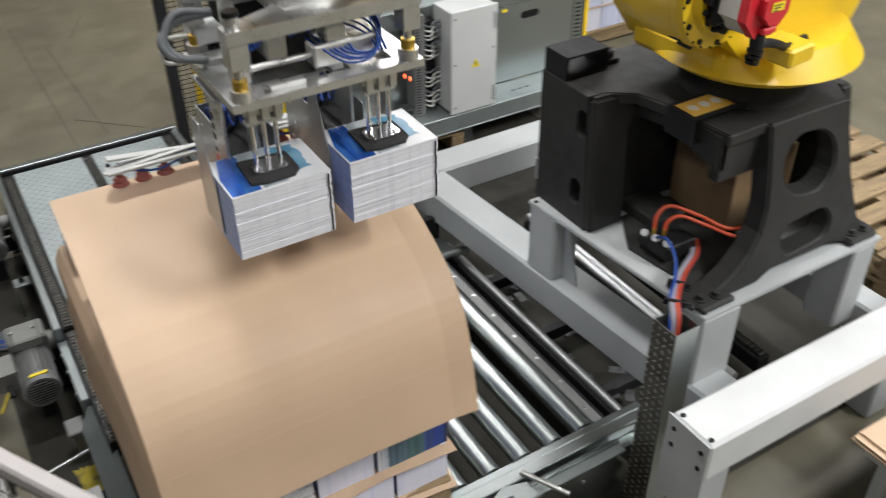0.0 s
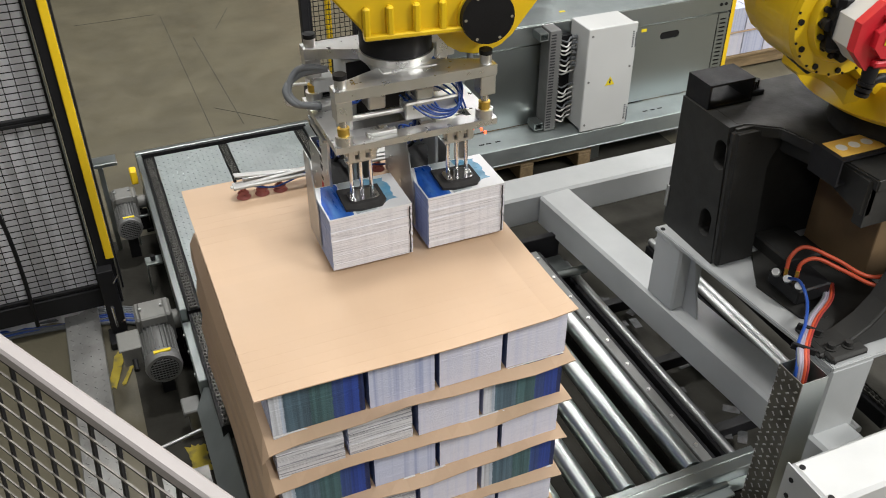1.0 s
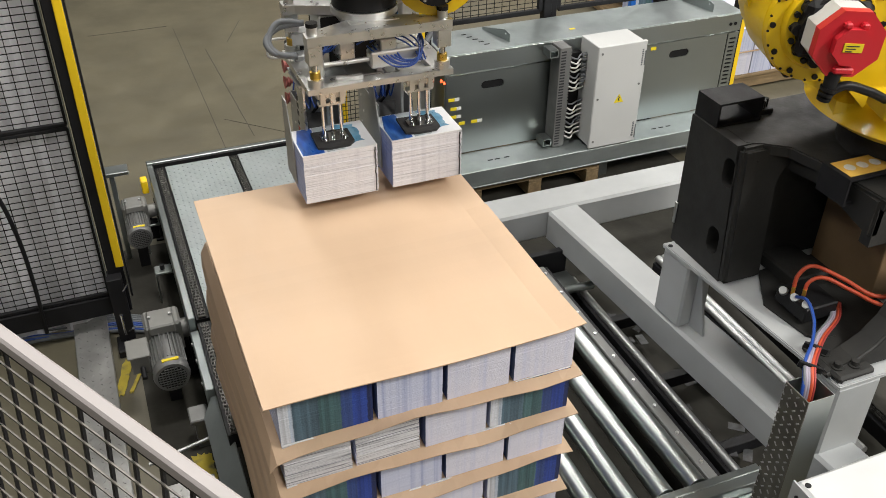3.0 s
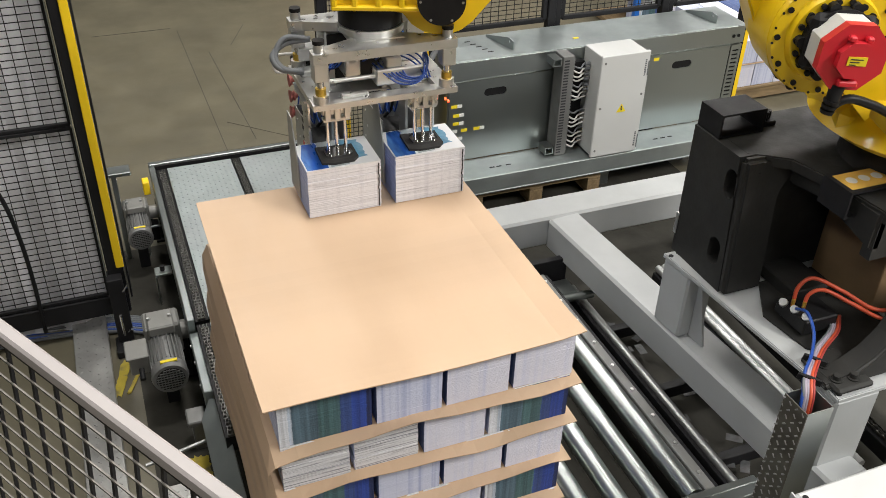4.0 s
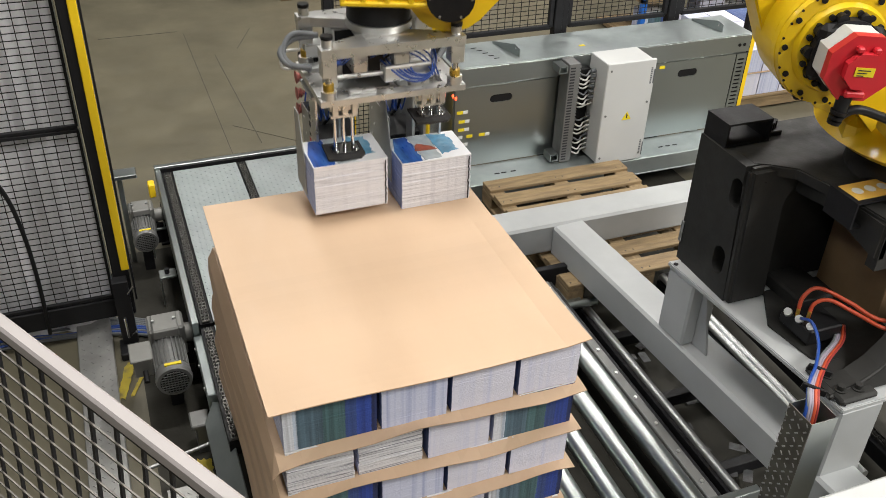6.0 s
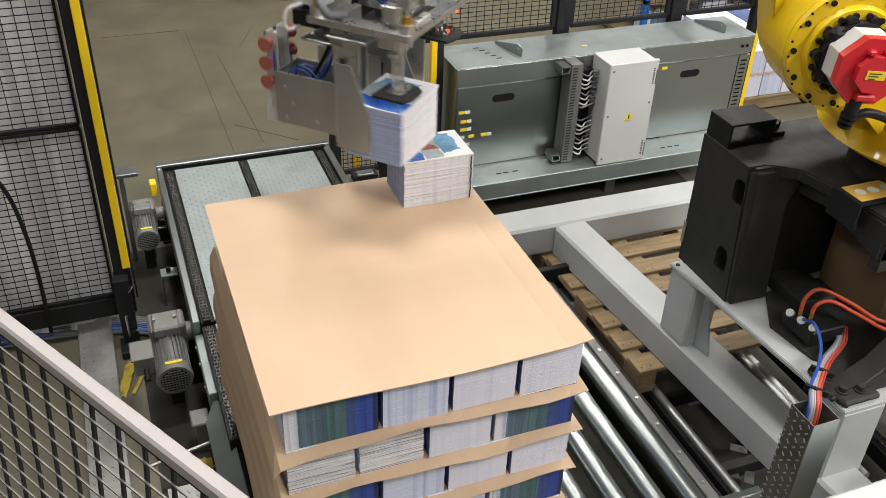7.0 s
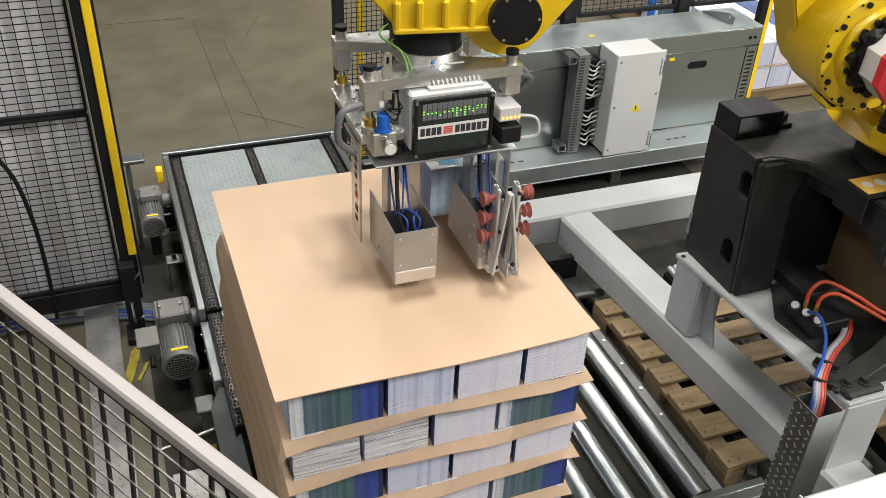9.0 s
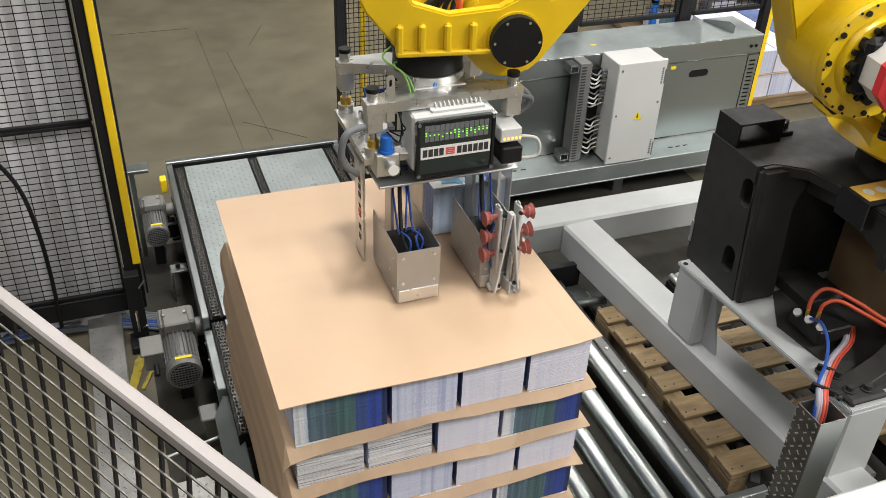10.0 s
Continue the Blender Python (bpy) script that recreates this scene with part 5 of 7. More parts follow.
    box(bm, jx - 0.115, jx + 0.115, -0.318, -0.27, jz - 0.10, jz + 0.10, 0.02, m=T((jx, 0, jz)) @ Matrix.Rotation(0.05, 4, "Y") @ T((-jx, 0, -jz)))
    for q in range(10):
        a = 2 * math.pi * q / 10
        rod(bm, (jx + 0.122 * math.cos(a), -0.27, jz + 0.122 * math.sin(a)), (jx + 0.122 * math.cos(a), -0.30, jz + 0.122 * math.sin(a)), 0.020, seg=10)
    local("motor_mount", bm, M["black"], turret)
    bm = B()
    spin = T((jx, 0, jz)) @ Matrix.Rotation(0.05, 4, "Y") @ T((-jx, 0, -jz))
    octo = [(0.116 * math.cos(math.pi / 8 + k * math.pi / 4), 0.116 * math.sin(math.pi / 8 + k * math.pi / 4)) for k in range(8)]
    slab(bm, octo, [], 0.10, spin @ T((jx, -0.29, jz)) @ FACE_XZ)
    local("motor_body", bm, M["motw"], turret, "pale grey motor body")
    bm = B()
    slab(bm, [(1.03 * a, 1.03 * b) for a, b in octo], [], 0.035, spin @ T((jx, -0.39, jz)) @ FACE_XZ)
    slab(bm, [(0.56 * a, 0.56 * b) for a, b in octo], [], 0.03, spin @ T((jx, -0.424, jz)) @ FACE_XZ)
    box(bm, jx - 0.034, jx + 0.034, -0.448, -0.42, jz - 0.096, jz - 0.072, 0.006, m=spin)
    for q in (-1, 1):
        box(bm, jx + q * 0.028 - 0.012, jx + q * 0.028 + 0.012, -0.448, -0.42, jz + 0.058, jz + 0.078, 0.005, m=spin)
    local("motor_cap", bm, M["red"], turret, "red plastic motor cap")
    bm = B()
    box(bm, jx - 0.032, jx + 0.032, -0.457, -0.453, jz - 0.014, jz + 0.016, m=spin)
    local("motor_label", bm, M["label_y"], turret, "yellow label")
    bm = B()
    for k in range(3):
        box(bm, jx - 0.024, jx + 0.018 - 0.01 * k, -0.4585, -0.4572, jz + 0.006 - 0.009 * k, jz + 0.009 - 0.009 * k, m=spin)
    local("label_print", bm, M["ink"], turret)
    bm = B()
    rod(bm, (jx - 0.02, -0.415, jz - 0.10), (jx - 0.03, -0.425, jz - 0.15), 0.026, 0.022, seg=14)
    for q in range(3):
        rod(bm, (jx - 0.03 - 0.003 * q, -0.425, jz - 0.148 - 0.018 * q), (jx - 0.032 - 0.003 * q, -0.425, jz - 0.160 - 0.018 * q), 0.029 - 0.002 * q, 0.026 - 0.002 * q, seg=10)
    hose(bm, [(jx - 0.025, -0.40, jz - 0.19), (jx + 0.04, -0.40, jz - 0.155), (jx + 0.14, -0.39, jz - 0.185), (jx + 0.24, -0.37, jz - 0.23), (jx + 0.40, -0.33, jz - 0.25)], 0.016)
    local("motor_plug", bm, M["black"], turret)
    bm = B()
    box(bm, jx + 0.20, jx + 0.34, -0.42, -0.26, jz - 0.29, jz - 0.22, 0.01)
    local("cable_clamp", bm, M["yellow"], turret)
    # links
    def link(name, length, w, r0, r1):
        bm = B()
        n = 10
        outline = [(length + r1 * math.sin(math.pi * k / n), r1 * math.cos(math.pi * k / n)) for k in range(n + 1)] + [(-r0 * math.sin(math.pi * k / n), -r0 * math.cos(math.pi * k / n)) for k in range(n + 1)]
        slab(bm, outline, [], w, T((0, w / 2, 0)) @ FACE_XZ)
        bmesh.ops.bevel(bm, geom=[e for e in bm.edges if e.calc_face_angle(0) > 1.2], offset=0.02, segments=2, affect="EDGES", clamp_overlap=True)
        me = bpy.data.meshes.new(name)
        bm.to_mesh(me)
        bm.free()
        me.materials.append(M["yellow"])
        ob = new(name, me)
        ob.parent = t
        return ob
    low = link("lower_arm", ARM_LOW, 0.16, 0.2, 0.15)
    up = link("upper_arm", ARM_UP, 0.13, 0.15, 0.085)
    # wrist, with +x towards the robot; origin on the gripper's axis at its underside
    bm = B()
    z = 0.79
    outline = [(-0.13, z - 0.01), (-0.12, z - 0.028), (-0.02, z - 0.032), (0.16, z - 0.06), (0.25, z - 0.095), (0.32, z - 0.06), (0.34, z), (0.37, z + 0.12), (0.30, z + 0.15), (0.20, z + 0.10), (0.04, z + 0.085), (-0.07, z + 0.12), (-0.20, z + 0.28), (-0.30, z + 0.28), (-0.22, z + 0.10)]
    for y0 in (-0.13, 0.09):
        slab(bm, outline, [], 0.045, T((0, y0 + 0.045, 0)) @ FACE_XZ)
    box(bm, -0.11, 0.17, -0.128, 0.128, z - 0.024, z + 0.02, 0.008)
    for x in (-0.115, -0.045, 0.035, 0.115):
        box(bm, x - 0.011, x + 0.011, -0.150, -0.12, z - 0.03, z + 0.06, 0.006)
    box(bm, -0.125, 0.20, -0.152, -0.12, z - 0.040, z - 0.024, 0.004)
    rod(bm, (PIVOT_OUT, -0.14, z), (PIVOT_OUT, 0.14, z), 0.09, seg=32)
    bmesh.ops.bevel(bm, geom=[e for e in bm.edges if e.calc_face_angle(0) > 1.2], offset=0.006, segments=2, affect="EDGES", clamp_overlap=True)
    me = bpy.data.meshes.new("wrist")
    bm.to_mesh(me)
    bm.free()
    me.materials.append(M["yellow"])
    wrist = new("wrist", me)
    wrist.parent = t
    bm = B()
    rod(bm, (PIVOT_OUT, -0.142, z), (PIVOT_OUT, -0.165, z), 0.084, 0.082, seg=36)
    rod(bm, (0, 0, 0.666), (0, 0, 0.735), 0.115, seg=36)
    rod(bm, (0, 0, 0.735), (0, 0, 0.765), 0.122, seg=36)
    b2 = bpy.data.meshes.new("wrist_cover")
    bm.to_mesh(b2)
    bm.free()
    b2.materials.append(M["black"])
    cov = new("wrist_cover", b2)
    cov.parent = wrist
    tagged(cov, "round black wrist covers")
    bm = B()
    bolts(bm, (PIVOT_OUT, -0.165, z), 0.072, 6, 0.005, (0, -1, 0), 0.003)
    bo = bpy.data.meshes.new("cover_bolt")
    bm.to_mesh(bo)
    bm.free()
    bo.materials.append(M["chrome"])
    new("cover_bolt", bo).parent = wrist
    bm = B()
    for k in range(5):
        hose(bm, [(-0.05 + 0.03 * k, 0.0, z + 0.02), (-0.02 + 0.03 * k, -0.05 + 0.02 * k, z + 0.09), (0.10 + 0.02 * k, 0.02, z + 0.13), (0.22, 0.05 - 0.02 * k, z + 0.20)], 0.009)
    hb = bpy.data.meshes.new("wrist_cable")
    bm.to_mesh(hb)
    bm.free()
    hb.materials.append(M["black"])
    new("wrist_cable", hb).parent = wrist
    bm = B()
    hose(bm, [(0.06, -0.06, z + 0.02), (0.08, -0.08, z + 0.10), (0.03, -0.06, z + 0.18), (-0.05, 0.0, z + 0.26)], 0.012)
    hb = bpy.data.meshes.new("wrist_hose")
    bm.to_mesh(hb)
    bm.free()
    hb.materials.append(M["orange_h"])
    new("wrist_hose", hb).parent = wrist
    return t, turret, low, up, wrist


robot_ob, turret_ob, low_ob, up_ob, wrist_ob = robot()


def arm_poses(w):
    """The poses of the robot's parts that put its wrist over w, in the robot's space."""
    d = Vector((J1.x - w.x, J1.y - w.y, 0))
    far = d.length
    turn = math.atan2(d.y, d.x)
    def spot(out, z):
        return (w.x + math.cos(turn) * out - J1.x, w.y + math.sin(turn) * out - J1.y, z - J1.z)
    run, rise = far - J2_OUT - PIVOT_OUT, J2_Z - (w.z + PIVOT_Z)
    c = math.hypot(run, rise)
    base = math.atan2(rise, run)
    a_up = base + math.acos((ARM_UP ** 2 + c * c - ARM_LOW ** 2) / (2 * ARM_UP * c))
    ex, ez = PIVOT_OUT + ARM_UP * math.cos(a_up), w.z + PIVOT_Z + ARM_UP * math.sin(a_up)
    a_low = math.atan2(ez - J2_Z, ex - (far - J2_OUT))
    face = Matrix.Rotation(turn, 4, "Z")
    return (face,
            T(spot(far - J2_OUT, J2_Z)) @ face @ Matrix.Rotation(-a_low, 4, "Y"),
            T(spot(PIVOT_OUT, w.z + PIVOT_Z)) @ face @ Matrix.Rotation(-a_up, 4, "Y"),
            T(spot(0, w.z)) @ face)


# ---- gripper ----
def gripper():
    """Origin on the wrist's axis at the underside of the carried stacks; they hang on the -y side."""
    t = thing("gripper", (0, 0, 0), "aluminium twin gripper with clamp pads and hoses on the robot", "gripper")
    # upper cross arms and flange
    bm = B()
    for s in (-1, 1):
        arm = [(-0.262, -0.02), (-0.262, 0.035), (-0.22, 0.045), (-0.06, 0.11), (0.06, 0.11), (0.22, 0.045), (0.262, 0.035), (0.262, -0.02)]
        slab(bm, [(x, s * (y - 0.175)) for x, y in arm], [], 0.034, T((0, 0, 0.603)))
        bmesh.ops.recalc_face_normals(bm, faces=bm.faces)
    box(bm, -0.09, 0.09, -0.13, 0.13, 0.600, 0.640, 0.004)
    part("cross_arm", bm, M["inox"], t)
    bm = B()
    rod(bm, (0, 0, 0.640), (0, 0, 0.664), 0.120, seg=40)
    part("flange", bm, M["inox"], t)
    # four guides
    for x in (-0.235, 0.235):
        for y in (-0.165, 0.165):
            bm = B()
            box(bm, x - 0.026, x + 0.026, y - 0.026, y + 0.026, 0.535, 0.602, 0.003)
            post = part("guide_block", bm, M["inox"], t)
            bm = B()
            rod(bm, (x, y, 0.43), (x, y, 0.536), 0.012, seg=14)
            part("guide_rod", bm, M["chrome"], post)
            bm = B()
            rod(bm, (x, y, 0.637), (x, y, 0.666), 0.019, seg=16)
            part("sleeve", bm, M["inox"], post)
            bm = B()
            rod(bm, (x, y, 0.666), (x, y, 0.680), 0.021, seg=16)
            part("cap", bm, M["black"], post)
            bm = B()
            rod(bm, (x, y, 0.479), (x, y, 0.505), 0.019, seg=18)
            part("bush", bm, M["brass"], post)
            bm = B()
            rod(bm, (x, y, 0.449), (x, y, 0.480), 0.028, seg=22)
            part("collar", bm, M["inox"], post)
    # lower plate
    bm = B()
    slab(bm, [(-0.27, -0.19), (0.27, -0.19), (0.27, 0.19), (-0.27, 0.19)], [[(-0.20, -0.14), (-0.20, 0.13), (0.20, 0.13), (0.20, -0.14)]], 0.022, T((0, 0, 0.428)))
    part("lower_plate", bm, M["inox"], t)
    # cylinder between the plates
    bm = B()
    box(bm, -0.02, 0.17, -0.13, -0.07, 0.44, 0.50, 0.005)
    rod(bm, (-0.20, -0.10, 0.47), (-0.02, -0.10, 0.47), 0.009, seg=12)
    box(bm, -0.235, -0.19, -0.125, -0.075, 0.44, 0.50, 0.005)
    box(bm, 0.02, 0.08, -0.12, -0.06, 0.50, 0.54, 0.005)
    box(bm, -0.16, -0.06, -0.165, -0.14, 0.425, 0.44, 0.003)
    box(bm, -0.10, -0.04, 0.0, 0.10, 0.43, 0.52, 0.005)
    bmesh.ops.translate(bm, verts=bm.verts, vec=(0, 0, 0.024))
    part("air_cylinder", bm, M["inox"], t)
    bm = B()
    rng = random.Random(3)
    for k in range(6):
        j = rng.uniform(-0.008, 0.008)
        hose(bm, [(-0.02 + 0.02 * k, -0.08, 0.515), (0.01 + 0.014 * k, -0.128 + j, 0.490), (0.06 + 0.008 * k, -0.150, 0.458 + 0.004 * k + j), (0.12 + 0.004 * k, -0.154 + j, 0.452 + 0.005 * k), (0.165 + j, -0.138, 0.472 + 0.006 * k), (0.19, -0.09 + 0.01 * k, 0.515 + j), (0.175 + 0.006 * k, -0.05, 0.565)], 0.0032, 6)
    for k in range(3):
        hose(bm, [(-0.04 + 0.05 * k, -0.02, 0.50), (0.02 + 0.04 * k, -0.05, 0.535 + 0.006 * k), (0.09 + 0.03 * k, -0.085, 0.53), (0.14 + 0.015 * k, -0.12, 0.50), (0.16 + 0.01 * k, -0.145, 0.46)], 0.0032, 6)
    for k in range(4):
        hose(bm, [(-0.205, -0.05 + 0.02 * k, 0.54), (-0.19, -0.07, 0.515 - 0.01 * k), (-0.14, -0.04 + 0.02 * k, 0.50), (-0.07, 0.03, 0.525)], 0.0032, 6)
    bmesh.ops.translate(bm, verts=bm.verts, vec=(0, 0, 0.02))
    part("air_hose", bm, M["blue_h"], t, "tangle of thin blue air hoses", kind="stuff")
    bm = B()
    for k in range(2):
        if k:
            part("cable_loop", bm, M["grey_h"], t, "dark grey corrugated cable loop")
            bm = B()
        hose(bm, [(-0.24, 0.06 + 0.02 * k, 0.47), (-0.31 - 0.01 * k, 0.07, 0.49), (-0.335 - 0.01 * k, 0.09, 0.535), (-0.29, 0.11, 0.59 - 0.02 * k), (-0.20, 0.10, 0.58)], 0.011, 10)
    part("cable_loop", bm, M["grey_h"], t)
    bm = B()
    hose(bm, [(0.24, 0.17, 0.56), (0.33, 0.20, 0.55), (0.345, 0.20, 0.46), (0.29, 0.17, 0.39)], 0.0115, 10)
    part("cable_loop", bm, M["grey_h"], t, "dark grey corrugated cable loop")
    # two heads
    for hx, s in ((-0.169, -1), (0.169, 1)):
        bm = B()
        box(bm, hx - s * 0.02 - 0.006, hx - s * 0.02 + 0.006, 0.03, 0.10, 0.03, 0.40, 0.002)
        xo = hx + s * 0.02
        box(bm, hx - 0.10, hx + 0.10, -0.03, 0.12, 0.386, 0.399, 0.003)
        part("head_column", bm, M["inox_d"], t)
        bm = B()
        slab(bm, [(0.005, 0.0), (0.105, 0.0), (0.105, 0.40), (0.005, 0.40)], [], 0.008, T((hx + s * 0.078, 0, 0.0)) @ FACE_YZ)
        column = part("side_plate", bm, M["inox"], t, "pale machined plate with dark lettering")
        bm = B()
        box(bm, hx + s * 0.0865, hx + s * 0.0875, 0.054, 0.076, 0.20, 0.212)
        for k in range(2):
            box(bm, hx + s * 0.0865, hx + s * 0.0875, 0.052, 0.078, 0.07 + 0.040 * k, 0.092 + 0.040 * k)
        for k in range(3):
            box(bm, hx + s * 0.0865, hx + s * 0.0875, 0.052, 0.078, 0.238 + 0.032 * k, 0.258 + 0.032 * k)
        part("lettering", bm, M["ink"], column)
        bm = B()
        for k in range(3):
            box(bm, hx + s * 0.0868, hx + s * 0.0880, 0.052, 0.078, 0.162 + 0.010 * k, 0.168 + 0.010 * k)
        part("red_mark", bm, M["redink"], column)
        # back plate of the fork, seen beside the stack
        bm = B()
        slab(bm, [(-0.07, 0.02), (0.06, 0.02), (0.06, 0.33), (0.0, 0.33), (-0.07, 0.16)], [], 0.004, T((hx - 0.146, 0, 0.0)) @ FACE_YZ)
        part("side_blade", bm, M["inox_d"], t)
        # clamp: bracket, three rods, foot and rubber pad
        bm = B()
        box(bm, hx - 0.055, hx + 0.055, -0.12, -0.05, 0.345, 0.398, 0.003)
        box(bm, hx - 0.075, hx + 0.075, -0.14, -0.05, 0.386, 0.399, 0.002)
        box(bm, hx - 0.05, hx + 0.05, -0.115, -0.085, 0.315, 0.328, 0.002)
        for k in (-1, 0, 1):
            box(bm, hx + k * 0.036 - 0.011, hx + k * 0.036 + 0.011, -0.132, -0.118, 0.33, 0.39, 0.002)
        bmesh.ops.translate(bm, verts=bm.verts, vec=(0, 0, 0.028))
        part("clamp_bracket", bm, M["inox"], t)
        bm = B()
        for k in (-1, 0, 1):
            rod(bm, (hx + k * 0.033, -0.10, 0.21), (hx + k * 0.033, -0.10, 0.375), 0.0065, seg=12)
        foot_b = bm
        me = bpy.data.meshes.new("clamp_rod")
        foot_b.to_mesh(me)
        foot_b.free()
        me.materials.append(M["chrome"])
        rods = new("clamp_rod", me)
        rods.parent = t
        bm = B()
        slab(bm, [(-0.05, -0.03), (-0.036, -0.042), (0.036, -0.042), (0.05, -0.03), (0.05, 0.015), (0.036, 0.027), (-0.036, 0.027), (-0.05, 0.015)], [], 0.010, T((hx, -0.10, 0.208)))
        for k in (-0.035, 0.035):
            rod(bm, (hx + k, -0.125, 0.218), (hx + k, -0.125, 0.226), 0.007, seg=8)
        part("clamp_foot", bm, M["chrome"], rods)
        bm = B()
        slab(bm, [(-0.075, -0.075), (-0.03, -0.088), (0.045, -0.086), (0.068, -0.06), (0.070, 0.04), (-0.070, 0.05)], [], 0.009, T((hx, -0.085, 0.1985)))
        part("clamp_pad", bm, M["rubber"], rods, "dark grey clamp pad")
        CLAMPS.append(rods)
        # housing behind the stack: an open steel tray with hoses in it
        hc = hx * 0.86
        x0, x1, y0, y1 = hc - 0.073, hc + 0.073, 0.10, 0.372
        bm = B()
        slab(bm, [(y0, 0.004), (y1, 0.004), (y1, 0.20), (y0 + 0.02, 0.205), (y0, 0.205)], [], 0.003, T((x0, 0, 0)) @ FACE_YZ)
        slab(bm, [(y0, 0.004), (y1, 0.004), (y1, 0.20), (y0 + 0.02, 0.205), (y0, 0.205)], [], 0.003, T((x1 - 0.003, 0, 0)) @ FACE_YZ)
        box(bm, x0 + 0.003, x1 - 0.003, y1 - 0.003, y1, 0.05, 0.197)
        box(bm, x0 + 0.003, x1 - 0.003, y0, y1 - 0.003, 0.004, 0.008)
        tray = part("head_tray", bm, M["inox_d"], t, "open brushed steel tray")
        bm = B()
        box(bm, x0 + 0.004, x1 - 0.004, y1 - 0.002, y1 + 0.004, 0.002, 0.049, 0.001)
        part("tray_lip", bm, M["inox"], tray)
        spots = [((px, y1, pz), (px, y1 + 0.003, pz)) for px in (x0 + 0.02, x1 - 0.02) for pz in (0.075, 0.175)]
        spots += [((xs, py, pz), (xs + d, py, pz)) for pz, py in ((0.04, 0.2), (0.09, 0.3), (0.15, 0.33), (0.03, 0.33)) for xs, d in ((x0, -0.003), (x1, 0.003))]
        for p, q in spots:
            bm = B()
            rod(bm, p, q, 0.0055, seg=8)
            part("tray_bolt", bm, M["inox"], tray)
        bm = B()
        box(bm, x0 + 0.01, x1 - 0.01, 0.12, 0.30, 0.01, 0.12)
        part("tray_valve", bm, M["black"], tray)
        bm = B()
        rng = random.Random(8 + s)
        for k in range(3):
            x = hc - 0.03 + 0.025 * k
            hose(bm, [(x, 0.14, 0.38), (x + rng.uniform(-0.02, 0.02), 0.16, 0.30), (x, 0.22, 0.18), (x + rng.uniform(-0.02, 0.02), 0.27, 0.205 + 0.01 * rng.random()), (x + rng.uniform(-0.03, 0.03), 0.32, 0.20), (x, 0.33, 0.12)], 0.0036, 6)
        part("tray_hose", bm, M["blue_h"], tray, "looped blue air hoses")
        bm = B()
        hose(bm, [(hc, 0.16, 0.38), (hc + 0.01, 0.20, 0.28), (hc + 0.02, 0.26, 0.18), (hc, 0.30, 0.12)], 0.007, 8)
        part("tray_cable", bm, M["black"], tray)
    # shelf, control box, air unit on the housing side
    marked = set(t.children)
    bm = B()
    box(bm, -0.25, 0.235, 0.12, 0.285, 0.285, 0.293, 0.002)
    box(bm, 0.06, 0.235, 0.12, 0.17, 0.293, 0.40, 0.003)
    box(bm, -0.25, -0.12, 0.12, 0.17, 0.293, 0.40, 0.003)
    part("shelf", bm, M["inox_d"], t)
    bm = B()
    box(bm, -0.145, 0.125, 0.15, 0.285, 0.335, 0.525, 0.006)
    ebox = part("control_box", bm, M["cab"], t, "pale control box with a smoked front")
    bm = B()
    box(bm, -0.14, 0.12, 0.144, 0.149, 0.337, 0.522)
    part("back_plate", bm, M["black"], ebox)
    bm = B()
    box(bm, -0.14, 0.12, 0.286, 0.312, 0.325, 0.515, 0.006)
    cover_ob = part("smoked_cover", bm, M["smoked"], ebox)
    bm = B()
    slab(bm, [(-0.141, 0.323), (0.121, 0.323), (0.121, 0.517), (-0.141, 0.517)], [[(-0.132, 0.332), (-0.132, 0.508), (0.112, 0.508), (0.112, 0.332)]], 0.004, T((0, 0.317, 0)) @ FACE_XZ)
    part("cover_rim", bm, M["black"], cover_ob)
    for sx in (-0.134, 0.114):
        for sz in (0.33, 0.51):
            bm = B()
            rod(bm, (sx, 0.312, sz), (sx, 0.319, sz), 0.006, seg=10)
            part("cover_screw", bm, M["grey_h"], cover_ob)
    bm = B()
    for k in range(13):
        box(bm, -0.118 + 0.0165 * k, -0.1035 + 0.0165 * k, 0.3125, 0.3140, 0.482, 0.503)
        box(bm, -0.118 + 0.0165 * k, -0.1035 + 0.0165 * k, 0.3125, 0.3135, 0.448, 0.480)
    part("terminal_block", bm, M["grey_h"], ebox, kind="stuff")
    bm = B()
    rng = random.Random(2)
    for k in range(16):
        for r in range(4):
            if rng.random() < (0.25, 0.45, 0.75, 0.55)[r]:
                x = -0.115 + 0.0136 * k
                box(bm, x, x + 0.0045, 0.3142, 0.3152, 0.452 + 0.0085 * r, 0.4555 + 0.0085 * r)
    part("led", bm, M["led_g"], ebox, "small green lights", kind="stuff")
    bm = B()
    box(bm, -0.128, 0.108, 0.3125, 0.3145, 0.388, 0.430)
    part("name_plate", bm, M["label_w"], ebox, "white name plate with bars")
    bm = B()
    for a, b, n in ((-0.122, -0.012, 6), (0.030, 0.103, 4)):
        w = (b - a) / n
        for k in range(n):
            box(bm, a + k * w + 0.0015, a + (k + 1) * w - 0.0025, 0.3147, 0.3155, 0.396, 0.422)
    part("name_bar", bm, M["ink"], ebox, kind="stuff")
    bm = B()
    for k in range(4):
        box(bm, -0.006, 0.024, 0.3147, 0.3155, 0.397 + 0.0065 * k, 0.4015 + 0.0065 * k)
    part("mark_bar", bm, M["redink"], ebox)
    bm = B()
    for k in range(11):
        x = -0.11 + 0.015 * k
        hose(bm, [(x, 0.26, 0.530), (x + 0.002, 0.25, 0.548), (x + 0.006, 0.22, 0.552), (x + 0.01, 0.17, 0.532)], 0.0032, 6)
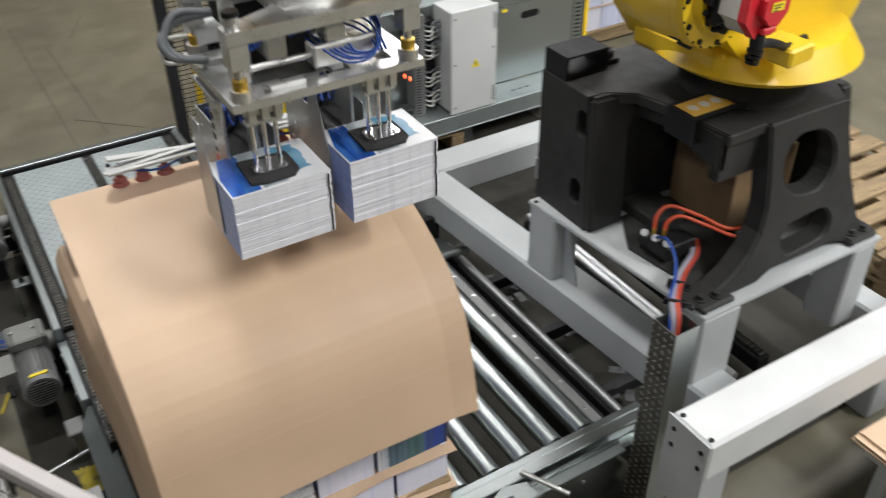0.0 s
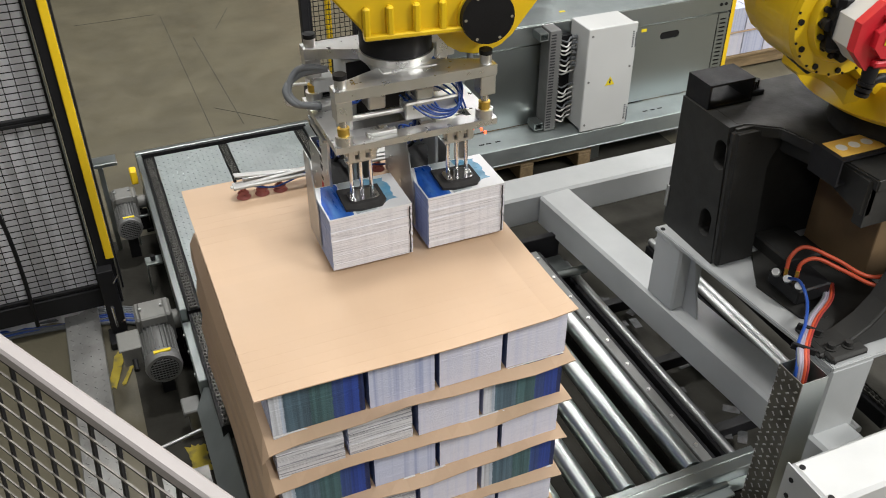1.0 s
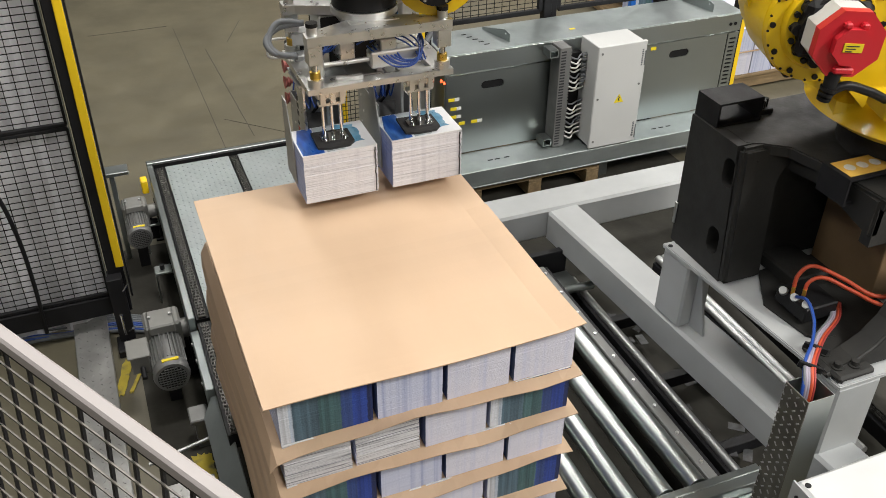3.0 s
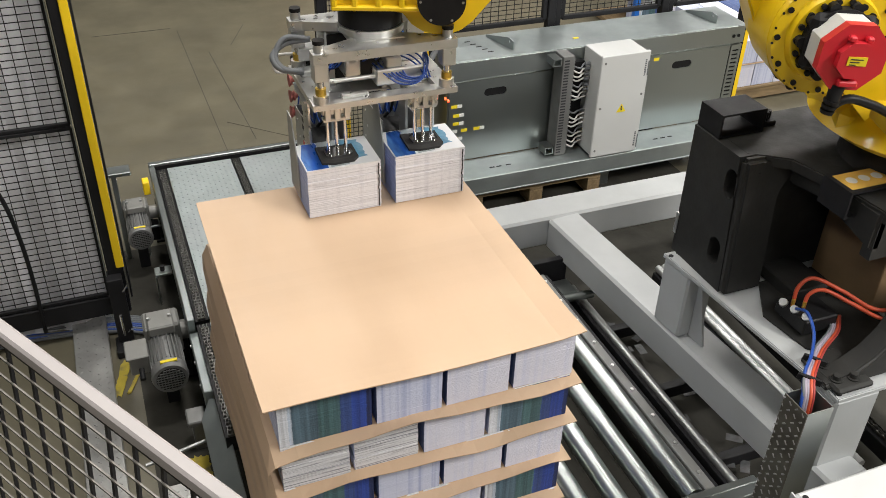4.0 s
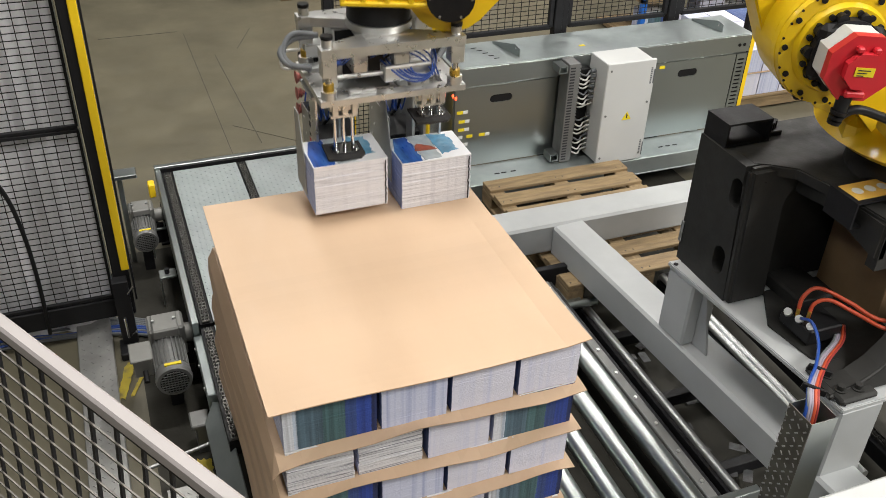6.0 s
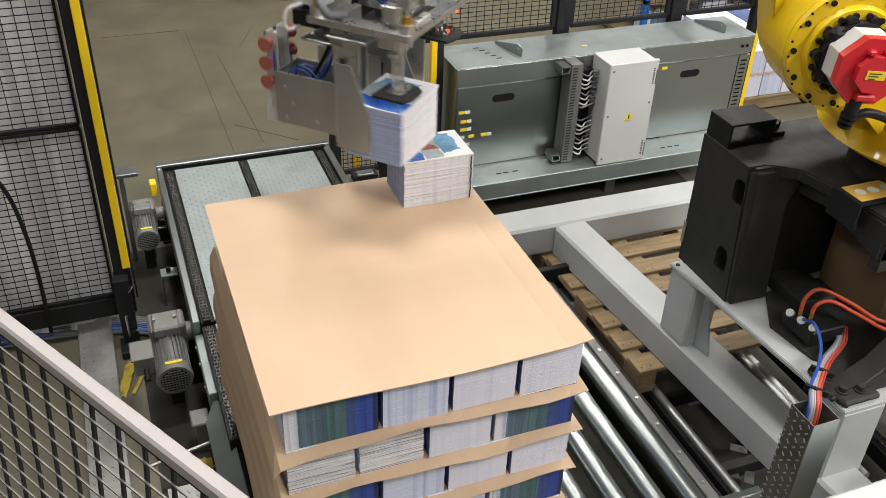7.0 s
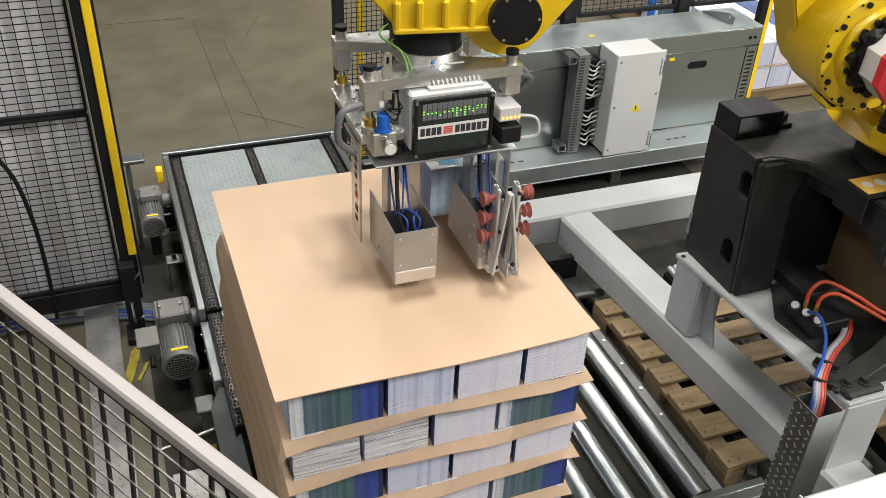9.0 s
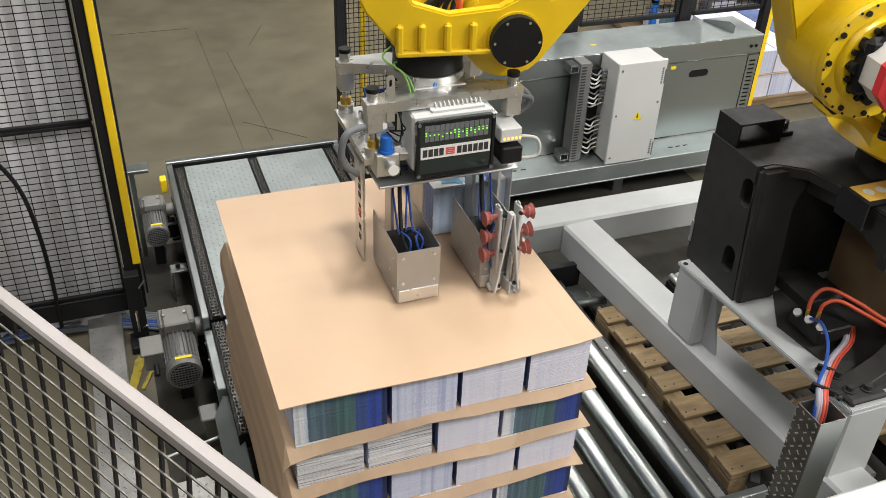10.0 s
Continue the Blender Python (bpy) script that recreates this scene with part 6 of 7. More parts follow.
    box(bm, -0.12, 0.06, 0.235, 0.275, 0.524, 0.534, 0.002)
    part("white_cable", bm, M["white_h"], ebox, kind="stuff")
    bm = B()
    hose(bm, [(0.10, 0.20, 0.55), (0.12, 0.17, 0.62), (0.16, 0.08, 0.645), (0.08, -0.02, 0.65)], 0.0038, 8)
    hose(bm, [(0.085, 0.20, 0.55), (0.10, 0.16, 0.60), (0.12, 0.08, 0.62), (0.0, 0.10, 0.64)], 0.0038, 8)
    part("earth_wire", bm, M["green_h"], ebox)
    bm = B()
    box(bm, -0.245, -0.17, 0.22, 0.32, 0.33, 0.39, 0.005)
    valve = part("valve_island", bm, M["black"], t)
    bm = B()
    box(bm, -0.24, -0.165, 0.20, 0.31, 0.405, 0.455, 0.004)
    part("bus_module", bm, M["cab"], valve)
    bm = B()
    for k in range(5):
        box(bm, -0.238 + 0.014 * k, -0.232 + 0.014 * k, 0.3105, 0.3115, 0.415, 0.423)
    part("amber_led", bm, M["led_o"], valve)
    bm = B()
    hose(bm, [(-0.235, 0.28, 0.41), (-0.30, 0.30, 0.40), (-0.31, 0.30, 0.34), (-0.24, 0.29, 0.33)], 0.0055, 8)
    part("white_loop", bm, M["white_h"], valve)
    bm = B()
    box(bm, 0.16, 0.24, 0.20, 0.27, 0.32, 0.40, 0.004)
    unit = part("air_unit", bm, M["inox"], t)
    bm = B()
    rod(bm, (0.20, 0.25, 0.40), (0.20, 0.25, 0.41), 0.026, seg=18)
    rod(bm, (0.20, 0.25, 0.41), (0.20, 0.25, 0.455), 0.021, 0.019, seg=18)
    part("regulator_knob", bm, M["knob"], unit, "blue pressure knob")
    bm = B()
    rod(bm, (0.19, 0.27, 0.355), (0.19, 0.295, 0.355), 0.022, seg=20)
    part("gauge", bm, M["chrome"], unit)
    bm = B()
    rod(bm, (0.19, 0.295, 0.355), (0.19, 0.2965, 0.355), 0.018, seg=20)
    part("gauge_face", bm, M["label_w"], unit)
    bm = B()
    box(bm, 0.19, 0.235, 0.19, 0.24, 0.46, 0.56, 0.004)
    box(bm, 0.185, 0.20, 0.225, 0.235, 0.55, 0.60, 0.003)
    sensor = part("sensor_block", bm, M["inox"], t)
    bm = B()
    slab(bm, [(0.172, 0.50), (0.198, 0.50), (0.198, 0.645), (0.192, 0.652), (0.178, 0.652), (0.172, 0.645)], [ring_slot(0.185, 0.628, 0.010, 0.026, 4)], 0.006, T((0, 0.246, 0)) @ FACE_XZ)
    part("slotted_plate", bm, M["inox"], sensor)
    bm = B()
    for k in range(3):
        hose(bm, [(0.20 - 0.01 * k, 0.25, 0.47), (0.165 - 0.01 * k, 0.27, 0.44 + 0.02 * k), (0.15, 0.24, 0.50), (0.17 - 0.02 * k, 0.20, 0.56)], 0.0028, 6)
    part("sensor_cable", bm, M["black"], sensor, kind="stuff")
    bm = B()
    box(bm, 0.196, 0.226, 0.2405, 0.2420, 0.475, 0.497)
    part("sensor_label", bm, M["label_w"], sensor)
    for x in (0.092, 0.070):
        bm = B()
        rod(bm, (x, 0.20, 0.526), (x, 0.20, 0.552), 0.012, 0.009, seg=10)
        part("cable_gland", bm, M["grey_h"], ebox)
    bm = B()
    rod(bm, (0.02, 0.19, 0.545), (0.012, 0.16, 0.59), 0.007, seg=10)
    part("blue_plug", bm, M["knob"], ebox)
    bm = B()
    for k in range(2):
        rod(bm, (0.262, -0.115 + 0.03 * k, 0.36 - 0.004 * k), (0.268, -0.115 + 0.03 * k, 0.36 - 0.004 * k), 0.006, seg=8)
    part("red_lamp", bm, M["led_r"], t, "small red signal lights")
    for o in t.children:
        if o not in marked and o.name.split(".")[0] in ("shelf", "control_box", "valve_island", "air_unit", "sensor_block"):
            o.location = (0, -0.055, 0.07)
    # two suction arms on the outer head, which open sideways
    pair = []
    for s in (-1, 1):
        bm = B()
        box(bm, s * 0.028 - 0.005, s * 0.028 + 0.005, -0.023, 0.023, 0.0, 0.31, 0.002)
        box(bm, s * 0.010 - 0.003, s * 0.010 + 0.003, -0.010, 0.010, 0.0, 0.32, 0.002, m=Matrix.Rotation(s * 0.06, 4, "Y"))
        box(bm, s * 0.004, s * 0.045, -0.018, 0.014, -0.012, 0.004, 0.002)
        box(bm, -0.004, 0.004, -0.014, 0.014, -0.005, 0.30, 0.002, m=T((s * 0.036, 0.026, 0.0)) @ Matrix.Rotation(-s * 0.13, 4, "Y"))
        arm = local("suction_arm", bm, M["arm_w"], t, "folding pale grey arm with red suction cups")
        bm = B()
        rod(bm, (s * 0.017, 0.012, 0.02), (s * 0.012, 0.012, 0.27), 0.0045, seg=8)
        rod(bm, (s * 0.017, 0.012, 0.09), (s * 0.016, 0.012, 0.13), 0.0085, seg=10)
        local("arm_rod", bm, M["inox_d"], arm)
        for z in (0.02, 0.16, 0.295):
            bm = B()
            rod(bm, (s * 0.022, 0.028, z), (s * 0.022, 0.036, z), 0.006, seg=10)
            local("hinge_pin", bm, M["blackp"], arm)
        for k in range(3):
            z = 0.135 + 0.07 * k
            bm = B()
            x = s * 0.052
            rod(bm, (s * 0.03, 0, z), (x, 0, z), 0.009, seg=12)
            rod(bm, (x, 0, z), (x + s * 0.008, 0, z), 0.012, 0.022, seg=18)
            rod(bm, (x + s * 0.008, 0, z), (x + s * 0.014, 0, z), 0.022, 0.017, seg=18)
            rod(bm, (x + s * 0.014, 0, z), (x + s * 0.026, 0, z), 0.017, 0.027, seg=18)
            local("suction_cup", bm, M["cup"], arm)
        bm = B()
        hose(bm, [(s * 0.035, -0.01, 0.24), (s * 0.05, -0.02, 0.16), (s * 0.035, -0.015, 0.08), (s * 0.02, -0.01, 0.02)], 0.0036, 6)
        local("arm_hose", bm, M["blue_h"], arm)
        pair.append(arm)
    return t, pair


CLAMPS = []
gripper_ob, suction_obs = gripper()


# ---- machine cabinet ----
def cabinet():
    t = thing("machine_cabinet", (2.8, 3.3, 0), "long galvanised sheet-metal machine housing beside the conveyor", "machine cabinet")
    x0, x1, yf, yb, zt = 1.775, 4.02, 3.06, 3.43, 1.045
    bm = B()
    box(bm, x0, x1, yf + 0.012, yb, 0.33, zt - 0.006, 0.004)
    part("body", bm, M["galv"], t)
    bm = B()
    box(bm, x0 - 0.01, x1 + 0.01, yf - 0.005, yb + 0.01, zt - 0.006, zt, 0.002)
    part("top", bm, M["galv_w"], t)
    for a, b, hx in ((x0 + 0.01, 2.58, 2.11), (3.17, x1 - 0.09, 3.54)):
        bm = B()
        slab(bm, [(a, 0.335), (b, 0.335), (b, 0.90), (a, 0.90)], [ring_slot(hx, 0.805, 0.16, 0.055)], 0.008, T((0, yf + 0.011, 0)) @ FACE_XZ)
        part("front_panel", bm, M["galv"], t)
        bm = B()
        slab(bm, ring_slot(hx, 0.805, 0.158, 0.053), [], 0.002, T((0, yf + 0.0105, 0)) @ FACE_XZ)
        part("hand_hole", bm, M["black"], t)
    bm = B()
    box(bm, x0, x1, yf - 0.008, yf + 0.010, 0.915, zt - 0.007, 0.002)
    part("top_band", bm, M["galv"], t)
    bm = B()
    box(bm, x0 - 0.05, x1 + 0.05, yf - 0.24, yf + 0.01, 0.305, 0.325, 0.003)
    part("ledge", bm, M["galv_w"], t)
    bm = B()
    box(bm, x0 - 0.05, x1 + 0.05, yf - 0.255, yf - 0.240, 0.213, 0.328, 0.003)
    part("ledge_front", bm, M["galv_w"], t)
    bm = B()
    box(bm, x0 - 0.05, x1 + 0.05, yf - 0.255, yf - 0.18, 0.20, 0.212, 0.003)
    part("ledge_lip", bm, M["galv_w"], t)
    bm = B()
    for x in (2.05, 2.10, 2.17, 3.32, 3.38, 3.44, 3.9):
        slab(bm, ring_slot(x, 0, 0.04, 0.013, 5), [], 0.001, T((0, yf - 0.14, 0.3255)))
    for k, z in ((0, 0.97), (1, 0.97)):
        rod(bm, (x1 - 0.05 - 0.04 * k, yf - 0.009, z), (x1 - 0.05 - 0.04 * k, yf - 0.014, z), 0.012, seg=10)
    part("slot", bm, M["black"], t, kind="stuff")
    for x in (1.7, 2.96, 3.9):
        bm = B()
        box(bm, x - 0.04, x + 0.04, yf - 0.1, yf - 0.02, 0, 0.199, 0.004)
        part("leg", bm, M["galv"], t)
        bm = B()
        box(bm, x - 0.04, x + 0.04, yb - 0.1, yb - 0.02, 0, 0.33, 0.004)
        part("leg", bm, M["galv"], t)
    bm = B()
    bm.free()
    for x, w in ((2.18, 0.28), (3.75, 0.28)):
        bm = B()
        slab(bm, [(0, 0), (w, 0), (w, 0.055), (w - 0.05, 0.07), (0, 0.015)], [ring_slot(w - 0.04, 0.045, 0.014, 0.014, 4)], 0.004, T((x, yb - 0.03, zt)) @ pose(0, 0, 0, 90, 0, 285))
        part("lifting_bracket", bm, M["galv"], t)
    bm = B()
    for k in range(5):
        xx = x0 + 0.28 + 0.13 * k
        slab(bm, ring_slot(0, 0, 0.04, 0.012, 4), [], 0.001, T((2.02 + 0.02 * k, yb - 0.08 - 0.05 * k, zt + 0.0005)))
    part("top_slot", bm, M["black"], t, kind="stuff")
    # perforated end strip
    bm = B()
    slab(bm, [(0, 0.36), (0.085, 0.36), (0.085, 0.90), (0, 0.90)], [ring_slot(0.042, 0.39 + 0.031 * k, 0.055, 0.014, 3) for k in range(16)], 0.006, T((x1 - 0.085, yf + 0.004, 0)) @ FACE_XZ)
    part("perforated_strip", bm, M["galv"], t)
    bm = B()
    box(bm, x1 - 0.083, x1 - 0.002, yf + 0.006, yf + 0.0115, 0.37, 0.89)
    part("strip_backing", bm, M["black"], t)
    bm = B()
    bm.free()
    for x, z in ((1.80, 0.726), (1.815, 0.66), (1.815, 0.602), (1.875, 0.548), (1.81, 0.492), (1.965, 0.547), (3.30, 0.86)):
        bm = B()
        box(bm, x, x + 0.042, yf - 0.0005, yf + 0.002, z, z + 0.021)
        part("label", bm, M["label_y"], t, "small yellow label")
    for x, z in ((1.80, 0.726), (1.815, 0.66), (1.815, 0.602), (1.771, 0.548), (1.81, 0.492), (1.965, 0.547)):
        bm = B()
        box(bm, x + 0.043, x + 0.075, yf - 0.0005, yf + 0.002, z, z + 0.021)
        part("label", bm, M["label_w"], t, "small white label")
    bm = B()
    box(bm, 2.72, 2.76, yf + 0.12, yf + 0.14, zt, zt + 0.003)
    part("top_label", bm, M["label_y"], t)
    return t


cabinet()


def enclosure():
    x0, x1, yf, z0, z1 = 2.722, 3.085, 2.80, 0.337, 1.066
    t = thing("electrical_enclosure", (2.94, 2.95, z0), "pale grey electrical enclosure with a warning triangle, fixed to the cabinet", "enclosure")
    bm = B()
    box(bm, x0 + 0.01, x1 - 0.01, yf + 0.02, 3.045, z0 + 0.01, z1 - 0.01, 0.004)
    part("body", bm, M["cab"], t)
    bm = B()
    box(bm, x0, x1, yf, yf + 0.022, z0, z1, 0.006)
    door = part("door", bm, M["cab"], t)
    bm = B()
    slab(bm, [(-0.035, 0), (0.035, 0), (0, 0.06)], [], 0.002, T((2.915, yf, 0.655)) @ FACE_XZ)
    part("warning_triangle", bm, M["label_y"], door, "yellow warning triangle")
    bm = B()
    slab(bm, [(-0.004, 0.012), (0.006, 0.012), (0.002, 0.028), (0.008, 0.028), (-0.002, 0.046), (-0.006, 0.046), (-0.002, 0.03), (-0.007, 0.03)], [], 0.001, T((2.915, yf - 0.002, 0.655)) @ FACE_XZ)
    part("flash_sign", bm, M["ink"], door)
    bm = B()
    for x, z in ((x0 + 0.03, z1 - 0.05), (x0 + 0.03, z0 + 0.05), (x1 - 0.03, z1 - 0.3), (x1 - 0.03, z0 + 0.05), (x0 + 0.03, 0.7)):
        rod(bm, (x, yf, z), (x, yf - 0.003, z), 0.008, seg=10)
    part("screw", bm, M["motg"], door)
    for z in (z1 - 0.12, z0 + 0.08):
        bm = B()
        box(bm, x1 - 0.012, x1 - 0.006, yf - 0.003, yf + 0.001, z - 0.05, z + 0.05)
        part("hinge", bm, M["grey_h"], door)
    for x, z0b, n in ((x1 - 0.035, z1 - 0.17, 9), (x1 - 0.035, z0 + 0.05, 8)):
        bm = B()
        for k in range(n):
            box(bm, x, x + 0.012, yf - 0.0012, yf - 0.0002, z0b + 0.013 * k, z0b + 0.013 * k + 0.009)
        part("print_bar", bm, M["grey_h"], door, kind="stuff")
    d = thing("wiring_duct", (2.57, 3.0, 0.23), "slotted grey plastic wiring duct beside the enclosure", "wiring duct")
    bm = B()
    box(bm, 2.515, 2.595, 2.925, 3.045, 0.33, 1.04, 0.002)
    part("cover", bm, M["motg"], d)
    for zc in (0.35, 0.985):
        bm = B()
        slab(bm, [(-0.03, 0), (0.03, 0), (0.03, 0.05), (-0.03, 0.05)], [[(-0.024, 0.006), (-0.024, 0.044), (0.024, 0.044), (0.024, 0.006)]], 0.10, T((2.47, 3.02, zc)) @ FACE_XZ)
        part("square_tube", bm, M["galv"], d, "short galvanised square tube")
    for side in (2.595,):
        proto = None
        for k in range(34):
            z = 0.345 + 0.02 * k
            if proto is None:
                bm = B()
                box(bm, 2.595, 2.604, 2.93, 3.04, z, z + 0.011)
                proto = part("finger", bm, M["motg"], d)
            else:
                share(proto, (0, 0, 0.02 * k))
    bm = B()
    for k in range(34):
        z = 0.347 + 0.02 * k
        box(bm, 2.525, 2.560, 2.9238, 2.9252, z, z + 0.010)
    part("vent_slot", bm, M["ink"], d, kind="stuff")
    c = thing("cable_bundle", (2.66, 3.0, 0.4), "white and grey cables from the duct into the enclosure", "cable")
    rng = random.Random(4)
    for k in range(16):
        z = 0.97 - 0.034 * k - (0.06 if k > 7 else 0)
        bm = B()
        hose(bm, [(2.595, 2.96, z + rng.uniform(-0.01, 0.01)), (2.635, 2.93 + rng.uniform(-0.02, 0.02), z - 0.014), (2.68, 2.95, z - 0.005), (2.728, 2.96, z)], 0.006, 6)
        part("cable", bm, M["white_h"] if k % 4 else M["grey_h"], c)
    bm = B()
    for k in range(6):
        z = 0.965 - 0.036 * k
        rod(bm, (2.69, 2.95, z), (2.725, 2.95, z), 0.013, seg=10)
    part("gland", bm, M["grey_h"], c)
    bm = B()
    box(bm, 2.605, 2.72, 3.0, 3.046, 0.36, 0.96)
    part("backing", bm, M["black"], c)


enclosure()


# ---- guards and fences ----
def mesh_fence(x0, x1, z0, z1, m, nx, nz, label, wire=0.0019, frame=0.016):
    t = thing("mesh_fence", m.translation, label, "fence", "mesh guards")
    bm = B()
    bar_mesh(bm, x0, x1, z0, z1, nx, nz, wire, m)
    part("wire_mesh", bm, M["blackp"], t, kind="stuff")
    bm = B()
    for c in ((x0 - frame, x0 + frame, z0, z1), (x1 - frame, x1 + frame, z0, z1), (x0, x1, z0 - frame, z0 + frame), (x0, x1, z1 - frame, z1 + frame)):
        box(bm, c[0], c[1], -frame, frame, c[2], c[3], 0.003, m=m)
    part("frame", bm, M["blackp"], t)
    return t


def guards():
    # gate at the conveyor mouth: light post, mesh door with a grey sheet behind
    t = thing("light_curtain_post", (-0.37, 2.35, 0), "black light-curtain post with a yellow front, standing on the floor", "guard post", "light posts")
    bm = B()
    box(bm, -0.425, -0.345, 2.30, 2.40, 0.20, 2.9, 0.006)
    part("post", bm, M["blackp"], t)
    bm = B()
    box(bm, -0.378, -0.338, 2.285, 2.2995, 0.50, 2.9, 0.004)
    part("yellow_front", bm, M["ypost"], t, "bright yellow strip")
    bm = B()
    box(bm, -0.335, -0.325, 2.29, 2.41, 0.30, 2.9, 0.002)
    part("edge", bm, M["blackp"], t)
    bm = B()
    box(bm, -0.436, -0.431, 2.285, 2.30, 0.45, 2.9, 0.001)
    part("steel_edge", bm, M["galv"], t)
    bm = B()
    box(bm, -0.44, -0.36, 2.24, 2.34, 0.05, 0.46, 0.004)
    box(bm, -0.46, -0.38, 2.16, 2.30, 0.0, 0.05, 0.006)
    part("foot", bm, M["blackp"], t)
    bm = B()
    rod(bm, (-0.405, 2.235, 0.10), (-0.405, 2.20, 0.26), 0.008, seg=8)
    rod(bm, (-0.385, 2.23, 0.12), (-0.36, 2.17, 0.18), 0.007, seg=8)
    rod(bm, (-0.37, 2.24, 0.38), (-0.34, 2.24, 0.42), 0.006, seg=8)
    part("latch", bm, M["chrome"], t, kind="stuff")
    mesh_fence(-1.55, -0.445, 0.262, 1.260, T((0, 2.42, 0)), 19, 28, "black wire mesh guard door in front of a grey sheet", frame=0.010)
    mesh_fence(-1.55, -0.445, 1.282, 2.9, T((0, 2.42, 0)), 19, 47, "black wire mesh guard panel in front of a grey sheet", frame=0.010)
    p = thing("guard_sheet", (-1.0, 2.5, 0.2), "ribbed light grey sheet behind the wire mesh", "guard sheet")
    bm = B()
    prof = [(-1.62 + 0.01 * k, 2.52 + 0.012 * max(-1, min(1, 2.2 * math.sin(2 * math.pi * k / 26)))) for k in range(117)]
    for (xa, ya), (xb, yb) in zip(prof, prof[1:]):
        v = [bm.verts.new(q) for q in ((xa, ya, 0.0), (xb, yb, 0.0), (xb, yb, 2.95), (xa, ya, 2.95), (xa, ya + 0.003, 0.0), (xb, yb + 0.003, 0.0), (xb, yb + 0.003, 2.95), (xa, ya + 0.003, 2.95))]
        bm.faces.new(v[:4])
        bm.faces.new(v[7:3:-1])
    bmesh.ops.remove_doubles(bm, verts=bm.verts, dist=1e-5)
    part("sheet", bm, M["panel"], p)
    bm = B()
    hose(bm, [(-0.80, 2.40, 0.10), (-0.79, 2.395, 0.45), (-0.80, 2.395, 0.75), (-0.84, 2.395, 1.0), (-0.95, 2.395, 1.22)], 0.011, 8)
    tagged(part("fence_cable", bm, M["black"], None), "black cable tied to the wire mesh guard", "cable")
    bm = B()
    box(bm, -1.6, -0.43, 2.40, 2.46, 0.13, 0.248, 0.004)
    part("bottom_rail", bm, M["blackp"], p)
    s = thing("reflector_stand", (-0.31, 3.12, 0), "small galvanised bracket stand beside the conveyor", "bracket")
    bm = B()
    box(bm, -0.325, -0.295, 3.10, 3.14, 0.0, 0.60, 0.004)
    box(bm, -0.35, -0.21, 3.07, 3.17, 0.60, 0.625, 0.004)
    part("stand", bm, M["galv"], s)
    y = thing("yellow_sensor", (-0.135, 3.26, 0.36), "small yellow sensor box at the conveyor side", "sensor")
    bm = B()
    box(bm, -0.155, -0.115, 3.23, 3.30, 0.36, 0.45, 0.006)
    part("case", bm, M["ypost"], y)
    # fence behind the cabinet and at the far side of the conveyor
    for x in (2.70, 3.62, 4.36):
        g = thing("fence_post", (x, 3.5, 0), "black square fence post with a yellow face" if x > 4 else "black square fence post beside the cabinet", "fence post", "fence posts")
        bm = B()
        box(bm, x - 0.03, x + 0.03, 3.47, 3.53, 0, 2.6, 0.004)
        part("post", bm, M["blackp"], g)
        bm = B()
        box(bm, x + 0.031, x + 0.075, 3.48, 3.52, 0, 2.6, 0.004)
        part("post_face", bm, M["ypost"] if x > 4 else M["blackp"], g)
    for x0, x1, n in ((1.50, 2.65, 20), (2.79, 3.57, 14), (3.71, 4.31, 10)):
        mesh_fence(x0, x1, 1.075, 2.6, T((0, 3.5, 0)), n, 48, "black wire mesh fence panel above the cabinet")
    mesh_fence(1.13, 1.43, 0.12, 2.6, T((0, 3.6, 0)), 9, 76, "narrow black wire mesh fence panel beside the conveyor end")
    for x in (1.10, 1.46):
        g = thing("fence_post", (x, 3.6, 0), "black square fence post on the floor", "fence post", "fence posts")
        bm = B()
        box(bm, x - 0.026, x + 0.026, 3.57, 3.63, 0, 2.7, 0.004)
        part("post", bm, M["blackp"], g)
    g = thing("light_curtain_post", (1.28, 3.68, 0), "slim yellow light-curtain post behind the mesh", "guard post", "light posts")
    bm = B()
    box(bm, 1.265, 1.30, 3.68, 3.72, 0, 2.7, 0.004)
    part("post", bm, M["ypost"], g)
    g = thing("light_curtain_post", (1.70, 3.25, 0), "slim yellow light-curtain post with a black edge at the cabinet's end", "guard post", "light posts")
    bm = B()
    box(bm, 1.66, 1.70, 3.22, 3.26, 0, 2.7, 0.004)
    part("post", bm, M["ypost"], g)
    bm = B()
    box(bm, 1.702, 1.745, 3.22, 3.30, 0, 2.7, 0.004)
    part("edge", bm, M["blackp"], g)
    w = thing("sensor_box", (1.12, 2.95, 0.3), "black sensor on a steel bracket at the conveyor edge", "sensor")
    bm = B()
    box(bm, 1.10, 1.15, 2.90, 2.94, 0.0, 0.44, 0.004)
    box(bm, 1.04, 1.20, 2.88, 2.96, 0.44, 0.49, 0.006)
    part("bracket", bm, M["blackp"], w)
    bm = B()
    box(bm, 1.06, 1.17, 2.87, 2.93, 0.49, 0.505, 0.004)
    part("plate", bm, M["galv"], w)


guards()


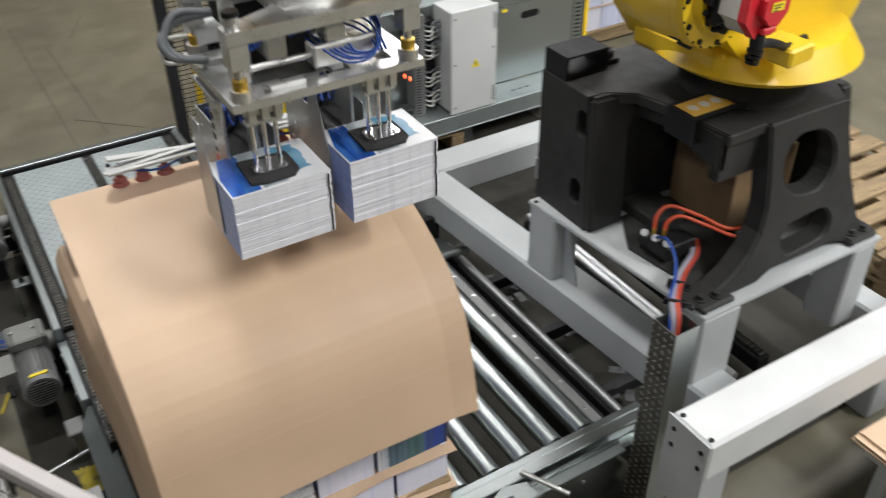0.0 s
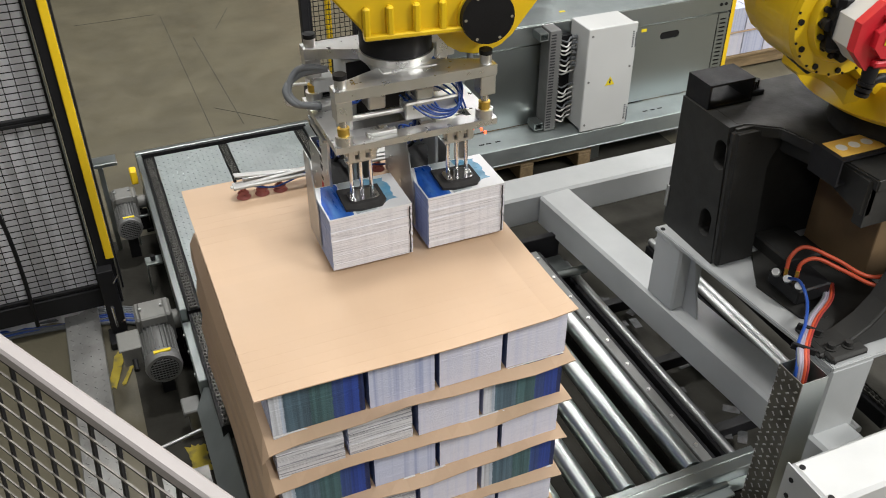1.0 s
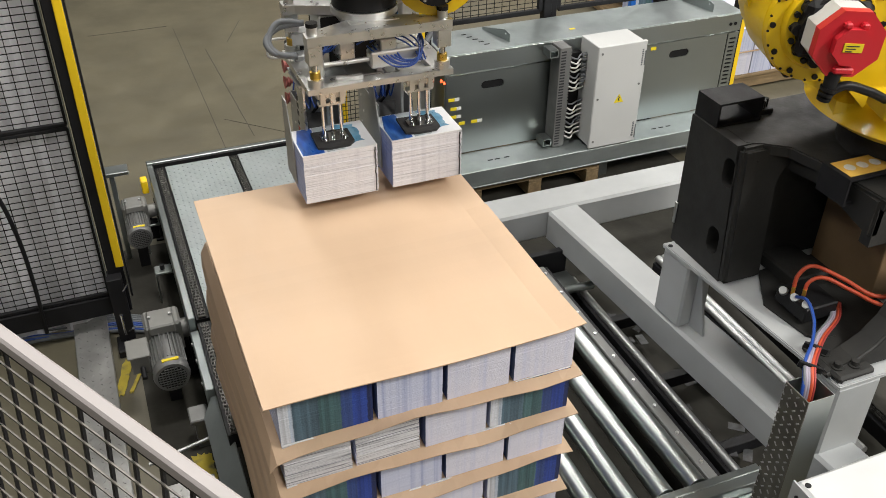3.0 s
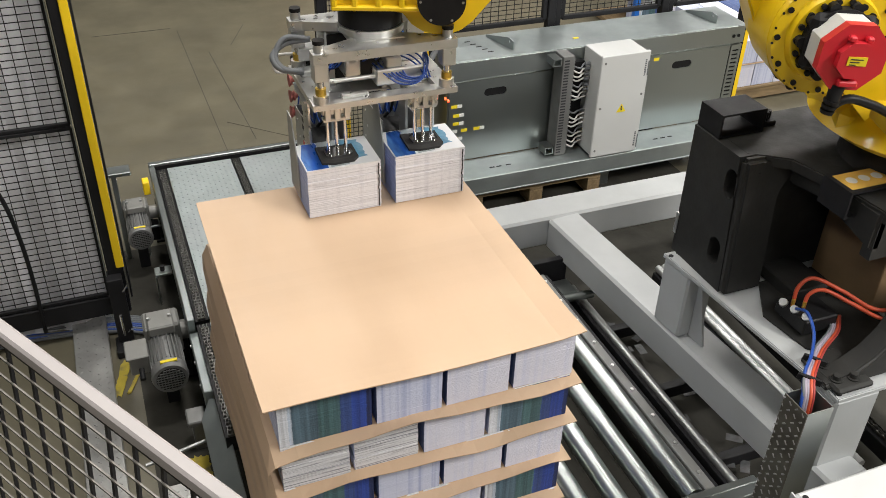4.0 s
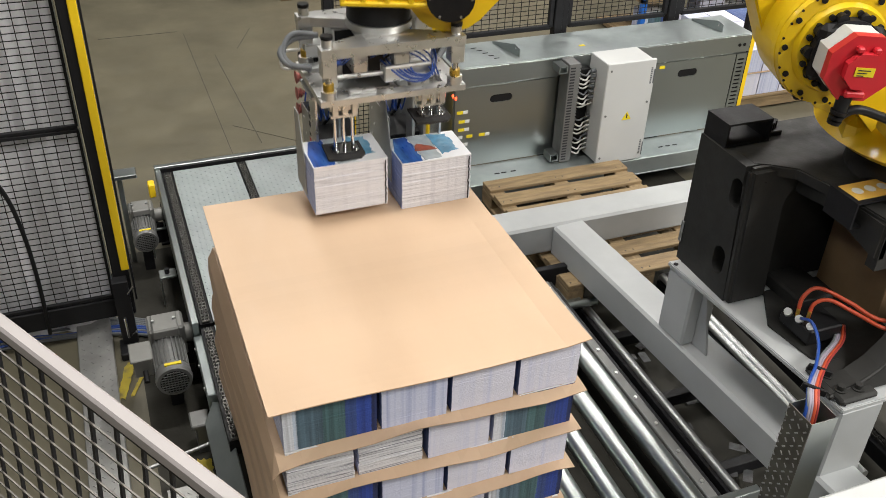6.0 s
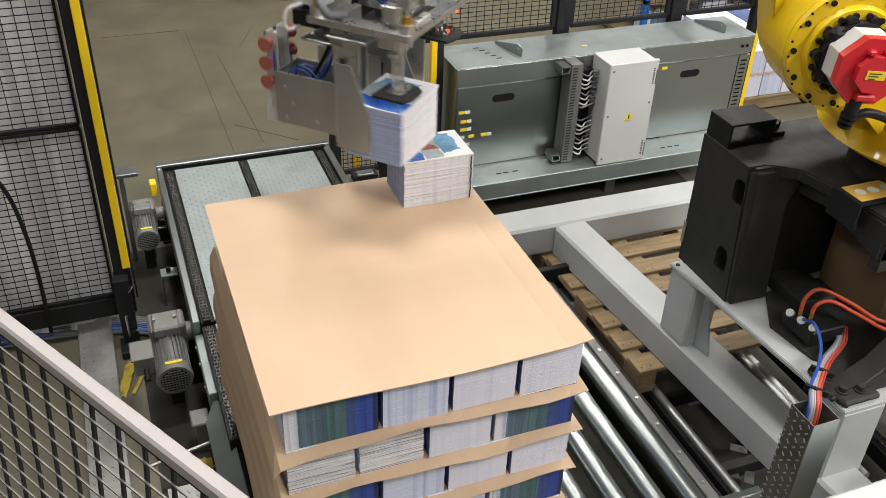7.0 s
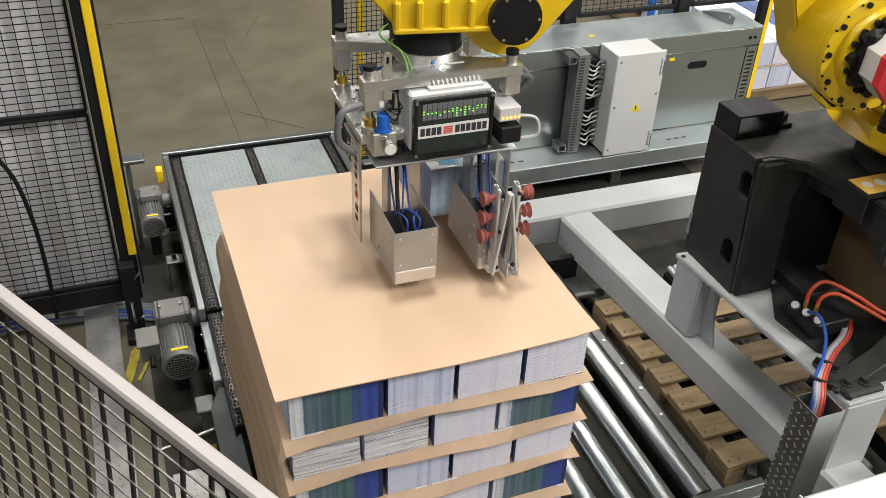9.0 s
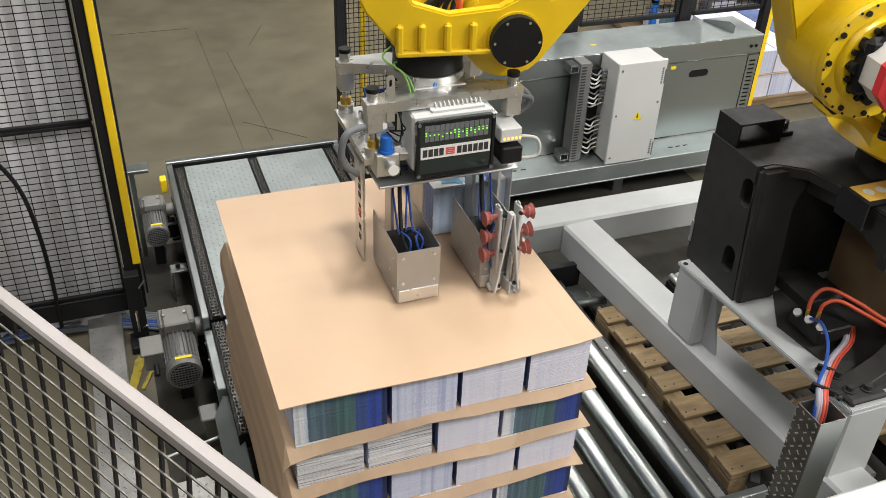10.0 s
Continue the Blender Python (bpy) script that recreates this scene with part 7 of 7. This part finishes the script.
def handrail():
    a, b = Vector((-0.17, -0.945, 2.185)), Vector((-0.556, -0.336, 2.231))
    t = thing("guard_rail", (a + b) / 2, "pale grey guard rail with black wire mesh below it", "guard rail")
    along = (b - a).normalized()
    down = Vector((-0.11, 0.05, -0.99)).normalized()
    side = along.cross(down).normalized()
    down = side.cross(along).normalized()
    m = Matrix(((along.x, side.x, -down.x, a.x), (along.y, side.y, -down.y, a.y), (along.z, side.z, -down.z, a.z), (0, 0, 0, 1)))
    bm = B()
    box(bm, -0.5, 1.5, -0.010, 0.02, -0.024, 0.005, 0.005, m=m)
    part("top_tube", bm, M["rail"], t, "pale grey rectangular tube")
    proto = None
    for i in range(27):
        bm = B()
        x = -0.45 + 0.072 * i
        if proto is None:
            box(bm, x - 0.0038, x + 0.0038, -0.003, 0.003, -1.0, -0.05, m=m)
            proto = part("upright_wire", bm, M["blackp"], t)
        else:
            bm.free()
            share(proto, along * 0.072 * i)
    proto = None
    for i in range(19):
        z = -0.085 - 0.049 * i
        if proto is None:
            bm = B()
            box(bm, -0.5, 1.5, 0.003, 0.0065, z - 0.002, z + 0.002, m=m)
            proto = part("level_wire", bm, M["wire"], t)
        else:
            share(proto, down * 0.049 * i)
    bm = B()
    box(bm, -0.5, 1.5, -0.006, 0.012, -0.040, -0.0245, 0.002, m=m)
    part("under_strip", bm, M["blackp"], t)
    for k in (-0.46, 1.46):
        p = a + along * k
        bm = B()
        box(bm, p.x - 0.025, p.x + 0.025, p.y - 0.025, p.y + 0.025, 0, p.z - 0.03, 0.004)
        part("post", bm, M["rail"], t)


handrail()


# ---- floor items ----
# thin added sheet: darkens the floor for oil dirt and conveyor shade
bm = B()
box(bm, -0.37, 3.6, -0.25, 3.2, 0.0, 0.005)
tagged(part("floor_plate", bm, M["shaded_floor"], None), "oily floor under the conveyors, darkened for dirt and the shade there", "floor plate", kind="structure")


def floor_items():
    t = thing("cable_cover", (-0.57, 1.5, 0), "long tread-plate cable cover on the floor", "cable cover")
    bm = B()
    box(bm, -0.675, -0.495, 0.2, 2.62, 0.0, 0.035, 0.004)
    part("cover", bm, M["tread"], t)
    bm = B()
    tread_lugs(bm, -0.67, -0.50, 0.25, 2.61, 0.035, 0.042, 0.015)
    part("lug", bm, M["tread"], t, kind="stuff")
    t = thing("floor_cables", (-0.8, 2.2, 0), "bundle of blue and grey cables on the floor", "cable")
    rng = random.Random(6)
    for k in range(9):
        bm = B()
        y = 2.43 + 0.018 * k
        hose(bm, [(-1.7, y - 0.15, 0.014), (-1.1, y + 0.02, 0.014 + 0.004 * (k % 3)), (-0.72, y + rng.uniform(-0.03, 0.03), 0.016), (-0.45, y - 0.04, 0.016), (-0.28, y - 0.13, 0.03), (-0.16, y - 0.3, 0.16)], 0.010, 8)
        part("cable", bm, M["blue_h"] if k in (1, 3, 4) else M["grey_h"], t)
    for cx, cy, lx, ly, turn in ((-0.455, 2.0, 0.055, 0.30, -14), (-0.385, 1.98, 0.022, 0.26, -24), (-0.165, 1.23, 0.10, 0.20, 4)):
        edge = []
        for k in range(40):
            a = 2 * math.pi * k / 40
            c, d = math.cos(a), math.sin(a)
            q = 1 / max(abs(c), abs(d))
            w = rng.uniform(0.72, 1.0)
            edge.append((0.5 * lx * c * q * w, 0.5 * ly * d * q * w))
        bm = B()
        slab(bm, edge, [], 0.003, T((cx, cy, 0.0055)) @ pose(0, 0, 0, 0, 0, turn))
        tagged(part("floor_mark", bm, M["yfloor"], None), "worn yellow paint mark on the concrete", "floor mark", kind="structure")
    t = thing("tread_step", (-0.25, 0.7, 0), "small galvanised tread-plate step beside the conveyor", "step")
    bm = B()
    box(bm, -0.34, -0.14, 0.55, 1.02, 0.16, 0.172)
    tread_lugs(bm, -0.34, -0.14, 0.55, 1.02, 0.172, 0.034, 0.012)
    box(bm, -0.34, -0.332, 0.55, 1.02, 0, 0.16)
    box(bm, -0.148, -0.14, 0.55, 1.02, 0, 0.16)
    part("step", bm, M["tread"], t)
    t = thing("cross_bar", (-0.2, 1.12, 0.2), "thin steel tie bar beside the conveyor", "bar")
    bm = B()
    rod(bm, (-0.40, 1.16, 0.19), (-0.07, 1.215, 0.21), 0.009, seg=10)
    part("bar", bm, M["inox_d"], t)
    bm = B()
    box(bm, -0.17, -0.10, 1.36, 1.46, 0.0, 0.17, 0.006)
    box(bm, -0.19, -0.10, 1.34, 1.45, 0.17, 0.20, 0.006)
    part("bar_block", bm, M["motg"], t)
    # waiting board sheets and empty pallets at the far side of the robot
    t = thing("sheet_pile", (2.9, -0.8, 0), "pile of brown cardboard sheets on a stand", "cardboard pile")
    proto = None
    rng = random.Random(9)
    for k in range(8):
        bm = B()
        dx, dy = rng.uniform(-0.02, 0.02), rng.uniform(-0.015, 0.015)
        box(bm, 2.46 + dx, 3.5 + dx, -1.75 + dy, -0.66 + dy, 0.53 + 0.006 * k, 0.5345 + 0.006 * k)
        part("sheet", bm, M["kraft"], t)
    bm = B()
    box(bm, 2.5, 3.5, -1.7, -0.7, 0.45, 0.525, 0.006)
    for x in (2.55, 3.4):
        for y in (-1.65, -0.8):
            box(bm, x, x + 0.06, y, y + 0.06, 0, 0.449)
    part("stand", bm, M["greyframe"], t)
    for k in range(3):
        pallet(3.72, 0.0, 0.012 + 0.146 * k + 0.0, "empty wooden pallet in a waiting pile")
    # shelves with paper behind the fence
    t = thing("paper_rack", (5.6, 5.6, 0), "rack with piles of white and brown paper behind the fence", "rack")
    for z in (0.02, 0.45, 0.9, 1.35):
        bm = B()
        box(bm, 4.6, 7.2, 5.3, 6.1, z, z + 0.04)
        part("shelf", bm, M["wood"], t)
    for x in (4.6, 5.9, 7.15):
        bm = B()
        box(bm, x, x + 0.05, 5.3, 5.35, 0, 1.8)
        part("upright", bm, M["knob"], t)
    rng = random.Random(12)
    for z in (0.06, 0.49, 0.94):
        for k in range(8):
            h = rng.uniform(0.2, 0.34)
            o = new("paper_block", STACKS[rng.choice(("short_page", "short_print", "long_spine", "long_page"))])
            o.matrix_basis = T((4.85 + 0.31 * k, 5.5, z)) @ Matrix.Diagonal((1, 1, h / HIGH, 1))
            tagged(o, "pile of print standing in the rack", "paper stack", "paper stacks in the rack")
    for k in range(4):
        o = thing("goods_pallet", (1.6 + 0.9 * k, 7.6, 0), "loaded pallet of boxed goods far behind the fence", "goods pallet", "goods pallets")
        bm = B()
        x = 1.6 + 0.9 * k
        box(bm, x, x + 0.78, 7.6, 8.5, 0.0, 0.13, 0.004)
        part("pallet_base", bm, M["wood"], o)
        bm = B()
        hz = (0.8, 1.1, 0.6, 1.2)[k]
        for i in range(int(hz / 0.2)):
            for j in range(3):
                box(bm, x + 0.01 + 0.255 * j, x + 0.255 + 0.255 * j, 7.62, 8.48, 0.135 + 0.2 * i, 0.33 + 0.2 * i, 0.006)
        part("carton_layer", bm, (M["kraft"], M["kraft"], M["page_b"], M["kraft"])[k], o)
    for k in range(2):
        x = 4.62 + 0.98 * k
        o = thing("goods_pallet", (x, 3.8, 0), "wooden pallet loaded with white printed paper behind the fence", "goods pallet", "goods pallets")
        for i in range(3):
            bm = B()
            box(bm, x, x + 0.9, 3.8 + 0.4 * i, 3.9 + 0.4 * i, 0.02, 0.12, 0.004)
            part("runner", bm, M["wood_x"], o)
        bm = B()
        box(bm, x - 0.02, x + 0.92, 3.78, 4.74, 0.12, 0.145, 0.004)
        part("deck", bm, M["wood_x"], o)
        for lay in range(2):
            for i in range(4):
                for j in range(3):
                    bm = B()
                    box(bm, x + 0.01 + 0.225 * i, x + 0.225 + 0.225 * i, 3.8 + 0.31 * j, 4.1 + 0.31 * j, 0.147 + 0.21 * lay, 0.345 + 0.21 * lay)
                    part("paper_block", bm, (M["page"], M["page_b"], M["page"], M["side_b"])[(i + lay) % 4], o)
            if lay:
                continue
            bm = B()
            box(bm, x - 0.01, x + 0.91, 3.79, 4.74, 0.347 + 0.21 * lay, 0.353 + 0.21 * lay)
            part("layer_sheet", bm, M["kraft"], o)


floor_items()
moving_pallet = pallet(0, 0, 0, "empty wooden pallet moving along the chains under the robot stand")


# ---- movement ----
GRIP = (  # seconds, axis x, y, underside z, turn
    (0.0, 0.676, 0.235, 1.79, 0), (0.1, 0.676, 0.335, 1.72, 0), (0.2, 0.676, 0.45, 1.65, 0), (0.3, 0.676, 0.56, 1.585, 0), (0.4, 0.676, 0.625, 1.545, 0),
    (0.5, 0.676, 0.655, 1.52, 0), (1.0, 0.676, 0.668, 1.472, 0), (1.15, 0.676, 0.668, 1.48, 0), (1.3, 0.674, 0.675, 1.53, 0), (1.6, 0.665, 0.95, 1.592, 0), (1.9, 0.678, 1.137, 1.543, 0),
    (2.5, 0.676, 1.138, 1.522, 0), (3.8, 0.676, 1.136, 1.463, 0), (4.5, 0.676, 1.136, 1.4535, 0), (5.8, 0.676, 1.136, 1.4535, 0),
    (6.2, 0.676, 1.132, 1.58, 1), (6.5, 0.676, 1.12, 1.71, 6), (6.8, 0.68, 1.08, 1.79, 20), (7.0, 0.70, 1.05, 1.78, 44), (7.2, 0.715, 0.95, 1.765, 85), (7.4, 0.717, 0.83, 1.75, 118), (7.6, 0.745, 0.75, 1.73, 146), (7.8, 0.725, 0.753, 1.667, 172),
    (8.0, 0.697, 0.745, 1.58, 178.5), (8.2, 0.677, 0.74, 1.55, 180), (8.5, 0.671, 0.737, 1.523, 180), (9.0, 0.671, 0.737, 1.505, 180), (9.5, 0.671, 0.737, 1.485, 180), (10.0, 0.671, 0.737, 1.462, 180))


def motions():
    grip = [(t, pose(x, y, z, 0, 0, r)) for t, x, y, z, r in GRIP]
    walk(gripper_ob, grip)
    walk(stack_a, [(t, m @ T((-0.169, -0.085, 0))) for t, m in grip])
    rows_b = [(t, m @ T((0.169, -0.085, 0))) for t, m in grip if t < 4.6]
    walk(stack_b, rows_b + [(5.0, rows_b[-1][1]), (10.0, rows_b[-1][1])])
    arms = [(t, arm_poses(Vector((x, y, z)))) for t, x, y, z, r in GRIP]
    for k, ob in enumerate((turret_ob, low_ob, up_ob, wrist_ob)):
        walk(ob, [(t, p[k]) for t, p in arms])
    # the clamp of the second head lifts off its stack
    walk(CLAMPS[0], [(0.0, pose(0, 0, 0)), (10.0, pose(0, 0, 0))])
    walk(CLAMPS[1], [(0.0, pose(0, 0, 0)), (5.1, pose(0, 0, 0)), (5.4, pose(0, 0, 0.10)), (10.0, pose(0, 0, 0.10))])
    # the suction arm swings in from the sheet
    for s, ob in zip((-1, 1), suction_obs):
        out, half, folded = pose(-0.145 + s * 0.06, 0.40, 0.065, 0, s * 90, 0), pose(-0.145 + s * 0.04, 0.40, 0.025, 0, s * 45, 0), pose(-0.145 + s * 0.006, 0.40, 0.02)
        walk(ob, [(0.0, out), (1.15, out), (1.35, half), (1.55, folded), (10.0, folded)])
    for i, s in enumerate(strips):
        walk(s, sheet_rows(i))
    lane = ((0.0, 2.86, 0.02), (5.0, 2.86, 0.02), (5.15, 2.62, 0.02), (5.3, 2.12, 0.025), (5.45, 1.72, 0.03), (5.6, 1.60, 0.06), (5.8, 1.587, 0.248), (6.1, 1.50, 0.248), (6.8, 0.947, 0.248), (7.0, 0.818, 0.248), (7.5, 0.50, 0.248), (8.0, 0.185, 0.248), (8.25, 0.135, 0.248), (10.0, 0.13, 0.248))
    walk(moving_pallet, [(t, pose(1.868, y, z)) for t, y, z in lane])


motions()
